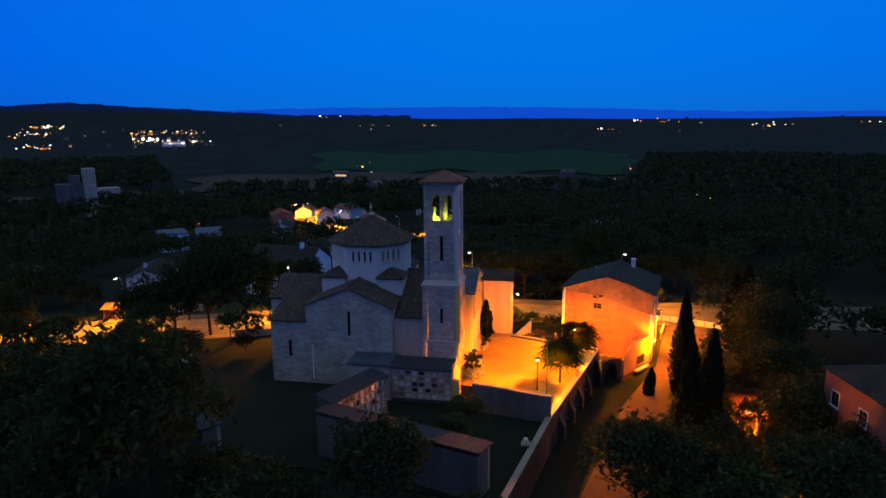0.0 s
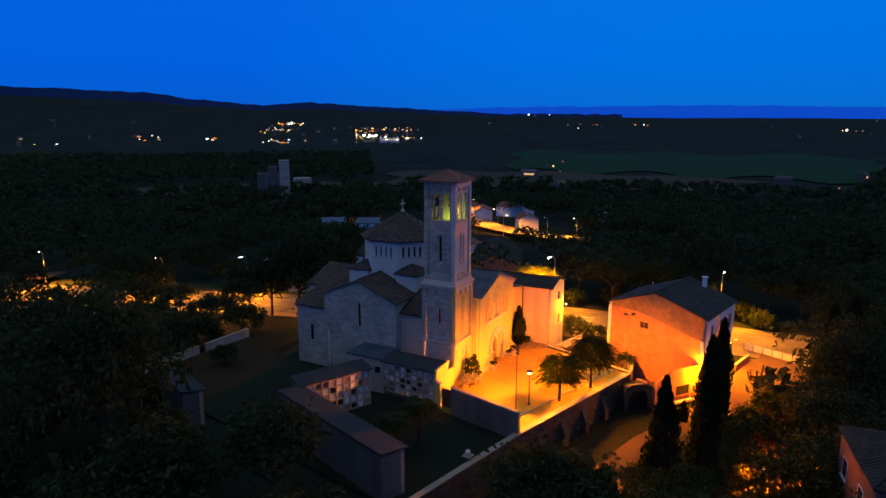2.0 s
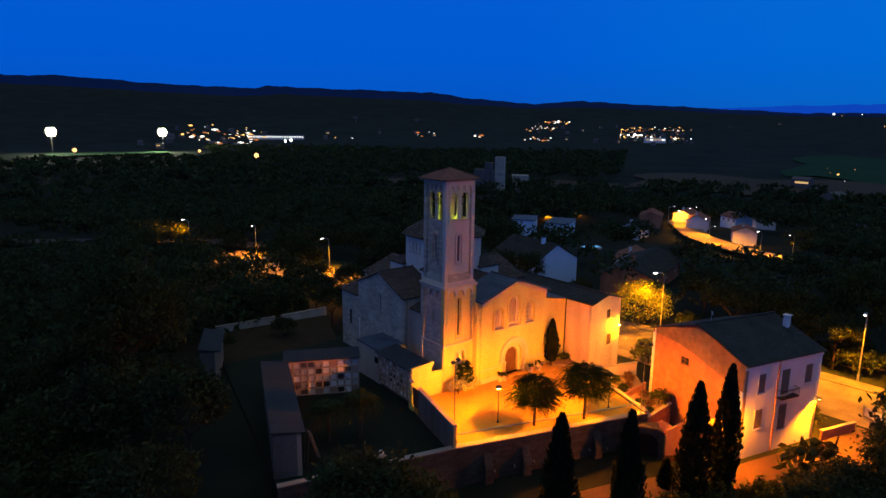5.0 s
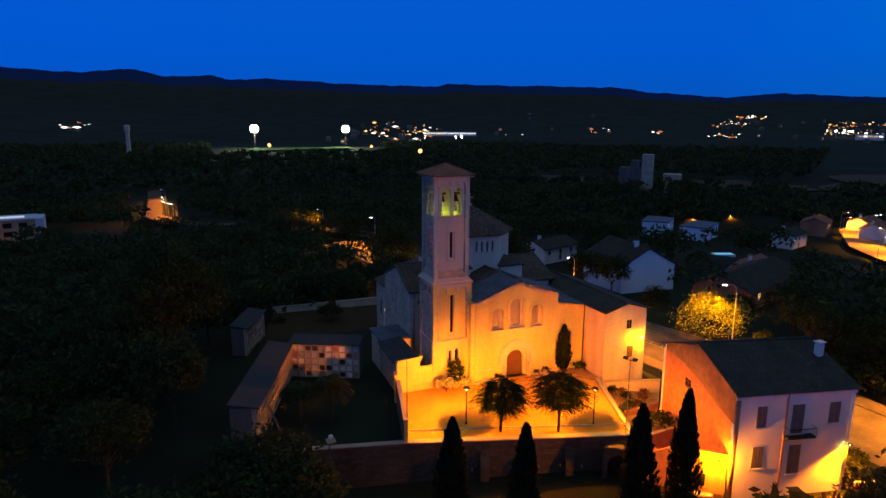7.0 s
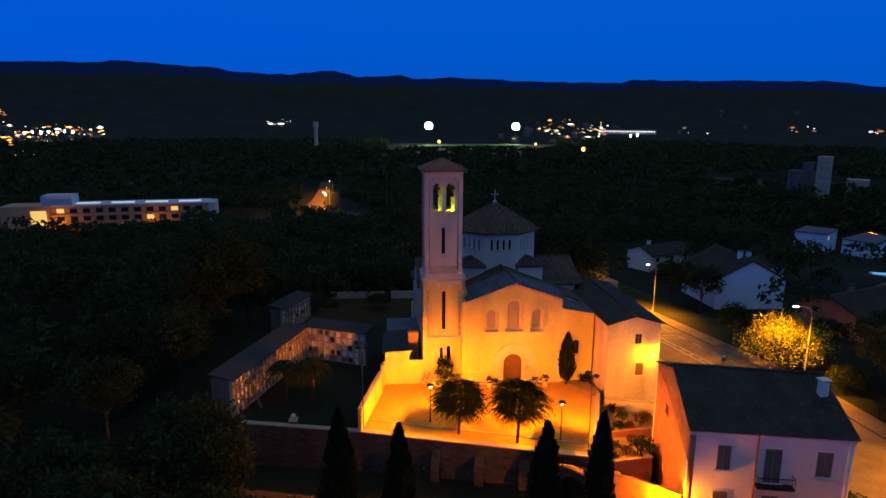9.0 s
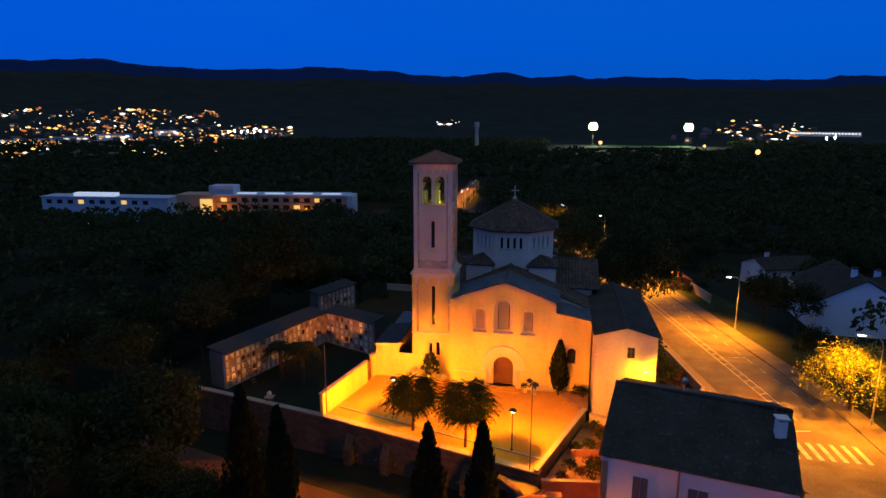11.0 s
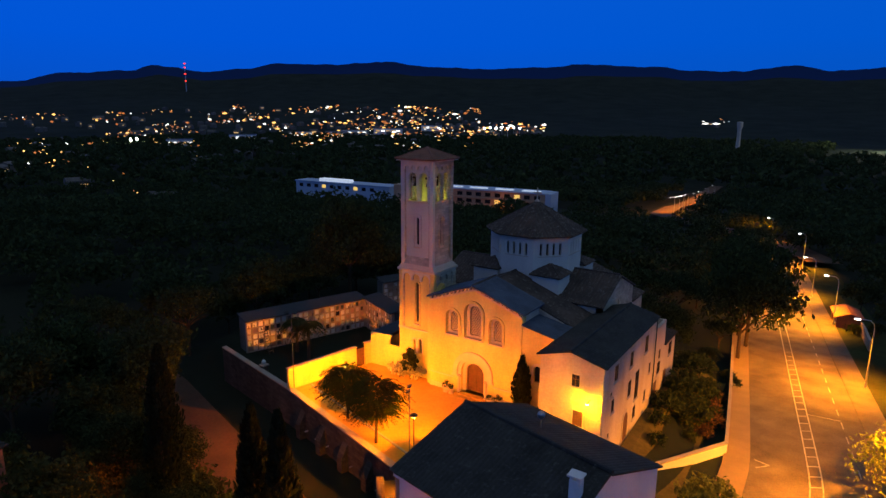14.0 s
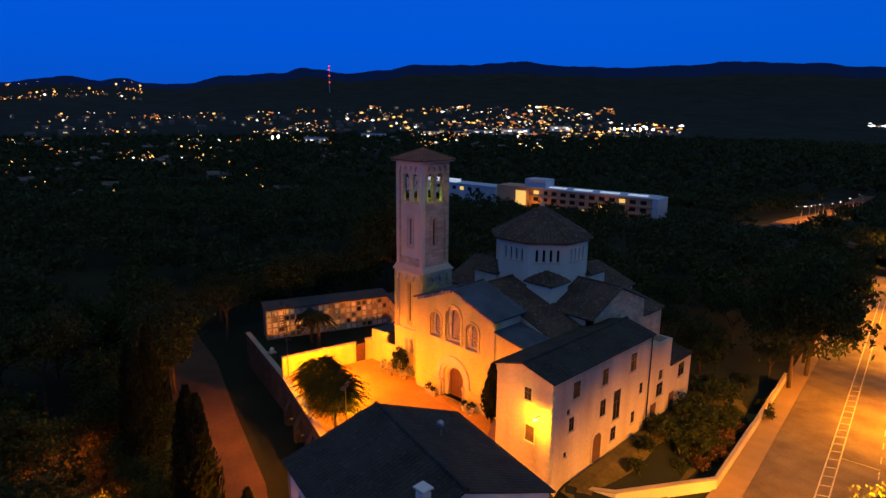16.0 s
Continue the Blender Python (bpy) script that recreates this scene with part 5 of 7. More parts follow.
# ---- annex on the lane, between the plaza and the house ----
ann = thing("lane_annex", (16.5, -23, -4), "low rendered annex with a flat top beside the lane", "annex")
pts = [(13.4, -22.0), (19.4, -26.5), (21.6, -18.5), (15.6, -19.2)]
part("annex_yard", prism(bmesh.new(), pts, -6, -3.0), M["lane"], ann, "sunken concrete yard behind the wall")
ma = along((13.4, -22.0), (19.5, -26.57))
panel("front_wall", [(0, -6), (7.55, -6), (7.55, 1.15), (5.6, 1.3), (3.6, 1.35), (2.5, 1.2), (1.4, 0.7), (0, -0.2)], [], 0.3, ma, M["house_side"], ann, "rendered front with a raised rounded top")
part("ledge", boxes((2.9, -0.55, -3.3, 6.6, 0.01, -3.0), m=ma, bevel=0.03), M["kerb"], ann, "stone ledge under the window")
part("annex_wall", prism(bmesh.new(), [(13.4, -22.0), (13.65, -21.7), (15.9, -19.15), (15.6, -19.2)], -6, -0.95), M["house_side"], ann)
part("annex_shed", prism(bmesh.new(), [(15.0, -20.6), (17.4, -20.3), (17.2, -18.9), (15.4, -19.1)], -3.0, [-1.5, -1.5, -1.2, -1.2]), M["house_side"], ann, "small lean-to in the yard")
window(ann, ma, 3.5, -2.35, 2.3, 1.3, frame_mat="house_side", bars=False)
la = thing("wall_lamp", (18.8, -26.0, 0.6), "wall lamp glowing amber on the annex wall", "lamp")
pl = ma @ Vector((6.7, -0.95, 0.95))
part("lamp_arm", tube(bmesh.new(), [ma @ Vector((6.7, 0.02, 0.6)), ma @ Vector((6.7, -0.5, 1.05)), pl + Vector((0, 0, 0.12))], 0.03, 6), M["iron"], la)
part("lamp_hood", lathe(bmesh.new(), [(0.05, 0.14), (0.2, 0.05), (0.21, 0.0)], pl, 10), M["iron"], la)
part("bulb", lathe(bmesh.new(), [(0.03, -0.1), (0.1, -0.06), (0.13, -0.01)], pl, 10), M["bulb"], la)
lamp("annex_light", pl + Vector((0, 0, -0.2)), 10000, SODIUM, 0.15)
# stone portal with a dark opening at the end of the retaining wall
por = thing("stone_portal", (12.6, -19.6, -5), "rough stone arched portal with a dark opening", "archway")
mp_ = along((11.2, -18.7), (13.7, -21.6))
panel("portal_wall", [(0, -6), (0.5, -6), *[(1.9 - 1.4 * math.cos(math.pi * i / 12), -2.3 + 1.4 * math.sin(math.pi * i / 12)) for i in range(13)], (3.3, -6), (3.8, -6), (3.8, -0.7), (3.0, -0.25), (1.2, -0.15), (0, -0.5)], [], 0.7, mp_, M["rubble"], por)
# a solid dark block fills the arch in place of a shaded hollow
part("vault", boxes((0.4, 0.72, -6, 3.5, 2.6, -0.75), m=mp_), M["iron"], por, "solid dark block for the shade behind the arch")

# ---- niche blocks of the cemetery ----
SLABS = ["marble", "marble", "marble", "sandstone", "marble", "granite", "marble", "marble", "sandstone"]
slab_mesh = {}


def niche_block(a, b, depth, z0, z1, label, seed, cols, rows=5, roof="sheet_dark"):
    """A wall of burial niches along a to b (its face), with a slab in nearly every niche."""
    rng = random.Random(seed)
    L = math.dist(a, b)
    m = along(a, b)
    nb = thing("niche_block", (*a, z0), label, "burial niches", group="niche blocks of the cemetery")
    part("block_body", boxes((0, 0.42, z0 - 2.5, L, depth, z1), m=m), M["dark_cement"], nb)
    cw, rh = L / cols, (z1 - z0 - 0.25) / rows
    bm = bmesh.new()
    for i in range(cols + 1):
        x = min(max(i * cw, 0.06), L - 0.06)
        box(bm, x - 0.06, 0, z0, x + 0.06, 0.43, z1, m=m)
    part("upright_frame", bm, M["niche"], nb)
    bm = bmesh.new()
    for j in range(rows + 1):
        box(bm, 0, 0.02, z0 + j * rh - (0.0 if j == 0 else 0.05), L, 0.43, z0 + j * rh + 0.06, m=m)
    box(bm, 0, 0.0, z1 - 0.2, L, 0.43, z1, m=m)
    part("shelf_frame", bm, M["niche"], nb)
    kind_key = (round(cw, 3), round(rh, 3))
    for i in range(cols):
        for j in range(rows):
            pick = rng.choice(SLABS)
            if rng.random() < 0.1:
                continue
            key = (*kind_key, pick)
            if key not in slab_mesh:
                slab_mesh[key] = mesh_of(boxes((0.1, 0, 0.09, cw - 0.1, 0.05, rh - 0.07)), "niche_slab", M[pick])
            ob = new("niche_slab", slab_mesh[key])
            hang(ob, nb)
            ob.matrix_basis = m @ pose(i * cw, 0.2 + rng.uniform(-0.05, 0.08), z0 + j * rh)
            if rng.random() < 0.22:
                v = bmesh.new()
                lathe(v, [(0.05, 0), (0.07, 0.12), (0.04, 0.16)], (0, 0, 0), 6)
                for q in range(5):
                    t = rng.uniform(0, 6.3)
                    lathe(v, [(0.01, 0.0), (0.05, 0.04), (0.01, 0.09)], (0.07 * math.cos(t), 0.07 * math.sin(t), 0.17 + 0.03 * q), 5)
                vo = part("flower_vase", v, M["leaf_red"], nb, "small vase of flowers")
                vo.matrix_basis = m @ pose(i * cw + rng.uniform(0.2, cw - 0.2), 0.12, z0 + j * rh + 0.07)
    bm = bmesh.new()
    p = [m @ Vector(q) for q in ((-0.2, -0.35, z1 + 0.02), (L + 0.2, -0.35, z1 + 0.02), (L + 0.2, depth + 0.2, z1 + 0.4), (-0.2, depth + 0.2, z1 + 0.4))]
    tile_slope(bm, p, 0.35, 0.04, 0.1)
    part("block_roof", bm, M[roof], nb, "weathered blue-grey sheet roof")
    return nb


CR = (-15.4, 11.3)
niche_block((-21.3, -5.75), CR, 2.6, -0.7, 3.65, "long block of burial niches with marble slabs", 3, 22)
niche_block(CR, (-7.4, 7.5), 2.2, -0.75, 3.8, "short block of burial niches with pale and dark slabs", 5, 10)
niche_block((-4.55, 7.6), (-4.75, 0.3), 2.6, -0.1, 3.75, "block of pale burial niches beside the tower", 8, 9)
niche_block((-20.0, 21.5), (-16.8, 29.3), 2.2, -1.2, 3.0, "far block of burial niches in the shade", 9, 9)
ld = thing("rolling_ladder", (-19.7, -4.0, -0.7), "tall rolling metal ladder before the burial niches", "ladder")
for dy in (0.0, 0.7):
    part("rail", tube(bmesh.new(), [(-18.7, -4.3 + dy, -0.7), (-19.9, -4.5 + dy, 2.9)], 0.03, 6), M["mast_paint"], ld)
    part("brace", tube(bmesh.new(), [(-20.2, -4.5 + dy, -0.7), (-19.9, -4.5 + dy, 2.9)], 0.025, 6), M["mast_paint"], ld)
for i in range(10):
    f = (i + 1) / 11
    part("tread", boxes((-18.75 - 1.2 * f, -4.3 - 0.2 * f, -0.7 + 3.6 * f, -18.55 - 1.2 * f, -3.6 - 0.2 * f, -0.66 + 3.6 * f)), M["mast_paint"], ld)
nb = thing("cemetery_store", (-3.0, 10, 0), "small flat-roofed store beside the transept", "shed")
part("store_body", boxes((-4.2, 7.8, -0.8, -0.3, 13.0, 3.7)), M["plaster"], nb)
part("store_roof", boxes((-4.45, 7.7, 3.7, -0.3, 13.2, 3.95), bevel=0.03), M["sheet_roof"], nb)
part("store_window", boxes((-4.24, 8.2, 1.9, -4.19, 9.0, 2.7)), M["glass_dark"], nb)
vent = thing("flue_pipe", (-0.5, 19.2, 0), "thin white flue pipe against the transept", "pipe")
part("flue", tube(bmesh.new(), [(-0.55, 19.0, 0.0), (-0.55, 19.0, 4.6)], 0.09, 8), M["house_white"], vent)

# ---- plaza lamps, light masts ----
def post_lamp(x, y):
    t = thing("post_lamp", (x, y, 0), "slim post lamp with a glowing globe on the plaza", "lamp post", group="plaza lamps")
    part("post", lathe(bmesh.new(), [(0.14, 0), (0.14, 0.1), (0.06, 0.25), (0.045, 3.6), (0.09, 3.7), (0.1, 3.78)], (x, y, 0), 10), M["iron"], t)
    part("globe", lathe(bmesh.new(), [(0.1, 3.92), (0.19, 3.97), (0.22, 4.05), (0.19, 4.14), (0.08, 4.2)], (x, y, 0), 12), M["bulb"], t, "glowing yellow globe", smooth=True)
    part("cap", lathe(bmesh.new(), [(0.4, 4.1), (0.3, 4.24), (0.02, 4.36)], (x, y, 0), 12), M["iron"], t)
    lamp("plaza_light", (x, y, 3.92), 42000, SODIUM, 0.06)


post_lamp(-0.1, -9.85)
post_lamp(12.6, -14.9)


def light_mast(x, y, h, turn):
    t = thing("floodlight_mast", (x, y, 0), "thin steel mast with two unlit floodlights", "light mast", group="plaza masts")
    part("mast", tube(bmesh.new(), [(x, y, -0.2), (x, y, h)], 0.05, 8, 0.04), M["mast_paint"], t)
    m = pose(x, y, h, 0, 0, turn)
    part("cross_arm", boxes((-0.6, -0.03, -0.04, 0.6, 0.03, 0.04), m=m), M["mast_paint"], t)
    for s in (-1, 1):
        f = part("floodlight", boxes((s * 0.5 - 0.25, -0.2, 0.02, s * 0.5 + 0.25, 0.18, 0.15), m=m @ pose(0, 0, 0.1, 25), bevel=0.03), M["iron"], t)


light_mast(-7.1, -10.9, 8.9, 20)
light_mast(14.4, -18.0, 8.2, -60)


# ---- trees and shrubs ----
def quads(centres, size, rng, flat=0.0):
    """Leaf blades, one for each centre, turned at random; returns points and faces."""
    k = len(centres)
    a = rng.normal(size=(k, 3))
    a[:, 2] *= 1 - flat
    a /= np.linalg.norm(a, axis=1)[:, None]
    b = np.cross(a, rng.normal(size=(k, 3)))
    b /= np.linalg.norm(b, axis=1)[:, None]
    s = size * rng.uniform(0.6, 1.3, (k, 1))
    pts = np.stack([centres - a * s, centres + b * s * 0.45, centres + a * s, centres - b * s * 0.45], axis=1)
    return pts.reshape(-1, 3), np.arange(k * 4).reshape(-1, 4)


def blade_mesh(name, pts, faces, mat):
    me = bpy.data.meshes.new(name)
    me.from_pydata(pts.tolist(), [], faces.tolist())
    me.materials.append(mat)
    return me


def crown_points(rng, r, h, clumps, each, hollow=0.55):
    """Clumps through an uneven ellipsoid, thicker towards its skin, with gaps."""
    d = rng.normal(size=(clumps, 3))
    d /= np.linalg.norm(d, axis=1)[:, None]
    d[:, 2] = np.where(d[:, 2] < -0.45, -d[:, 2] * 0.6, d[:, 2])
    lump = np.array([1 + 0.28 * noise.noise((q[0] * 1.7 + 9 * r, q[1] * 1.7, q[2] * 1.7)) for q in d])
    rad = lump * rng.uniform(hollow, 1.0, clumps)
    c = d * rad[:, None] * np.array([r, r, h])
    pts = np.repeat(c, each, axis=0) + rng.normal(size=(clumps * each, 3)) * r * 0.085
    return pts


def limbs(rng, h, spread, n=6, r=0.22):
    bm = bmesh.new()
    tube(bm, [(0, 0, -0.6), (0.05, 0.02, h * 0.3), (0.12 * rng.uniform(-1, 1), 0.1, h * 0.6)], r, 7, r * 0.6)
    for i in range(n):
        t = 2 * math.pi * i / n + rng.uniform(-0.4, 0.4)
        z = h * rng.uniform(0.4, 0.6)
        e = Vector((math.cos(t) * spread * 0.65, math.sin(t) * spread * 0.65, h * rng.uniform(0.72, 0.9)))
        tube(bm, [(0, 0, z), (e.x * 0.45, e.y * 0.45, z + (e.z - z) * 0.6), e], r * 0.45, 5, 0.04)
    return bm


def tree_kind(name, label, category, seed, h, r, crown_h, mat, clumps=150, each=11, size=0.34, group="", stem=0.22):
    rng = np.random.default_rng(seed)
    t = thing(name, (0, 0, 0), label, category, group)
    part("trunk", limbs(rng, h, r, r=stem), M["bark"], t)
    pts = crown_points(rng, r, crown_h, clumps, each) + np.array([0, 0, h])
    hang(new("crown", blade_mesh("crown", *quads(pts, size, rng), M[mat])), t)
    return t


def plant(kind, x, y, scale=1.0, turn=0.0, z=None, tall=1.0):
    """A copy of a tree kind, standing on the land."""
    z = ground(x, y) if z is None else z
    return copy_thing(kind, Matrix.LocRotScale((x, y, z), Euler((0, 0, turn)), (scale, scale, scale * tall)))


def stand(kind, x, y, turn=0.0, z=0.0):
    kind.location, kind.rotation_euler = (x, y, z), (0, 0, turn)
    return kind


# pollarded plaza trees with drooping umbrella crowns
def plaza_tree(seed, x, y, h, r):
    rng = np.random.default_rng(seed)
    t = thing("plaza_tree", (x, y, 0), "small umbrella-crowned tree with drooping leaves on the plaza", "tree", "plaza trees")
    bm = bmesh.new()
    tube(bm, [(x, y, -0.1), (x + 0.05, y, h * 0.4), (x + 0.1, y + 0.05, h * 0.75)], 0.16, 8, 0.11)
    for i in range(7):
        a = 2 * math.pi * i / 7
        tube(bm, [(x + 0.1, y + 0.05, h * 0.72), (x + 0.9 * math.cos(a), y + 0.9 * math.sin(a), h * 0.95), (x + r * 0.8 * math.cos(a), y + r * 0.8 * math.sin(a), h * 0.95)], 0.06, 5, 0.02)
    part("trunk", bm, M["bark"], t)
    k = 800
    a, u, w = rng.uniform(0, 2 * np.pi, k), np.sqrt(rng.uniform(0.02, 1, k)), rng.uniform(-1, 1, k)
    P, F = [], []
    for ai, ui, wi in zip(a, u, w):
        e = math.sqrt(1 - 0.85 * wi * wi)
        base = np.array([x + ui * r * 0.68 * e * np.cos(ai), y + ui * r * 0.68 * e * np.sin(ai), h + wi * r * 0.52 + 0.25])
        d = np.array([np.cos(ai + rng.normal() * 0.5), np.sin(ai + rng.normal() * 0.5), 0])
        side = np.array([-d[1], d[0], 0])
        reach, rng_d = rng.uniform(0.8, 1.55), rng.uniform(0.5, 1.1)
        for s in range(9):
            f = s / 8
            q = base + d * reach * f + np.array([0, 0, 0.35 * f - rng_d * f * f])
            for sg in (-1, 1):
                tip = q + side * sg * 0.26 * (1 - f * 0.5) + d * 0.12 + np.array([0, 0, -0.12])
                i = len(P)
                P += [q - d * 0.05, q + d * 0.05, tip]
                F.append((i, i + 1, i + 2))
    hang(new("crown", blade_mesh("crown", np.array(P), np.array(F), M["leaf_plaza"])), t)


plaza_tree(4, 2.6, -12.7, 3.75, 2.85)
plaza_tree(7, 8.2, -14.95, 4.35, 3.15)


# cypresses
def cypress(x, y, z, h, r, seed, label="tall dark cypress beside the lane", group="cypresses"):
    rng = np.random.default_rng(seed)
    t = thing("cypress", (x, y, z), label, "tree", group)
    part("trunk", tube(bmesh.new(), [(x, y, z - 0.4), (x, y, z + h * 0.9)], 0.16, 7, 0.03), M["bark"], t)
    k = int(2600 * h / 10)
    u = rng.uniform(0.02, 1, k) ** 0.8
    prof = np.sin(np.pi * np.clip(u * 0.93 + 0.06, 0, 1)) ** 0.6 * (1 - 0.55 * u)
    a = rng.uniform(0, 2 * np.pi, k)
    rad = r * 1.25 * prof * rng.uniform(0.55, 1.12, k) * (1 + 0.15 * np.sin(a * 3 + u * 9))
    c = np.stack([x + rad * np.cos(a), y + rad * np.sin(a), z + 0.3 + u * (h - 0.4)], axis=1)
    up = np.stack([0.3 * np.cos(a), 0.3 * np.sin(a), np.ones(k)], axis=1) + rng.normal(size=(k, 3)) * 0.12
    side = np.stack([-np.sin(a), np.cos(a), np.zeros(k)], axis=1) + rng.normal(size=(k, 3)) * 0.5
    s = rng.uniform(0.16, 0.36, (k, 1))
    pts = np.stack([c - up * s, c + side * s * 0.42, c + up * s, c - side * s * 0.42], axis=1).reshape(-1, 3)
    hang(new("foliage", blade_mesh("foliage", pts, np.arange(k * 4).reshape(-1, 4), M["leaf_cypress"])), t)
    return t


for i, (x, y, top, r) in enumerate(((-8.5, -26.0, 9.8, 1.6), (-3.9, -29.2, 10.0, 1.4), (7.3, -28.6, 9.3, 1.55), (11.3, -29.4, 10.3, 1.35), (32.5, -42.0, 8.2, 1.9), (35.0, -44.5, 9.0, 1.9))):
    z = ground(x, y)
    cypress(x, y, z, top - z, r, 40 + i)
cypress(17.0, -1.9, 0.25, 6.2, 0.95, 60, "trimmed dark cypress against the church front", "")
cypress(12.2, -25.6, -4.4, 3.2, 0.6, 61, "young cypress beside the lane", "")
cypress(9.2, -24.8, -4.5, 3.8, 0.7, 62, "young cypress beside the lane", "")


# palms
def palm(x, y, z, h, r, seed, label):
    rng = np.random.default_rng(seed)
    t = thing("palm", (x, y, z), label, "palm", "palms")
    part("trunk", tube(bmesh.new(), [(x, y, z - 0.3), (x + 0.1, y, z + h * 0.5), (x, y, z + h)], 0.24, 8, 0.18), M["bark"], t)
    for i in range(64):
        a, lift = rng.uniform(0, 2 * np.pi), rng.uniform(-0.5, 1.0)
        d, side = np.array([np.cos(a), np.sin(a), 0]), np.array([-np.sin(a), np.cos(a), 0])
        P, F = [], []
        for s in range(12):
            f0 = s / 11
            q = np.array([x, y, z + h]) + d * r * f0 * (0.6 + 0.4 * (1 - abs(lift))) + np.array([0, 0, r * (0.55 * lift * f0 - 0.75 * f0 * f0 + 0.25 * f0)])
            for sg in (-1, 1):
                tip = q + side * sg * 0.62 * math.sin(math.pi * (0.15 + 0.8 * f0)) + d * 0.25 + np.array([0, 0, -0.14])
                k = len(P)
                P += [q - d * 0.11, q + d * 0.11, tip]
                F.append((k, k + 1, k + 2))
        hang(new("frond", blade_mesh("frond", np.array(P), np.array(F), M["leaf_palm"])), t)


palm(-13.2, -2.6, -0.7, 4.6, 2.6, 1, "shaggy palm inside the cemetery")
palm(-16.4, -1.6, -0.7, 4.1, 2.3, 2, "shaggy palm inside the cemetery")
palm(29.4, 32.0, ground(29.4, 32.0), 3.4, 1.7, 3, "small palm in the garden by the street")
bare = thing("bare_tree", (25.5, -33.2, ground(25.5, -33.2)), "small pollarded bare tree before the house", "tree")
bz, br = ground(25.5, -33.2), random.Random(3)
part("trunk", tube(bmesh.new(), [(25.5, -33.2, bz - 0.2), (25.6, -33.1, bz + 1.2), (25.5, -33.2, bz + 2.0)], 0.2, 7, 0.15), M["bark"], bare)
for i in range(8):
    a, q = i * 0.8, br.uniform(0.7, 1.7)
    p0 = Vector((25.5, -33.2, bz + 1.3 + 0.1 * i))
    p1 = p0 + Vector((math.cos(a) * 0.9, math.sin(a) * 0.9, 0.25))
    p2 = p1 + Vector((math.cos(a) * 0.25, math.sin(a) * 0.25, q))
    part("limb", tube(bmesh.new(), [p0, p1, p2], 0.12, 6, 0.09), M["bark"], bare)


# broad-leaved kinds
oak_a = tree_kind("tree", "dark spreading holm oak on the slope", "tree", 11, 5.2, 4.2, 3.2, "leaf_dark", 190, 20, 0.27, "trees on the slope")
oak_b = tree_kind("tree", "dark ragged holm oak on the slope", "tree", 12, 6.0, 3.6, 3.8, "leaf_dark", 190, 20, 0.27, "trees on the slope")
pine = tree_kind("tree", "umbrella pine with a flat dark crown", "tree", 13, 7.6, 4.4, 2.0, "leaf_dark", 170, 20, 0.26, "trees on the slope")
broad = tree_kind("tree", "full green broad-leaved tree", "tree", 14, 5.0, 4.4, 3.9, "leaf", 210, 22, 0.25, "trees on the slope")
stand(oak_a, -33, -20, z=ground(-33, -20))
stand(oak_b, -38, -28, z=ground(-38, -28))
stand(pine, -44, -14, z=ground(-44, -14))
stand(broad, -30.3, -24.4, z=ground(-30.3, -24.4))
broad.scale = (1.25, 1.25, 1.45)
ash = tree_kind("street_tree", "leafy ash with the street lamp's yellow put into its leaves", "tree", 21, 4.6, 5.6, 4.2, "leaf_lit", 480, 14, 0.2)
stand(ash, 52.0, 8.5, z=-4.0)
KINDS = [oak_a, oak_b, pine, broad]
rng_t = random.Random(5)
NEAR = [(-26, -33), (-20, -38), (-13, -42), (-34, -34), (-40, -38), (-28, -42), (-20, -28), (-4.8, -38), (6, -41), (12.3, -38), (17, -42), (22, -46), (-19, -20.5), (-23, -17.5), (-47, -22), (-52, -30), (-30, 2), (-33, 10), (-36, -5), (-31, 17), (-38, 3), (-29, 24), (-42, 12), (-45, -2),
        (-24, 33), (-15, 35), (-6, 33), (17, 31), (-34, 30), (-20, 43), (-9, 44), (22, 40), (25, 31), (-30, 42), (-42, 26), (-50, 18), (-40, 38), (21, 74), (27, 46), (18, 55), (-4, 57), (-17, 58), (-30, 56),
        (54, 22), (60, 12), (56, -6), (61, -14), (58, -22), (64, 2), (49, 92), (55, 104), (48, 120), (24, 100), (22, 88), (20, 128), (60, -34), (52, -46), (58, -52), (66, -24), (46, -50), (40, -52), (68, -40), (70, -8)]
LOW = {(12.3, -38): 0.3, (17, -42): 0.3, (22, -46): 0.4, (-15, 35): 0.4, (-6, 33): 0.4, (54, 22): 0.5, (60, 12): 0.7, (22, 40): 0.35, (27, 46): 0.6, (25, 31): 0.6}
for x, y in NEAR:
    k = rng_t.choice(KINDS)
    plant(k, x + rng_t.uniform(-1.5, 1.5), y + rng_t.uniform(-1.5, 1.5), rng_t.uniform(0.8, 1.25) * LOW.get((x, y), 1), rng_t.uniform(0, 6.3), tall=rng_t.uniform(0.85, 1.1))
for x, y, q in ((75, 70, 1.1), (81, 75, 1.2), (71, 66, 1.0), (88, 84, 1.2), (8, 44, 0.9), (1, 46, 0.95), (-7, 47, 0.9), (9, 52, 1.0), (-1, 52, 1.0)):
    plant(rng_t.choice(KINDS), x, y, q, rng_t.uniform(0, 6.3))
for x, y, q in ((-16.5, -24.8, 0.6), (-21.5, -22.2, 0.62), (-26.5, -20.8, 0.7)):
    plant(oak_a, x, y, q, x)
# big trees overhanging the pavement
for x, y, s in ((31.5, 44.5, 1.2), (31.6, 52, 1.25), (29.6, 58, 1.3), (29.2, 64, 1.2)):
    plant(rng_t.choice([oak_a, broad]), x, y, s, rng_t.uniform(0, 6.3), tall=1.18)
for x, y, s in ((57.5, 42, 1.0), (54.0, 47.5, 1.05)):
    plant(oak_b, x, y, s, rng_t.uniform(0, 6.3))
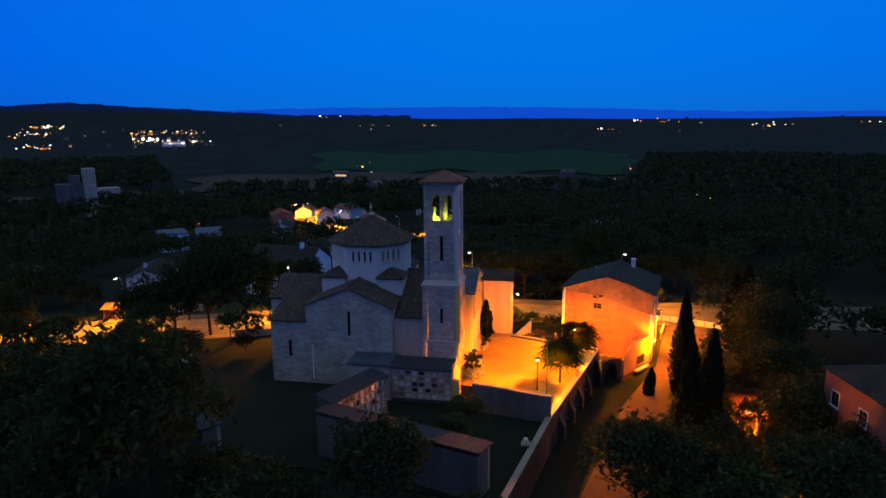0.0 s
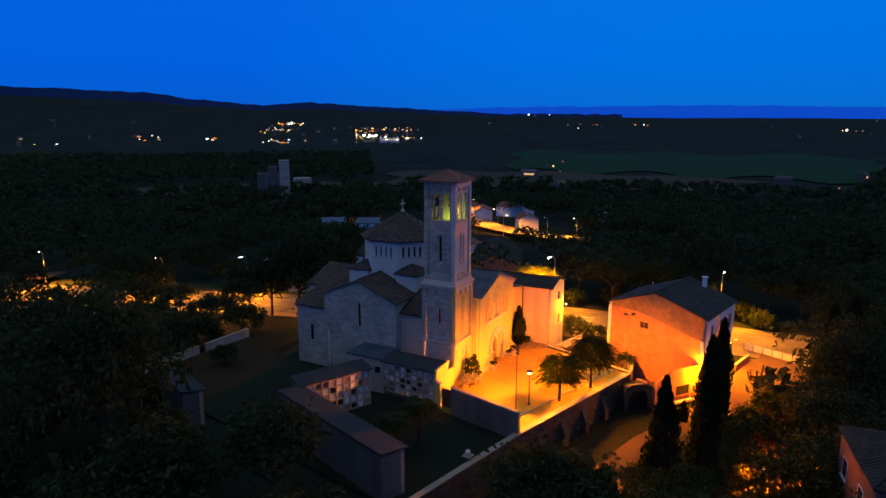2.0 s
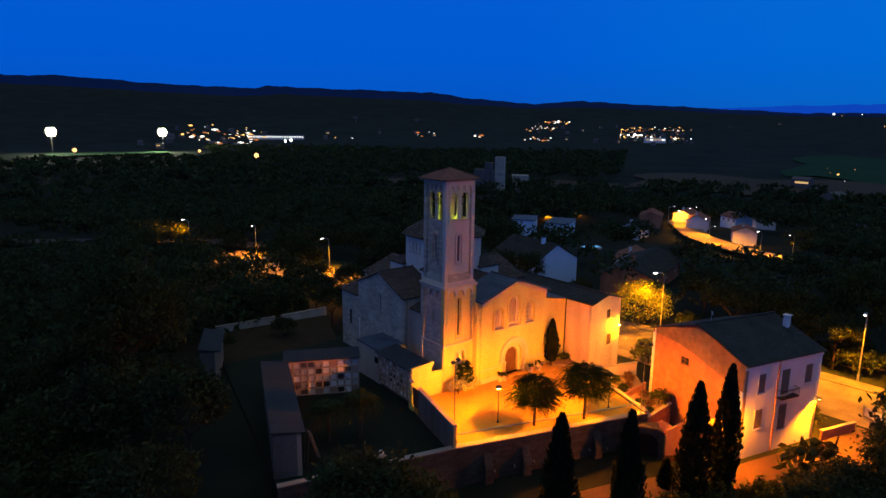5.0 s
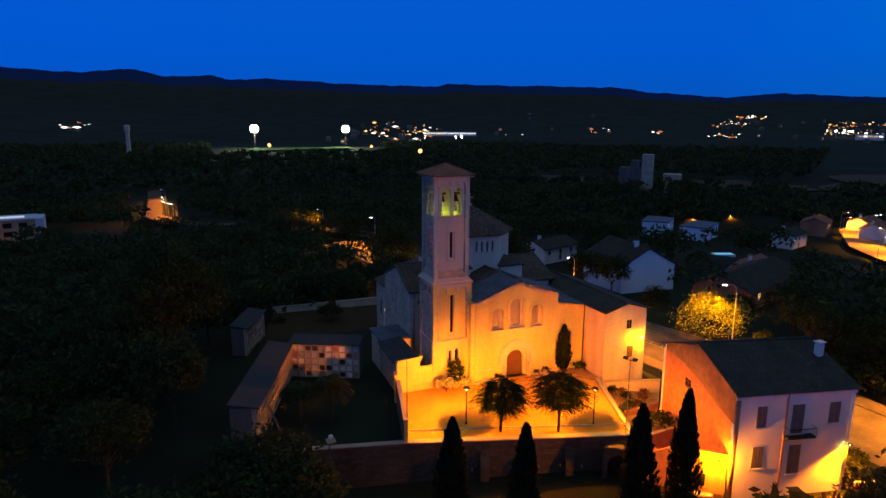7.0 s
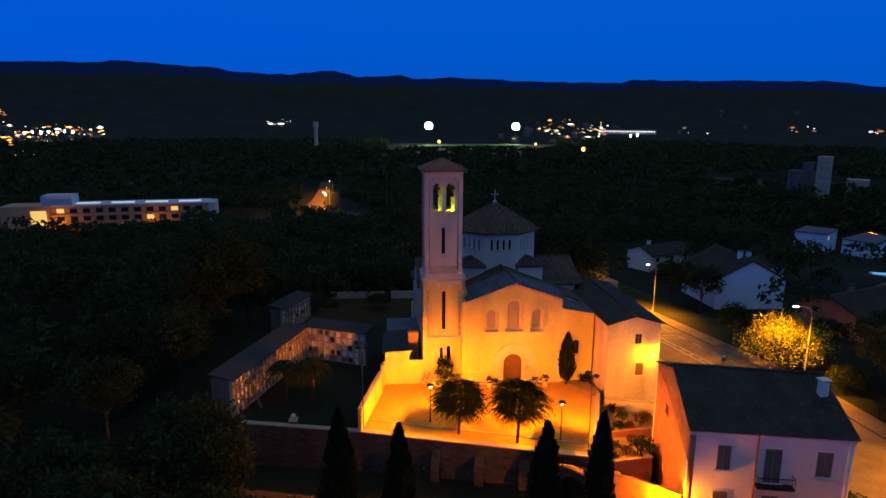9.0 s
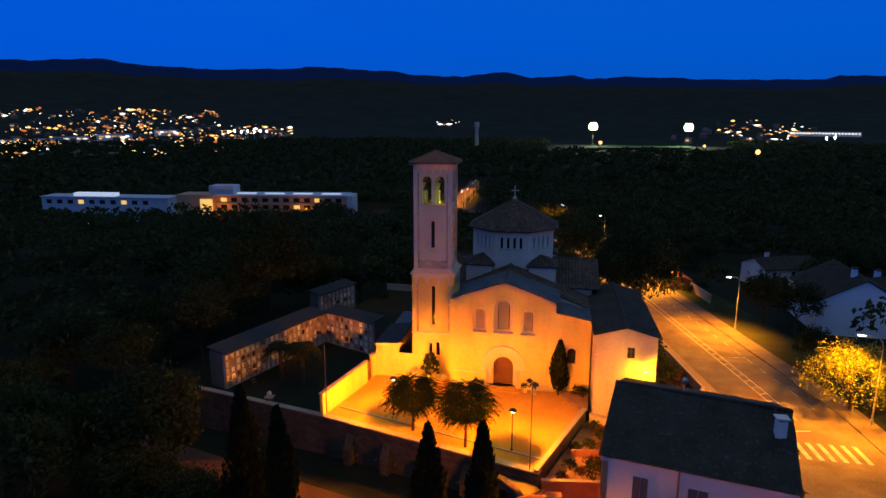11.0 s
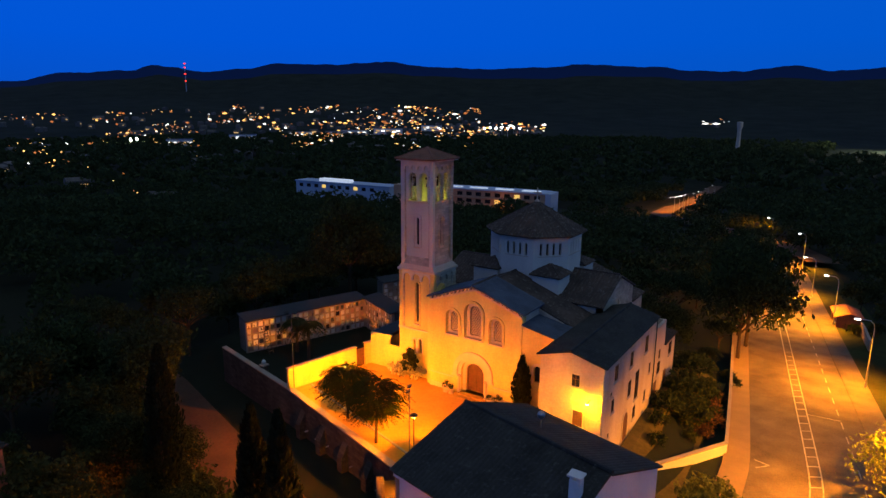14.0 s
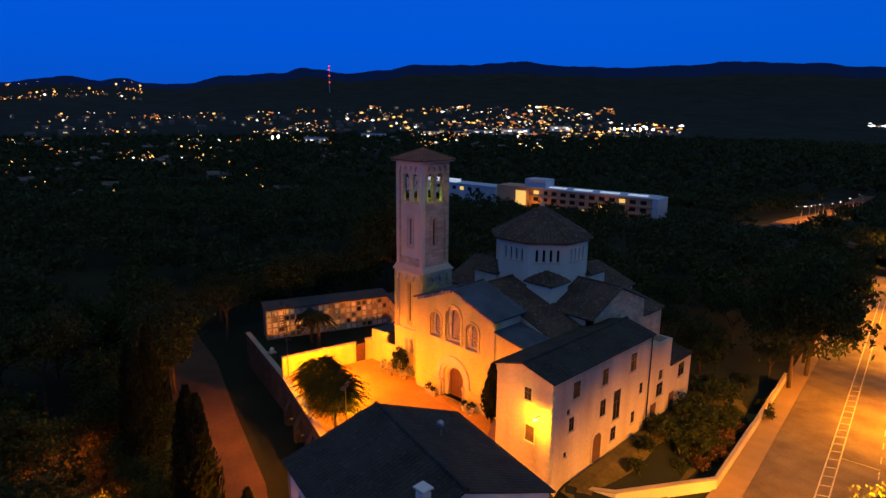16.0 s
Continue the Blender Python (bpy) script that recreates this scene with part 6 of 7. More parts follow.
# dense fine-leaved trees along the lane's bank
dense = tree_kind("tree", "dense dark rounded tree on the lane's bank", "tree", 41, 3.6, 3.5, 2.9, "leaf_dark", 460, 26, 0.15, "trees by the lane", 0.2)
stand(dense, 13.0, -40.6, z=ground(13.0, -40.6))
dense.scale = (1.15, 1.15, 1.25)
for x, y, q, tall in ((19.0, -42.5, 1.15, 1.25), (25.5, -44.5, 1.2, 1.2), (-12.5, -28.2, 0.95, 0.95), (-8.4, -25.4, 0.75, 0.9), (-17.5, -26.5, 1.0, 0.95), (-5.0, -29.6, 0.62, 0.95), (7.2, -31.8, 0.42, 0.9), (3.0, -31.0, 0.5, 0.9), (-1.2, -30.4, 0.55, 0.9)):
    plant(dense, x, y, q, x * 1.7, tall=tall)
# bare young tree on the bank
bare = thing("bare_tree", (15.5, -34.5, ground(15.5, -34.5)), "bare young tree with upswept branches on the bank", "tree")
bz = ground(15.5, -34.5)
part("trunk", tube(bmesh.new(), [(15.5, -34.5, bz - 0.3), (15.6, -34.4, bz + 3.0), (15.4, -34.5, bz + 6.0)], 0.12, 7, 0.03), M["bark"], bare)
rng_b = random.Random(8)
for i in range(16):
    a, h = i * 2.4, 1.6 + 0.24 * i
    r = rng_b.uniform(0.7, 1.3) * (1.25 - 0.12 * h)
    part("branch", tube(bmesh.new(), [(15.5, -34.45, bz + h), (15.5 + r * 0.6 * math.cos(a), -34.45 + r * 0.6 * math.sin(a), bz + h + 0.25), (15.5 + r * math.cos(a), -34.45 + r * math.sin(a), bz + h + 0.85)], 0.06, 5, 0.02), M["bark"], bare)
# garden and roadside greenery
bush = tree_kind("shrub", "rounded dark green garden shrub", "shrub", 31, 0.8, 1.25, 0.85, "leaf", 70, 9, 0.16, "garden shrubs", 0.06)
stand(bush, 30.2, 13.0, z=ground(30.2, 13.0))
for x, y, s in ((29.2, 15.8, 1.5), (31.2, 16.8, 1.4), (29.6, 20.0, 1.6), (31.0, 22.5, 1.2), (28.6, 8.5, 1.0), (29.4, 5.0, 0.9), (31.6, 10.0, 0.8), (30.6, 26, 1.1), (32.6, 18.5, 0.9), (28.4, 24.5, 2.0), (29.0, 27.5, 1.8), (30.6, 13.6, 2.0), (29.4, 18.2, 2.3), (31.4, 15.6, 1.7), (30.4, 20.6, 1.9), (28.6, 12.0, 1.6), (36.5, -14.5, 1.5), (35.8, -11.8, 1.4), (37.2, -17, 1.3), (35.0, -21, 1.6), (36.2, -24, 1.5), (34.0, -27.8, 1.4), (36.8, -27, 1.2), (21.2, -9.5, 0.6), (20.0, -11.5, 0.6), (20.6, -7.6, 0.6), (18.6, -12.4, 0.6), (18.0, -15.4, 0.55), (20.3, -16.6, 1.1), (17.2, -17.4, 0.5), (38.5, -2.5, 1.1), (39.5, -5.5, 1.2), (38.0, -8.5, 1.3), (46.5, 74, 1.2), (50, 77, 1.3), (55, -10, 2.2), (56.5, -16, 2.4), (58.5, -20, 2.0), (57.5, -25, 2.3), (60, -29, 2.5), (56.5, -33, 2.1), (61, -13, 2.6), (63, -23, 2.6), (59.5, -6, 2.2), (56, 1, 2.0), (33.0, 31.0, 0.8), (31.8, 33.5, 0.9), (-1.5, -33.5, 1.4), (3.8, -33.0, 1.3), (-3.2, -36.5, 1.5), (4.6, -36.4, 1.3), (-0.2, -39.0, 1.4), (2.6, -39.2, 1.4), (1.4, -32.2, 1.1), (-6.0, -34.5, 1.6), (-9.5, -31.0, 1.5), (-12.5, -30.0, 1.5), (6.5, -33.6, 1.1)):
    plant(bush, x, y, s, rng_t.uniform(0, 6.3), z=max(ground(x, y), -1.0 if x < 22 and y > -19 else -99))
for x, y, q in ((-4.4, -26.6, 2.0), (-0.6, -27.8, 2.1), (3.2, -28.8, 2.0), (9.4, -30.8, 1.9), (1.2, -30.0, 2.2), (5.2, -29.2, 1.8), (13.6, -32.6, 1.7), (17.5, -34.6, 1.9), (21.5, -36.0, 1.8), (10.5, -33.6, 2.2)):
    plant(bush, x, y, q, x + y)
red = tree_kind("shrub", "russet-leaved garden shrub by the wall", "shrub", 32, 0.7, 1.1, 0.7, "leaf_red", 60, 9, 0.15, "garden shrubs", 0.05)
stand(red, 32.2, 24.0, z=ground(32.2, 24.0))
for x, y, s in ((21.4, -8.4, 0.7), (22.8, -10.4, 0.8), (20.3, -14.4, 0.7), (18.9, -16.3, 0.6), (23.8, -9.6, 0.7), (21.2, -11.4, 0.6)):
    plant(red, x, y, s, x, z=-1.0)
plant(bush, 36.4, -6.6, 1.3, 1.2, z=-3.4)
plant(red, 32.0, 20.6, 1.3, 1.0)
plant(red, 33.2, 15.6, 1.2, 2.0)
plant(red, 32.6, 18.4, 1.1, 4.0)
plant(red, 32.8, 12.4, 1.0, 3.0)
lit_bush = tree_kind("shrub", "spreading young tree beside the street, lamp yellow put into its leaves", "shrub", 36, 1.2, 1.7, 1.25, "leaf_lit", 130, 10, 0.17, "garden shrubs", 0.07)
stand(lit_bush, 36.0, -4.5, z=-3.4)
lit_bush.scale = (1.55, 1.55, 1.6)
hyd = tree_kind("flowering_shrub", "pale flowering shrub at the foot of the tower", "shrub", 33, 0.75, 1.15, 0.8, "flower", 60, 9, 0.16, "", 0.05)
stand(hyd, 0.9, -1.7, z=0.0)
hyd.scale = (1.35, 1.35, 1.35)
conifer = tree_kind("small_conifer", "small upright conifer beside the tower", "shrub", 34, 1.6, 0.75, 1.5, "leaf", 70, 9, 0.18, "", 0.06)
stand(conifer, 2.2, -1.4, z=0.0)
conifer.scale = (1.4, 1.4, 1.35)
plant(hyd, 3.2, -1.3, 0.75, 2.0, z=0.0)
hedge = tree_kind("hedge", "low clipped hedge in the planting bed", "shrub", 35, 0.5, 1.0, 0.45, "leaf", 60, 9, 0.14, "", 0.05)
stand(hedge, 19.3, -2.2, z=0.28)


def planter(x, y, h, r):
    t = thing("planter", (x, y, 0), "round stone planter with a small clipped bush", "planter", "portal planters")
    part("pot", lathe(bmesh.new(), [(0.22, 0), (0.3, 0.1), (0.26, 0.2), (0.38, 0.62), (0.42, 0.66), (0.36, 0.66), (0.3, 0.55)], (x, y, 0), 12), M["trim"], t)
    rng = np.random.default_rng(int(x * 10))
    pts = crown_points(rng, r, r * 0.8, 34, 8) + np.array([x, y, h])
    hang(new("bush", blade_mesh("bush", *quads(pts, 0.1, rng), M["leaf"])), t)


planter(7.6, -1.9, 0.95, 0.5)
planter(8.3, -1.9, 0.8, 0.35)
planter(13.2, -1.9, 0.85, 0.4)
planter(14.3, -2.2, 1.0, 0.6)

# woods: nearer trees of many blades, farther ones of fewer, larger blades
CLEAR = [(5, 6, 34), (45, -40, 9), (27, -21, 15), (66, 45, 22), (74, 90, 26), (150, 125, 28), (128, 100, 16), (134, 84, 9), (164, 120, 20), (150, 64, 24), (180, 72, 24), (285, 132, 34), (84, 34, 17), (106, 47, 12), (-125, 243, 60), (-105, 200, 30), (-140, 200, 32), (-172, 205, 30), (-115, 175, 18), (-150, 172, 18), (-205, 236, 45), (-245, 225, 34), (-262, 205, 22), (-235, 195, 22), (-210, 196, 20), (-68, 206, 24), (-60, 186, 14), (-163, 140, 9), (275, 115, 24), (-55, 225, 18), (205, 88, 42), (172, 67, 22), (156, 58, 16), (186, 60, 16), (160, 46, 12), (143, 50, 15), (150, 70, 12), (312, 60, 22), (320, 112, 22), (-10, -45, 10), (240, 108, 20), (250, 232, 14)]


# open views across the woods: (x, y) to (x, y) and half the width
GLADES = [(184, 51, 118, 18, 13), (192, 62, 124, 22, 13), (174, 40, 112, 8, 10), (106, 46, 62, 10, 7), (152, 128, 108, 76, 9), (164, 122, 124, 74, 9), (195, 79, 115, 37, 14), (195, 79, 126, 33, 13), (215, 92, 180, 60, 14), (-40, 300, -30, 215, 13), (-46, 340, -28, 240, 12), (-34, 262, -14, 190, 11), (-36, 270, -36, 200, 10), (37, 61, -4, 29, 6.5), (34, 80, 0, 47, 6)]


def in_glade(x, y):
    for x0, y0, x1, y1, w in GLADES:
        dx, dy = x1 - x0, y1 - y0
        t = min(1.0, max(0.0, ((x - x0) * dx + (y - y0) * dy) / (dx * dx + dy * dy)))
        if math.hypot(x - x0 - t * dx, y - y0 - t * dy) < w:
            return True
    return False


def open_land(x, y):
    if in_glade(x, y):
        return True
    if abs(x - road_middle(y)) < 15 and -115 < y < 160:
        return True
    if any((x - a) ** 2 + (y - b) ** 2 < r * r for a, b, r in CLEAR):
        return True
    if -48 < x < 40 and -34 + 0.33 * (10 - x) * 0 < y < -8 and abs(y + 22 + 0.27 * x) < 6:
        return True
    r, deg = math.hypot(x - 5, y - 5), math.degrees(math.atan2(y - 5, x - 5))
    if 605 < r < 1520 and -10 < deg < 35:
        return True
    if 555 < r < 645 and 33 < deg < 59:
        return True
    if 950 < r < 1320 and 74 < deg < 90:
        return True
    return any(math.dist((x, y), q) < 19 for q in ((-22, 235), (-36, 262), (-42, 282), (-42, 300), (-46, 322), (-49, 345), (-50, 365), (-51, 390), (-52, 415), (-53, 440), (-54, 465), (-55, 490), (-57, 520)))


def woods(name, r0, r1, gap, blades, size, tall, seed, label):
    rng = np.random.default_rng(seed)
    spots = []
    tries = int(math.pi * (r1 * r1 - r0 * r0) / gap ** 2 * 1.0)
    for _ in range(tries):
        r, deg = math.sqrt(rng.uniform(r0 * r0, r1 * r1)), rng.uniform(-75, 215)
        x, y = 5 + r * math.cos(radians(deg)), 5 + r * math.sin(radians(deg))
        if not open_land(x, y):
            spots.append((x, y, ground(x, y), rng.uniform(0.7, 1.3)))
    s = np.array(spots)
    k = len(s)
    d = rng.normal(size=(k, blades, 3))
    d /= np.linalg.norm(d, axis=2)[:, :, None]
    d[:, :, 2] = np.where(d[:, :, 2] < -0.3, -d[:, :, 2], d[:, :, 2])
    rad = rng.uniform(0.6, 1.05, (k, blades, 1))
    c = d * rad * np.array([tall * 0.46, tall * 0.46, tall * 0.36]) * s[:, None, 3:4] + np.stack([s[:, 0], s[:, 1], s[:, 2] + tall * 0.62 * s[:, 3]], axis=1)[:, None, :]
    pts, faces = quads(c.reshape(-1, 3), size, rng)
    ob = new(name, blade_mesh(name, pts, faces, M["leaf_dark"]))
    return tagged(ob, label, "woods", kind="stuff")


woods("near_woods", 38, 190, 7.6, 150, 0.66, 9, 71, "dense dark woodland round the church hill")
woods("middle_woods", 190, 480, 9.5, 50, 1.35, 10, 72, "dark woodland spreading over the valley")
woods("far_woods", 480, 1300, 17.0, 16, 3.4, 12, 73, "far dark woods on the plain")


# ---- street lamps ----
def street_lamp(x, y, top, tx, ty, watts, colour=AMBER, lit=True, label="tall street lamp with a curved arm, glowing amber", reach=1.9, cone=142):
    """A tall column with a curved arm that reaches towards (tx, ty)."""
    z0 = ground(x, y)
    d = Vector((tx - x, ty - y, 0)).normalized()
    t = thing("street_lamp", (x, y, z0), label, "street lamp", "street lamps")
    pts = [Vector((x, y, top - 1.3)), Vector((x, y, top - 0.6)) + d * 0.15, Vector((x, y, top - 0.15)) + d * 0.6, Vector((x, y, top)) + d * reach]
    bm = lathe(bmesh.new(), [(0.16, -0.3), (0.16, 0.9), (0.1, 1.0), (0.07, top - 1.3 - z0)], (x, y, z0), 8)
    part("column", bm, M["steel"], t)
    part("arm", tube(bmesh.new(), pts, 0.06, 6, 0.045), M["steel"], t)
    e = pts[-1] + d * 0.3
    m = Matrix(((d.x, -d.y, 0, e.x), (d.y, d.x, 0, e.y), (0, 0, 1, e.z), (0, 0, 0, 1)))
    h = part("lamp_head", boxes((-0.42, -0.16, -0.02, 0.42, 0.16, 0.12), m=m, bevel=0.04), M["steel"], t)
    if lit:
        part("lens", boxes((-0.34, -0.13, -0.09, 0.34, 0.13, -0.021), m=m), M["halo"] if colour is DEEP else M["bulb_white"], h, "glowing lens")
        if watts:
            lamp("street_light", (e.x, e.y, e.z - 0.3), watts, colour, 0.15, cone, (e.x + d.x * 4.2, e.y + d.y * 4.2, e.z - 10))
    return t


street_lamp(48.0, 42.5, 3.9, 40, 40, 52000)
street_lamp(43.2, 78.5, 1.4, 34, 77, 52000)
street_lamp(38.4, 103, -0.4, 30, 102, 52000)
street_lamp(33.8, 147, -2.2, 25, 140, 48000)
street_lamp(55.2, -26.2, 6.9, 45, -28, 52000)
street_lamp(52.4, 4.2, 7.0, 44, 6, 60000)
street_lamp(22, 182, -4, 12, 190, 22000)
for i, (x, y) in enumerate(((-34, 282), (-35, 298), (-37, 316), (-40, 334), (-42, 352), (-42, 378), (-44, 404), (-45, 432), (-46, 462))):
    street_lamp(x, y, ground(x, y) + 10, x - 8, y - 2, 22000 + 1500 * i, cone=150)
# lane lamps beneath the trees
street_lamp(1.2, -36.2, -1.6, 0.2, -34, 26000, DEEP, label="lane lamp glowing deep orange among trees", reach=1.2, cone=144)
street_lamp(-14.5, -35.5, -0.6, -12, -33, 6000, DEEP, label="lane lamp glowing deep orange among trees", reach=1.2, cone=140)
street_lamp(8.1, -41.8, -1.4, 5.4, -38.6, 42000, DEEP, label="lane lamp glowing deep orange among trees", reach=1.2, cone=144)
# village street behind the church
for x, y, tx, ty in ((180, 36, 173, 39), (191, 52, 184, 54), (190, 72, 197, 70), (212, 84, 206, 88), (222, 108, 227, 104), (240, 122, 244, 116), (270, 122, 268, 128), (296, 146, 300, 140)):
    street_lamp(x, y, ground(x, y) + 9, tx, ty, 34000, AMBER, cone=118)
street_lamp(197, 165, -13.5, 193, 160, 14000, AMBER)
street_lamp(219, 164, -14, 215, 159, 14000, AMBER)
street_lamp(-163, 145, -10.5, -158, 141, 16000, AMBER)
ribbon("village_street", [(166, 30), (174, 40), (183, 51), (194, 66), (207, 87), (238, 114), (286, 136), (320, 144)], 12, 1.6, M["pave"], "lamp-lit village street between houses", "road")

# ---- neighbouring houses ----
def cottage(name, x, y, w, d, h, turn, wall_mat, roof_mat, label, z=None, rise=1.9, lit=0, chimneys=1, flat=False, cols=3):
    """A house with gabled or flat roof: walls, roof slopes, windows on the long sides, a door and chimneys."""
    z = ground(x, y) if z is None else z
    m = pose(x, y, z, 0, 0, turn)
    t = thing(name, (x, y, z), label, "house", "village houses")
    if flat:
        part("wall", boxes((-w / 2, -d / 2, -3, w / 2, d / 2, h), m=m), wall_mat, t)
        part("roof", boxes((-w / 2 - 0.3, -d / 2 - 0.3, h, w / 2 + 0.3, d / 2 + 0.3, h + 0.35), m=m, bevel=0.04), roof_mat, t, "flat roof slab")
    else:
        part("wall", boxes((-w / 2, -d / 2 + 0.3, -3, w / 2, d / 2 - 0.3, h), m=m), wall_mat, t)
        for sg in (-1, 1):
            panel("gable", [(-d / 2, -3), (d / 2, -3), (d / 2, h), (0, h + rise - 0.12), (-d / 2, h)], [], 0.3, m @ pose(sg * w / 2, 0, 0, 0, 0, 90 * sg) @ pose(0, -0.01, 0), wall_mat, t)
            poly = [(-w / 2 - 0.4, -d / 2 - 0.4, h - 0.1), (w / 2 + 0.4, -d / 2 - 0.4, h - 0.1), (w / 2 + 0.4, 0, h + rise), (-w / 2 - 0.4, 0, h + rise)]
            poly = [m @ pose(0, 0, 0, 0, 0, 0 if sg < 0 else 180) @ Vector(q) for q in poly]
            part("roof", tile_slope(bmesh.new(), poly, 0.5), roof_mat, t, "tiled roof slope")
    n = 0
    for sg in (0, 180):
        f = m @ pose(0, 0, 0, 0, 0, sg) @ pose(-w / 2, -d / 2 if flat else -d / 2 + 0.3, 0)
        for i in range(cols):
            cx = w * (i + 0.5) / cols
            window(t, f, cx - 0.55, h - 1.95, 1.1, 1.2, pane="lit_pane" if n < lit else "glass_dark", frame_mat="house_white")
            n += 1
    part("door", boxes((-0.5, -d / 2 - (0.04 if flat else -0.26), 0, 0.5, -d / 2 + (0.02 if flat else 0.32), 2.1), m=m), M["wood"], t)
    for i in range(chimneys):
        cx = -w * 0.25 + i * w * 0.5
        c = part("chimney", boxes((cx - 0.4, 0.3, h, cx + 0.4, 1.1, h + rise + 1.2), m=m), wall_mat, t)
        part("chimney_cap", boxes((cx - 0.52, 0.18, h + rise + 1.2, cx + 0.52, 1.22, h + rise + 1.36), m=m), roof_mat, c)
    return t


HW, RR, RG = M["house_white"], M["tiles_red"], M["tiles_grey"]
cottage("village_house", 71, 90, 15, 9, 3.8, 20, HW, RG, "white single-storey house half hidden by trees", -8.0, 1.9, 0, 1)
cottage("village_house", 69, 51.5, 16, 14, 4.8, 86, M["skylit_white"], RG, "white gabled house, dusk blue painted into walls and chimney", -5.0, 4.0, 0, 1)
cottage("village_house", 80, 60, 9, 7, 4.2, 20, M["skylit_white"], RG, "white low wing of the neighbouring house", -5.2, 1.8, 0, 1)
cottage("village_house", 149, 134, 14, 10, 6.2, 40, M["skylit_white"], M["sheet_roof"], "modern flat-roofed pale villa", -14.0, lit=1, chimneys=0, flat=True)
cottage("village_house", 164, 127, 18, 10, 5.4, 30, M["skylit_white"], M["sheet_roof"], "modern flat-roofed pale house", -15.0, lit=0, chimneys=0, flat=True)
cottage("village_house", 84, 30, 26, 12, 4.0, 20, M["house_side"], RG, "long low house with a dark tiled roof", -5.0, 2.6, 1, 1)
cottage("village_house", 106, 48, 12, 9, 4.5, 30, HW, RR, "small house with an amber-lit porch", -9.0, 2.2, 3, 1)
cottage("village_house", 214, 70, 12, 9, 5.5, 30, HW, RR, "house with red tiles beside the lit street", None, 2.2, 1)
cottage("village_house", 230, 100, 13, 9, 5.5, 25, HW, RR, "house with red tiles beside the lit street", None, 2.2, 1)
cottage("village_house", 222, 120, 14, 10, 5.5, 30, M["house_side"], RR, "ochre house with red tiles beside the lit street", None, 2.2, 2)
cottage("village_house", 250, 118, 13, 9, 5.5, 10, M["skylit_white"], RR, "white house with red tiles in the village", None, 2.2, 0)
cottage("village_house", 262, 98, 13, 9, 5.5, 60, M["skylit_white"], RR, "white house with red tiles in the village", None, 2.2, 1)
cottage("village_house", 312, 60, 22, 10, 6, 35, HW, RG, "long white house at the village edge", None, 2.2, 2)
cottage("village_house", 322, 112, 14, 10, 6, 35, HW, RG, "white house at the village edge", None, 2.2, 1)
cottage("village_house", 250, 40, 14, 10, 6, 10, HW, RG, "pale house half hidden by trees", None, 2.2, 1)
cottage("village_house", 186, 104, 14, 9, 5, 20, HW, RG, "pale house half hidden by trees", None, 2.2, 1)
cottage("village_house", 270, -60, 16, 10, 6, -10, HW, RG, "pale house half hidden by trees", None, 2.2, 2)
cottage("village_house", 200, -40, 14, 9, 5, 25, HW, RG, "pale house half hidden by trees", None, 2.2, 1)
lamp("porch_light", (101.5, 42.5, -6.2), 900, AMBER, 0.2)
pool = thing("swimming_pool", (136, 87, ground(136, 87)), "long lit blue swimming pool beside the villa", "pool")
part("pool_basin", boxes((-3.4, -1.7, -0.6, 3.4, 1.7, 0.3), m=pose(136, 87, ground(136, 87) + 0.4, 0, 0, -20)), HW, pool)
part("water", boxes((-3.0, -1.3, 0.2, 3.0, 1.3, 0.32), m=pose(136, 87, ground(136, 87) + 0.4, 0, 0, -20)), glow("lit_pool_water", (0.15, 0.55, 0.95), 0.7), pool)
# small red shed and pale wall beside the street's far end
cottage("roadside_shed", 45.2, 80.5, 6.5, 4, 2.4, -82, M["brick"], RR, "low red brick shed beside the street", None, 0.8, 0, 0, cols=1)
wall("garden_wall", (47.5, 76.5), (48.6, 63.5), -9, (-6.3, -5.5), 0.3, M["plaster"], "low pale wall beside the grass verge", M["kerb"])
# brick house on the lane, close by at the start
bh = thing("brick_house", (-11, -45, -5), "red brick house with a dark slate roof", "house")
prm = [(-6.0, -40.0), (-15.6, -41.4), (-14.4, -50.0), (-4.8, -48.6)]
part("wall", prism(bmesh.new(), prm, -7, 6.9), M["brick"], bh)
cx_, cy_ = -10.2, -45.0
prm2 = [(cx_ + (x - cx_) * 1.06, cy_ + (y - cy_) * 1.06) for x, y in prm]
for i in range(4):
    a, b = prm2[i], prm2[(i + 1) % 4]
    part("roof", tile_slope(bmesh.new(), [(*a, 6.9), (*b, 6.9), (cx_, cy_, 9.0)], 0.42), RG, bh, "dark slate roof slope")
mb = along((-15.6, -41.4), (-6.0, -40.0)) @ Matrix(((-1, 0, 0, 9.7), (0, -1, 0, 0), (0, 0, 1, 0), (0, 0, 0, 1)))
m3 = along((-14.4, -50.0), (-15.6, -41.4)) @ Matrix(((-1, 0, 0, 8.68), (0, -1, 0, 0), (0, 0, 1, 0), (0, 0, 0, 1)))
for f in (mb, m3):
    for x in (1.4, 5.8):
        for z in (3.6, 0.2, -3.2):
            window(bh, f, x, z, 1.2, 1.5, frame_mat="house_white")

drape("forecourt", [[(27.5 + 2.6 * i, -30.2 - 0.24 * (2.6 * i) - 2 * j) for j in range(6)] for i in range(7)], 0.09, M["lane"], "worn concrete forecourt before the house", "forecourt")
drape("lit_path", [[(-5 + 3 * i, -34 - 2 * j) for j in range(5)] for i in range(7)], 0.08, M["dark_soil"], "bare soil clearing under the lane lamps", "path")
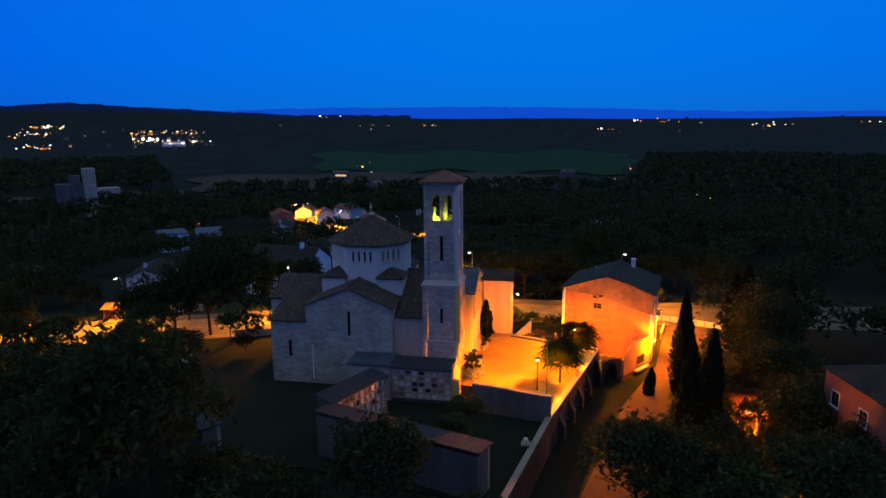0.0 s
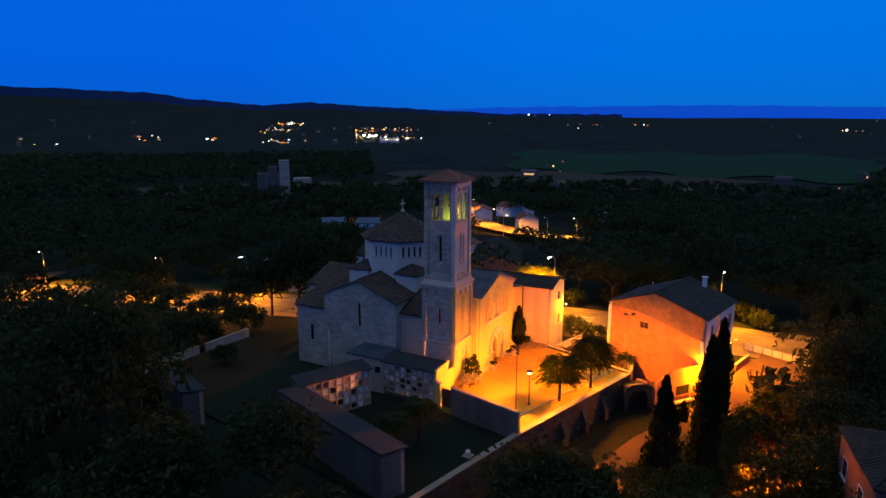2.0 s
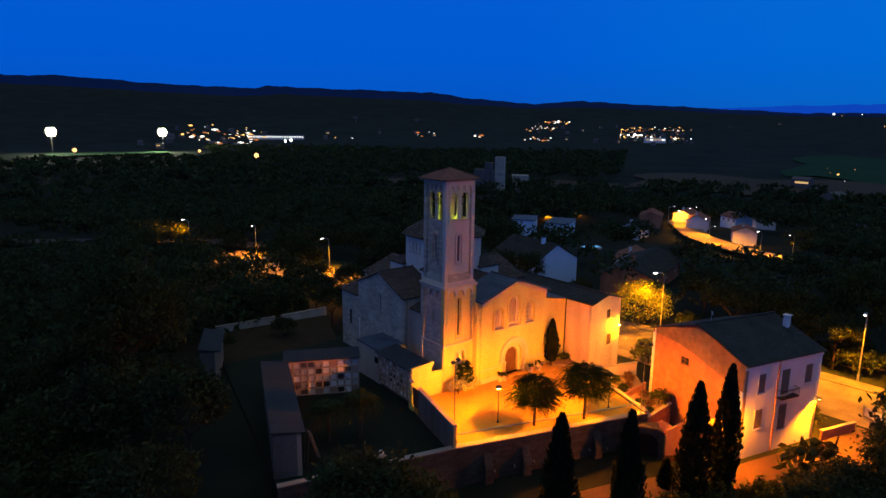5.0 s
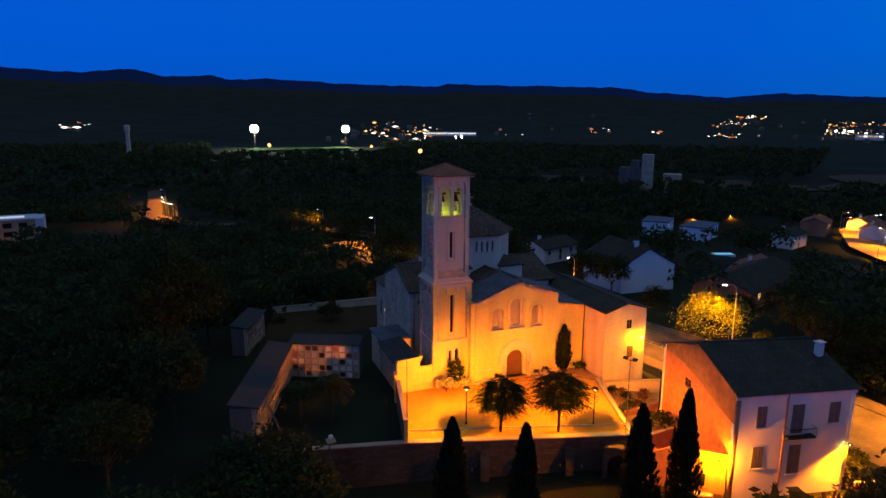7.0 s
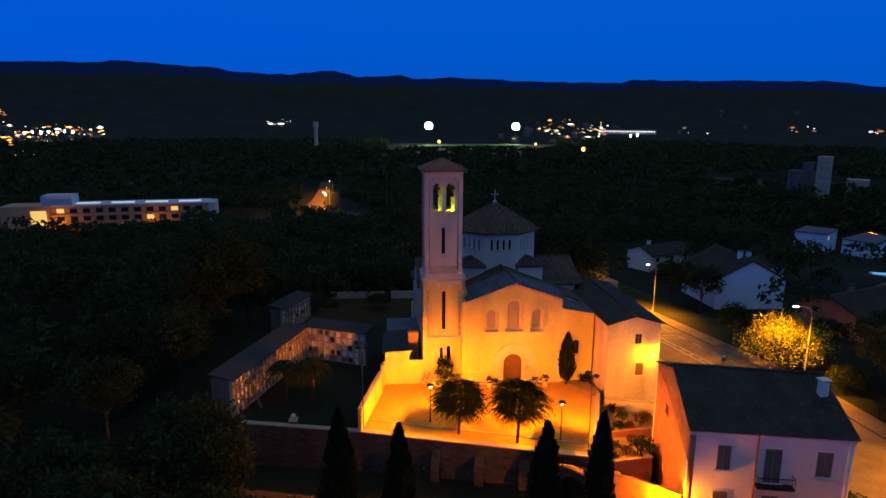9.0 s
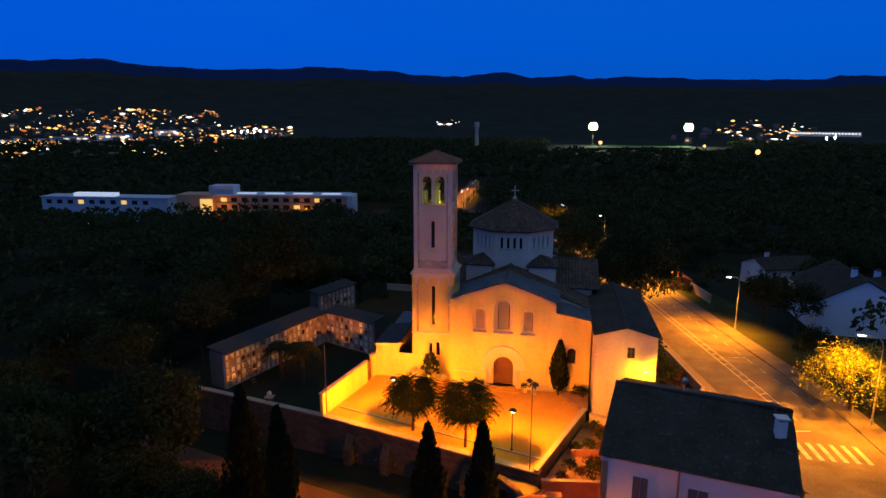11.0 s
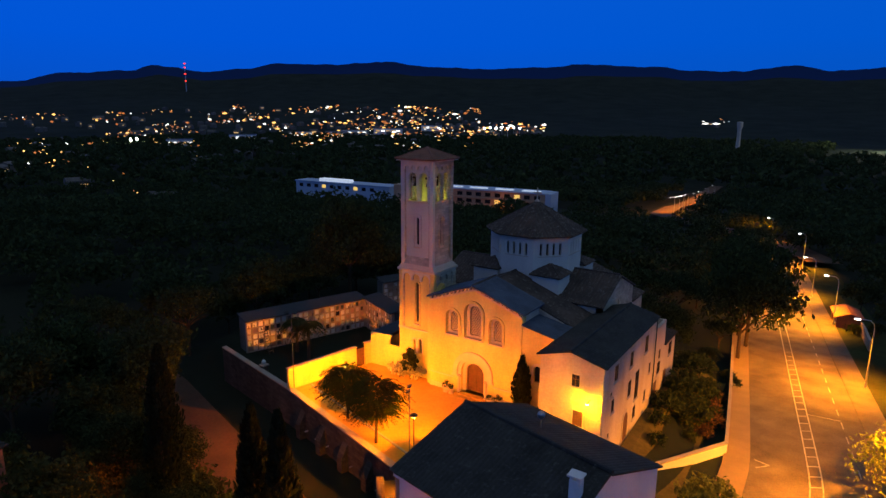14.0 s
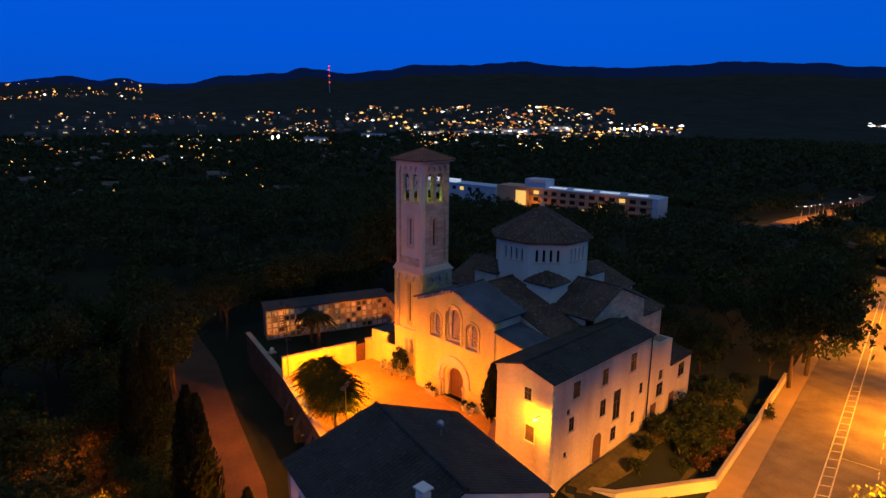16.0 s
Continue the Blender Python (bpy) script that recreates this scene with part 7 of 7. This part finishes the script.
# panel fence at the forecourt
fe = thing("panel_fence", (42, -35, -3.5), "low white panel fence beside the street", "fence")
mf = along((38.6, -42), (43.4, -31))
for i in range(8):
    part("fence_panel", boxes((i * 1.5 + 0.1, 0, -3.45, i * 1.5 + 1.4, 0.08, -2.4), m=mf), M["house_white"], fe)
for i in range(9):
    part("fence_post", boxes((i * 1.5 - 0.07, -0.03, -3.6, i * 1.5 + 0.07, 0.11, -2.25), m=mf), M["kerb"], fe)
wall("forecourt_wall", (32.0, -30.5), (37.5, -32), -5, -2.4, 0.25, M["house_side"], "low rendered wall beside the house corner", M["kerb"])
wall("garden_wall", (20.2, -6.6), (27.0, -8.6), -4, 0.15, 0.25, M["plaster"], "plastered garden wall below the wing", M["kerb"])
g = thing("iron_gate", (28.2, -7.2, -3), "dark iron gate beside the wing", "gate")
mg = along((26.9, -6.2), (29.6, -7.6))
for i in range(14):
    part("gate_bar", boxes((i * 0.2, 0, -2.6, i * 0.2 + 0.04, 0.04, -0.6), m=mg), M["iron"], g)
part("gate_rail", boxes((0, -0.01, -0.75, 2.65, 0.05, -0.68), m=mg), M["iron"], g)
part("gate_rail", boxes((0, -0.01, -2.5, 2.65, 0.05, -2.43), m=mg), M["iron"], g)

# ---- residence among the woods ----
res = thing("residence_block", (-125, 243, -24), "long three-storey residence with lit windows and skylights", "apartment building")
mr = along((-157, 231), (-86, 240))
OC = material("ochre_cladding", (0.42, 0.3, 0.19), (0.3, 0.2, 0.13), rough=0.8)
BW = material("blue_grey_cladding", (0.4, 0.5, 0.62), (0.3, 0.38, 0.5), rough=0.6)
part("wall", boxes((0, 0, -30, 69, 13, -10.5), m=mr), OC, res)
part("end_wall", boxes((69.01, -0.3, -30, 72, 13.3, -10.2), m=mr), BW, res, "pale blue end wall")
part("roof", boxes((-0.6, -0.8, -10.5, 69, 13.6, -9.9), m=mr), BW, res, "flat roof with deep eaves")
part("penthouse", boxes((-4, 1, -9.9, 9, 11, -5.6), m=mr), BW, res, "blue-grey plant room on the roof")
part("stair_tower", boxes((-20, -2.5, -30, -0.05, 11, -9.9), m=mr), OC, res, "ochre stair tower")
part("lit_glazing", boxes((-7.5, -2.62, -20, -1.0, -2.5, -12.0), m=mr), M["lit_pane"], res, "tall glowing stair window")
for i in range(4):
    part("skylight", boxes((10 + i * 15, 3, -9.88, 20 + i * 15, 5.6, -9.4), m=mr), M["lit_skylight"], res, "glowing roof light")
k = 0
for row in range(3):
    for i in range(12):
        k += 1
        lit = (i * 7 + row * 5) % 9 == 0
        part("window", boxes((2.5 + 5.5 * i, -0.12, -13.6 - 3.7 * row, 5.6 + 5.5 * i, 0.02, -11.6 - 3.7 * row), m=mr), M["lit_pane"] if lit else M["glass_dark"], res)
    part("balcony_band", boxes((0, -1.0, -14.8 - 3.7 * row, 69, 0.0, -14.2 - 3.7 * row), m=mr), OC, res)
lamp("residence_light", tuple(mr @ Vector((4, -6, -18))), 2000, AMBER, 0.3)
lamp("residence_light", tuple(mr @ Vector((46, -6, -18))), 1000, AMBER, 0.3)
ml = along((-266, 236), (-190, 242))
rw = thing("residence_wing", (-228, 239, -24), "lower wing of the residence with a glowing roof light", "apartment building")
part("wall", boxes((0, 0, -30, 74, 12, -14.5), m=ml), BW, rw)
part("roof", boxes((-0.6, -0.6, -14.5, 74.6, 12.6, -14), m=ml), BW, rw)
part("skylight", boxes((18, 2, -14, 42, 7, -12.2), m=ml), M["lit_skylight"], rw, "glowing roof light")
for i in range(10):
    part("window", boxes((3 + 6.3 * i, -0.12, -18, 6 + 6.3 * i, 0.02, -15.8), m=ml), M["lit_pane"] if i in (3, 7) else M["glass_dark"], rw)

# ---- ruined keep in the woods ----
keep = thing("old_keep", (213, 219, -12), "grey stone keep with a broken tower and white gable", "castle")
part("tower", boxes((-2.9, -2.9, -20, 2.9, 2.9, 19.0), m=pose(212, 218, -6, 0, 0, 42), bevel=0.2), M["stone"], keep)
part("hall", boxes((2.7, -4, -20, 15, 4, 11.5), m=pose(212, 218, -6, 0, 0, 130)), M["dark_cement"], keep)
part("hall_top", boxes((4, -3, 11.5, 9, 3, 15.5), m=pose(212, 218, -6, 0, 0, 130)), M["dark_cement"], keep)
part("white_gable", boxes((-5, -4, -12, 5, 4, 6.5), m=pose(239, 228, -6, 0, 0, -40)), M["stone"], keep)

# ---- floodlit sports ground ----
def flood_mast(x, y, top, n=4):
    t = thing("stadium_mast", (x, y, ground(x, y)), "tall mast with a blazing bank of floodlights", "light mast", "stadium masts")
    part("mast", tube(bmesh.new(), [(x, y, ground(x, y)), (x, y, top - 6)], 0.15, 6), M["mast_paint"], t)
    for i in range(n):
        for j in range(4):
            # lamp bodies are oversized: the glare round them is put into the shape
            part("floodlight", lathe(bmesh.new(), [(0.5, -1.7), (1.4, -1.1), (1.8, 0), (1.4, 1.1), (0.5, 1.7)], (x + (i - n / 2 + 0.5) * (4.6 if j in (1, 2) else 3.2), y, top - 5 + j * 3.6), 8), M["flood"], t, "glowing floodlight, oversized to take in its glare")


flood_mast(268, 1198, 9.5)
flood_mast(93, 1221, 9.8)
drape("sports_ground", [[(80 + 12 * i, 1130 + 14 * j) for j in range(6)] for i in range(17)], 3.0, M["field_green"], "floodlit sports pitch in the valley", "sports field")
lamp("stadium_light", (268, 1192, 6), 500000, (1.0, 0.95, 0.7), 1.0)
lamp("stadium_light", (93, 1214, 6), 500000, (1.0, 0.95, 0.7), 1.0)

# ---- far towns: houses and lamps ----
def octa(P, F, c, r, wide=1.0):
    i = len(P)
    P += [(c[0] + r * wide, c[1], c[2]), (c[0] - r * wide, c[1], c[2]), (c[0], c[1] + r, c[2]), (c[0], c[1] - r, c[2]), (c[0], c[1], c[2] + r * 0.8), (c[0], c[1], c[2] - r * 0.8)]
    F += [(i + a, i + b, i + c_) for a, b, c_ in ((0, 2, 4), (2, 1, 4), (1, 3, 4), (3, 0, 4), (2, 0, 5), (1, 2, 5), (3, 1, 5), (0, 3, 5))]


SECTORS = [  # from, to degrees; near, far metres; lamps, houses, share of amber
    (114, 120, 1350, 1800, 50, 20, 0.4), (120, 133, 1300, 2500, 260, 60, 0.6), (133, 150, 1150, 2500, 230, 60, 0.7), (150, 171, 1000, 2300, 130, 60, 0.8), (161, 172, 2900, 3900, 110, 12, 0.95),
    (29, 45, 1700, 2900, 60, 20, 0.3), (30, 36, 1900, 2700, 70, 14, 0.45), (45, 66, 1500, 3000, 16, 8, 0.2), (66, 79, 1350, 2200, 60, 20, 0.4), (98.4, 100.4, 1900, 2100, 8, 3, 0.2),
    (-27, 0, 2400, 4000, 46, 10, 0.45), (0, 29, 2800, 4200, 14, 4, 0.3), (-24, 24, 330, 900, 9, 6, 0.6), (150, 178, 330, 800, 14, 10, 0.9), (138, 172, 650, 1150, 100, 50, 0.8), (120, 138, 850, 1400, 90, 30, 0.6)]
rng_f = random.Random(77)
lights = {"far_white": ([], []), "far_amber": ([], []), "far_dim": ([], [])}
HP, HF, WP, WF = [], [], [], []
for a0, a1, r0, r1, n_l, n_h, amber in SECTORS:
    spots = [(rng_f.uniform(a0, a1), rng_f.uniform(r0, r1)) for _ in range(max(3, n_l // 8))]
    for _ in range(n_l):
        ca, cr = rng_f.choice(spots)
        x, y = polar(min(max(rng_f.gauss(ca, 0.8), a0), a1), min(max(rng_f.gauss(cr, 70), r0), r1))
        r = math.hypot(x, y)
        P, F = lights["far_dim" if rng_f.random() < 0.45 else "far_amber" if rng_f.random() < amber else "far_white"]
        big = rng_f.choice((0.45, 0.5, 0.6, 0.7, 0.9, 1.1, 1.8))
        octa(P, F, (x, y, ground(x, y) + rng_f.uniform(9, 15)), r * 0.00105 * big + 0.15, rng_f.uniform(1.2, 3.4))
    for _ in range(n_h):
        x, y = polar(rng_f.uniform(a0, a1), rng_f.uniform(r0, r1))
        w, d, h, t = rng_f.uniform(4, 10), rng_f.uniform(3.5, 6), rng_f.uniform(7, 11), rng_f.uniform(0, 3.1)
        z, i = ground(x, y), len(HP)
        c, s = math.cos(t), math.sin(t)
        for u, v, q in ((-w, -d, -4), (w, -d, -4), (w, d, -4), (-w, d, -4), (-w, -d, h), (w, -d, h), (w, d, h), (-w, d, h), (-w, 0, h + 2.5), (w, 0, h + 2.5)):
            HP.append((x + c * u - s * v, y + s * u + c * v, z + q))
        if rng_f.random() < 0.4:
            k, g = len(WP), 0.25
            lo, hi = rng_f.uniform(-0.9, 0.1), rng_f.uniform(0.2, 0.9)
            for v in (-d - g, d + g):
                for u, q in ((lo * w, h - 4.6), (hi * w, h - 4.6), (hi * w, h - 2.4), (lo * w, h - 2.4)):
                    WP.append((x + c * u - s * v, y + s * u + c * v, z + q))
            WF += [(k, k + 1, k + 2, k + 3), (k + 4, k + 5, k + 6, k + 7)]
        HF += [tuple(i + k for k in f) for f in ((0, 1, 5, 4), (2, 3, 7, 6), (1, 2, 6, 9, 5), (3, 0, 4, 8, 7), (4, 5, 9, 8), (6, 7, 8, 9))]
me = bpy.data.meshes.new("distant_windows")
me.from_pydata(WP, [], WF)
me.materials.append(M["far_pane"])
tagged(new("distant_windows", me), "lit window rows of the far towns", "windows", kind="stuff")
me = bpy.data.meshes.new("distant_houses")
me.from_pydata(HP, [], HF)
me.materials.append(M["far_wall"])
tagged(new("distant_houses", me), "pale houses of the far towns", "houses", kind="stuff")
for key, (P, F) in lights.items():
    me = bpy.data.meshes.new("distant_lamps")
    me.from_pydata(P, [], F)
    me.materials.append(M[key])
    tagged(new("distant_lamps", me), "far town lamps glowing " + {"far_white": "white", "far_amber": "amber", "far_dim": "dull orange"}[key], "lamps", kind="stuff")
# blazing yard lamps, a lit warehouse and a red-lit transmission mast
for a, r, n in ((117.6, 1450, 7), (34.5, 2000, 3), (66.5, 1300, 2), (151, 1000, 2)):
    for i in range(n):
        x, y = polar(a - 0.55 * (i - n / 2), r + 30 * (i % 2))
        z = ground(x, y)
        t = thing("yard_lamp", (x, y, z), "tall yard lamp blazing white in the far town", "light mast", "yard lamps")
        part("mast", tube(bmesh.new(), [(x, y, z), (x, y, z + 16)], 0.4, 5), M["steel"], t)
        k = r / 2000
        part("lamp_head", lathe(bmesh.new(), [(0.4, 15), (2.6 * k, 16.2), (3.0 * k, 17.4), (2.4 * k, 18.8), (0.4, 20)], (x, y, z), 8), M["bulb_white"], t)
for x, y, top, r in ((227, 637, -6, 2.6), (200, 755, -5.4, 1.8), (88, 937, -10, 2.8)):
    z = ground(x, y)
    t = thing("yard_lamp", (x, y, z), "tall yard lamp glowing orange-white above the trees", "light mast", "yard lamps")
    part("mast", tube(bmesh.new(), [(x, y, z), (x, y, top - r)], 0.2, 5), M["mast_paint"], t)
    part("lamp_head", lathe(bmesh.new(), [(0.3 * r, -r), (0.9 * r, -0.5 * r), (r, 0), (0.9 * r, 0.5 * r), (0.3 * r, r)], (x, y, top), 10), M["halo"], t)
x, y = polar(67.6, 1750)
z = ground(x, y)
mw = pose(x, y, z, 0, 0, 67.6 + 90)
wh = thing("warehouse", (x, y, z), "long lit warehouse in the valley", "warehouse")
part("wall", boxes((-75, -15, 0, 75, 15, 11), m=mw), HW, wh)
part("roof", boxes((-77, -17, 11, 77, 17, 12), m=mw), M["sheet_roof"], wh)
for i in range(22):
    part("wall_light", boxes((-72 + 6.8 * i, 15.1, 6, -69 + 6.8 * i, 15.6, 8.6), m=mw), M["far_white"], wh)
for a, r, w in ((133.5, 1330, 22), (131.8, 1420, 30), (136.5, 1290, 16), (142.0, 1180, 24), (128.6, 1500, 34), (147.5, 1060, 20), (33.0, 1900, 30), (124.5, 1620, 26)):
    x, y = polar(a, r)
    z = ground(x, y)
    m = pose(x, y, z, 0, 0, a + 90 + 12 * math.sin(r))
    hall = thing("town_hall_block", (x, y, z), "pale flat-roofed town building with an amber-lit front", "building", "town buildings")
    part("wall", boxes((-w, -9, -4, w, 9, 14), m=m), HW, hall)
    part("roof", boxes((-w - 0.6, -9.6, 14, w + 0.6, 9.6, 14.8), m=m), M["sheet_roof"], hall)
    for i in range(5):
        part("lit_window", boxes((-w * 0.9 + i * w * 0.37, 9.02, 7, -w * 0.9 + i * w * 0.37 + w * 0.26, 9.3, 10.4), m=m), M["far_pane"] if i % 3 else M["far_white"], hall)
x, y = polar(145.6, 3300)
z = ground(x, y)
tm = thing("transmission_mast", (x, y, z), "lattice transmission mast with red warning lamps", "mast")
part("lattice", tube(bmesh.new(), [(x, y, z), (x, y, z + 130)], 2.4, 5, 1.2), M["steel"], tm)
for h in (50, 82, 112, 130):
    part("warning_lamp", lathe(bmesh.new(), [(1, -4), (5, -2), (5, 2), (1, 4)], (x, y, z + h), 6), M["far_red"], tm)
x, y = polar(96.7, 1000)
z = ground(x, y)
wt = thing("water_tower", (x, y, z), "slim pale concrete water tower above the woods", "tower")
part("shaft", lathe(bmesh.new(), [(3.4, 0), (2.7, 38), (3.3, 42), (4.2, 45), (4.2, 51), (1, 52)], (x, y, z), 12), M["trim"], wt)
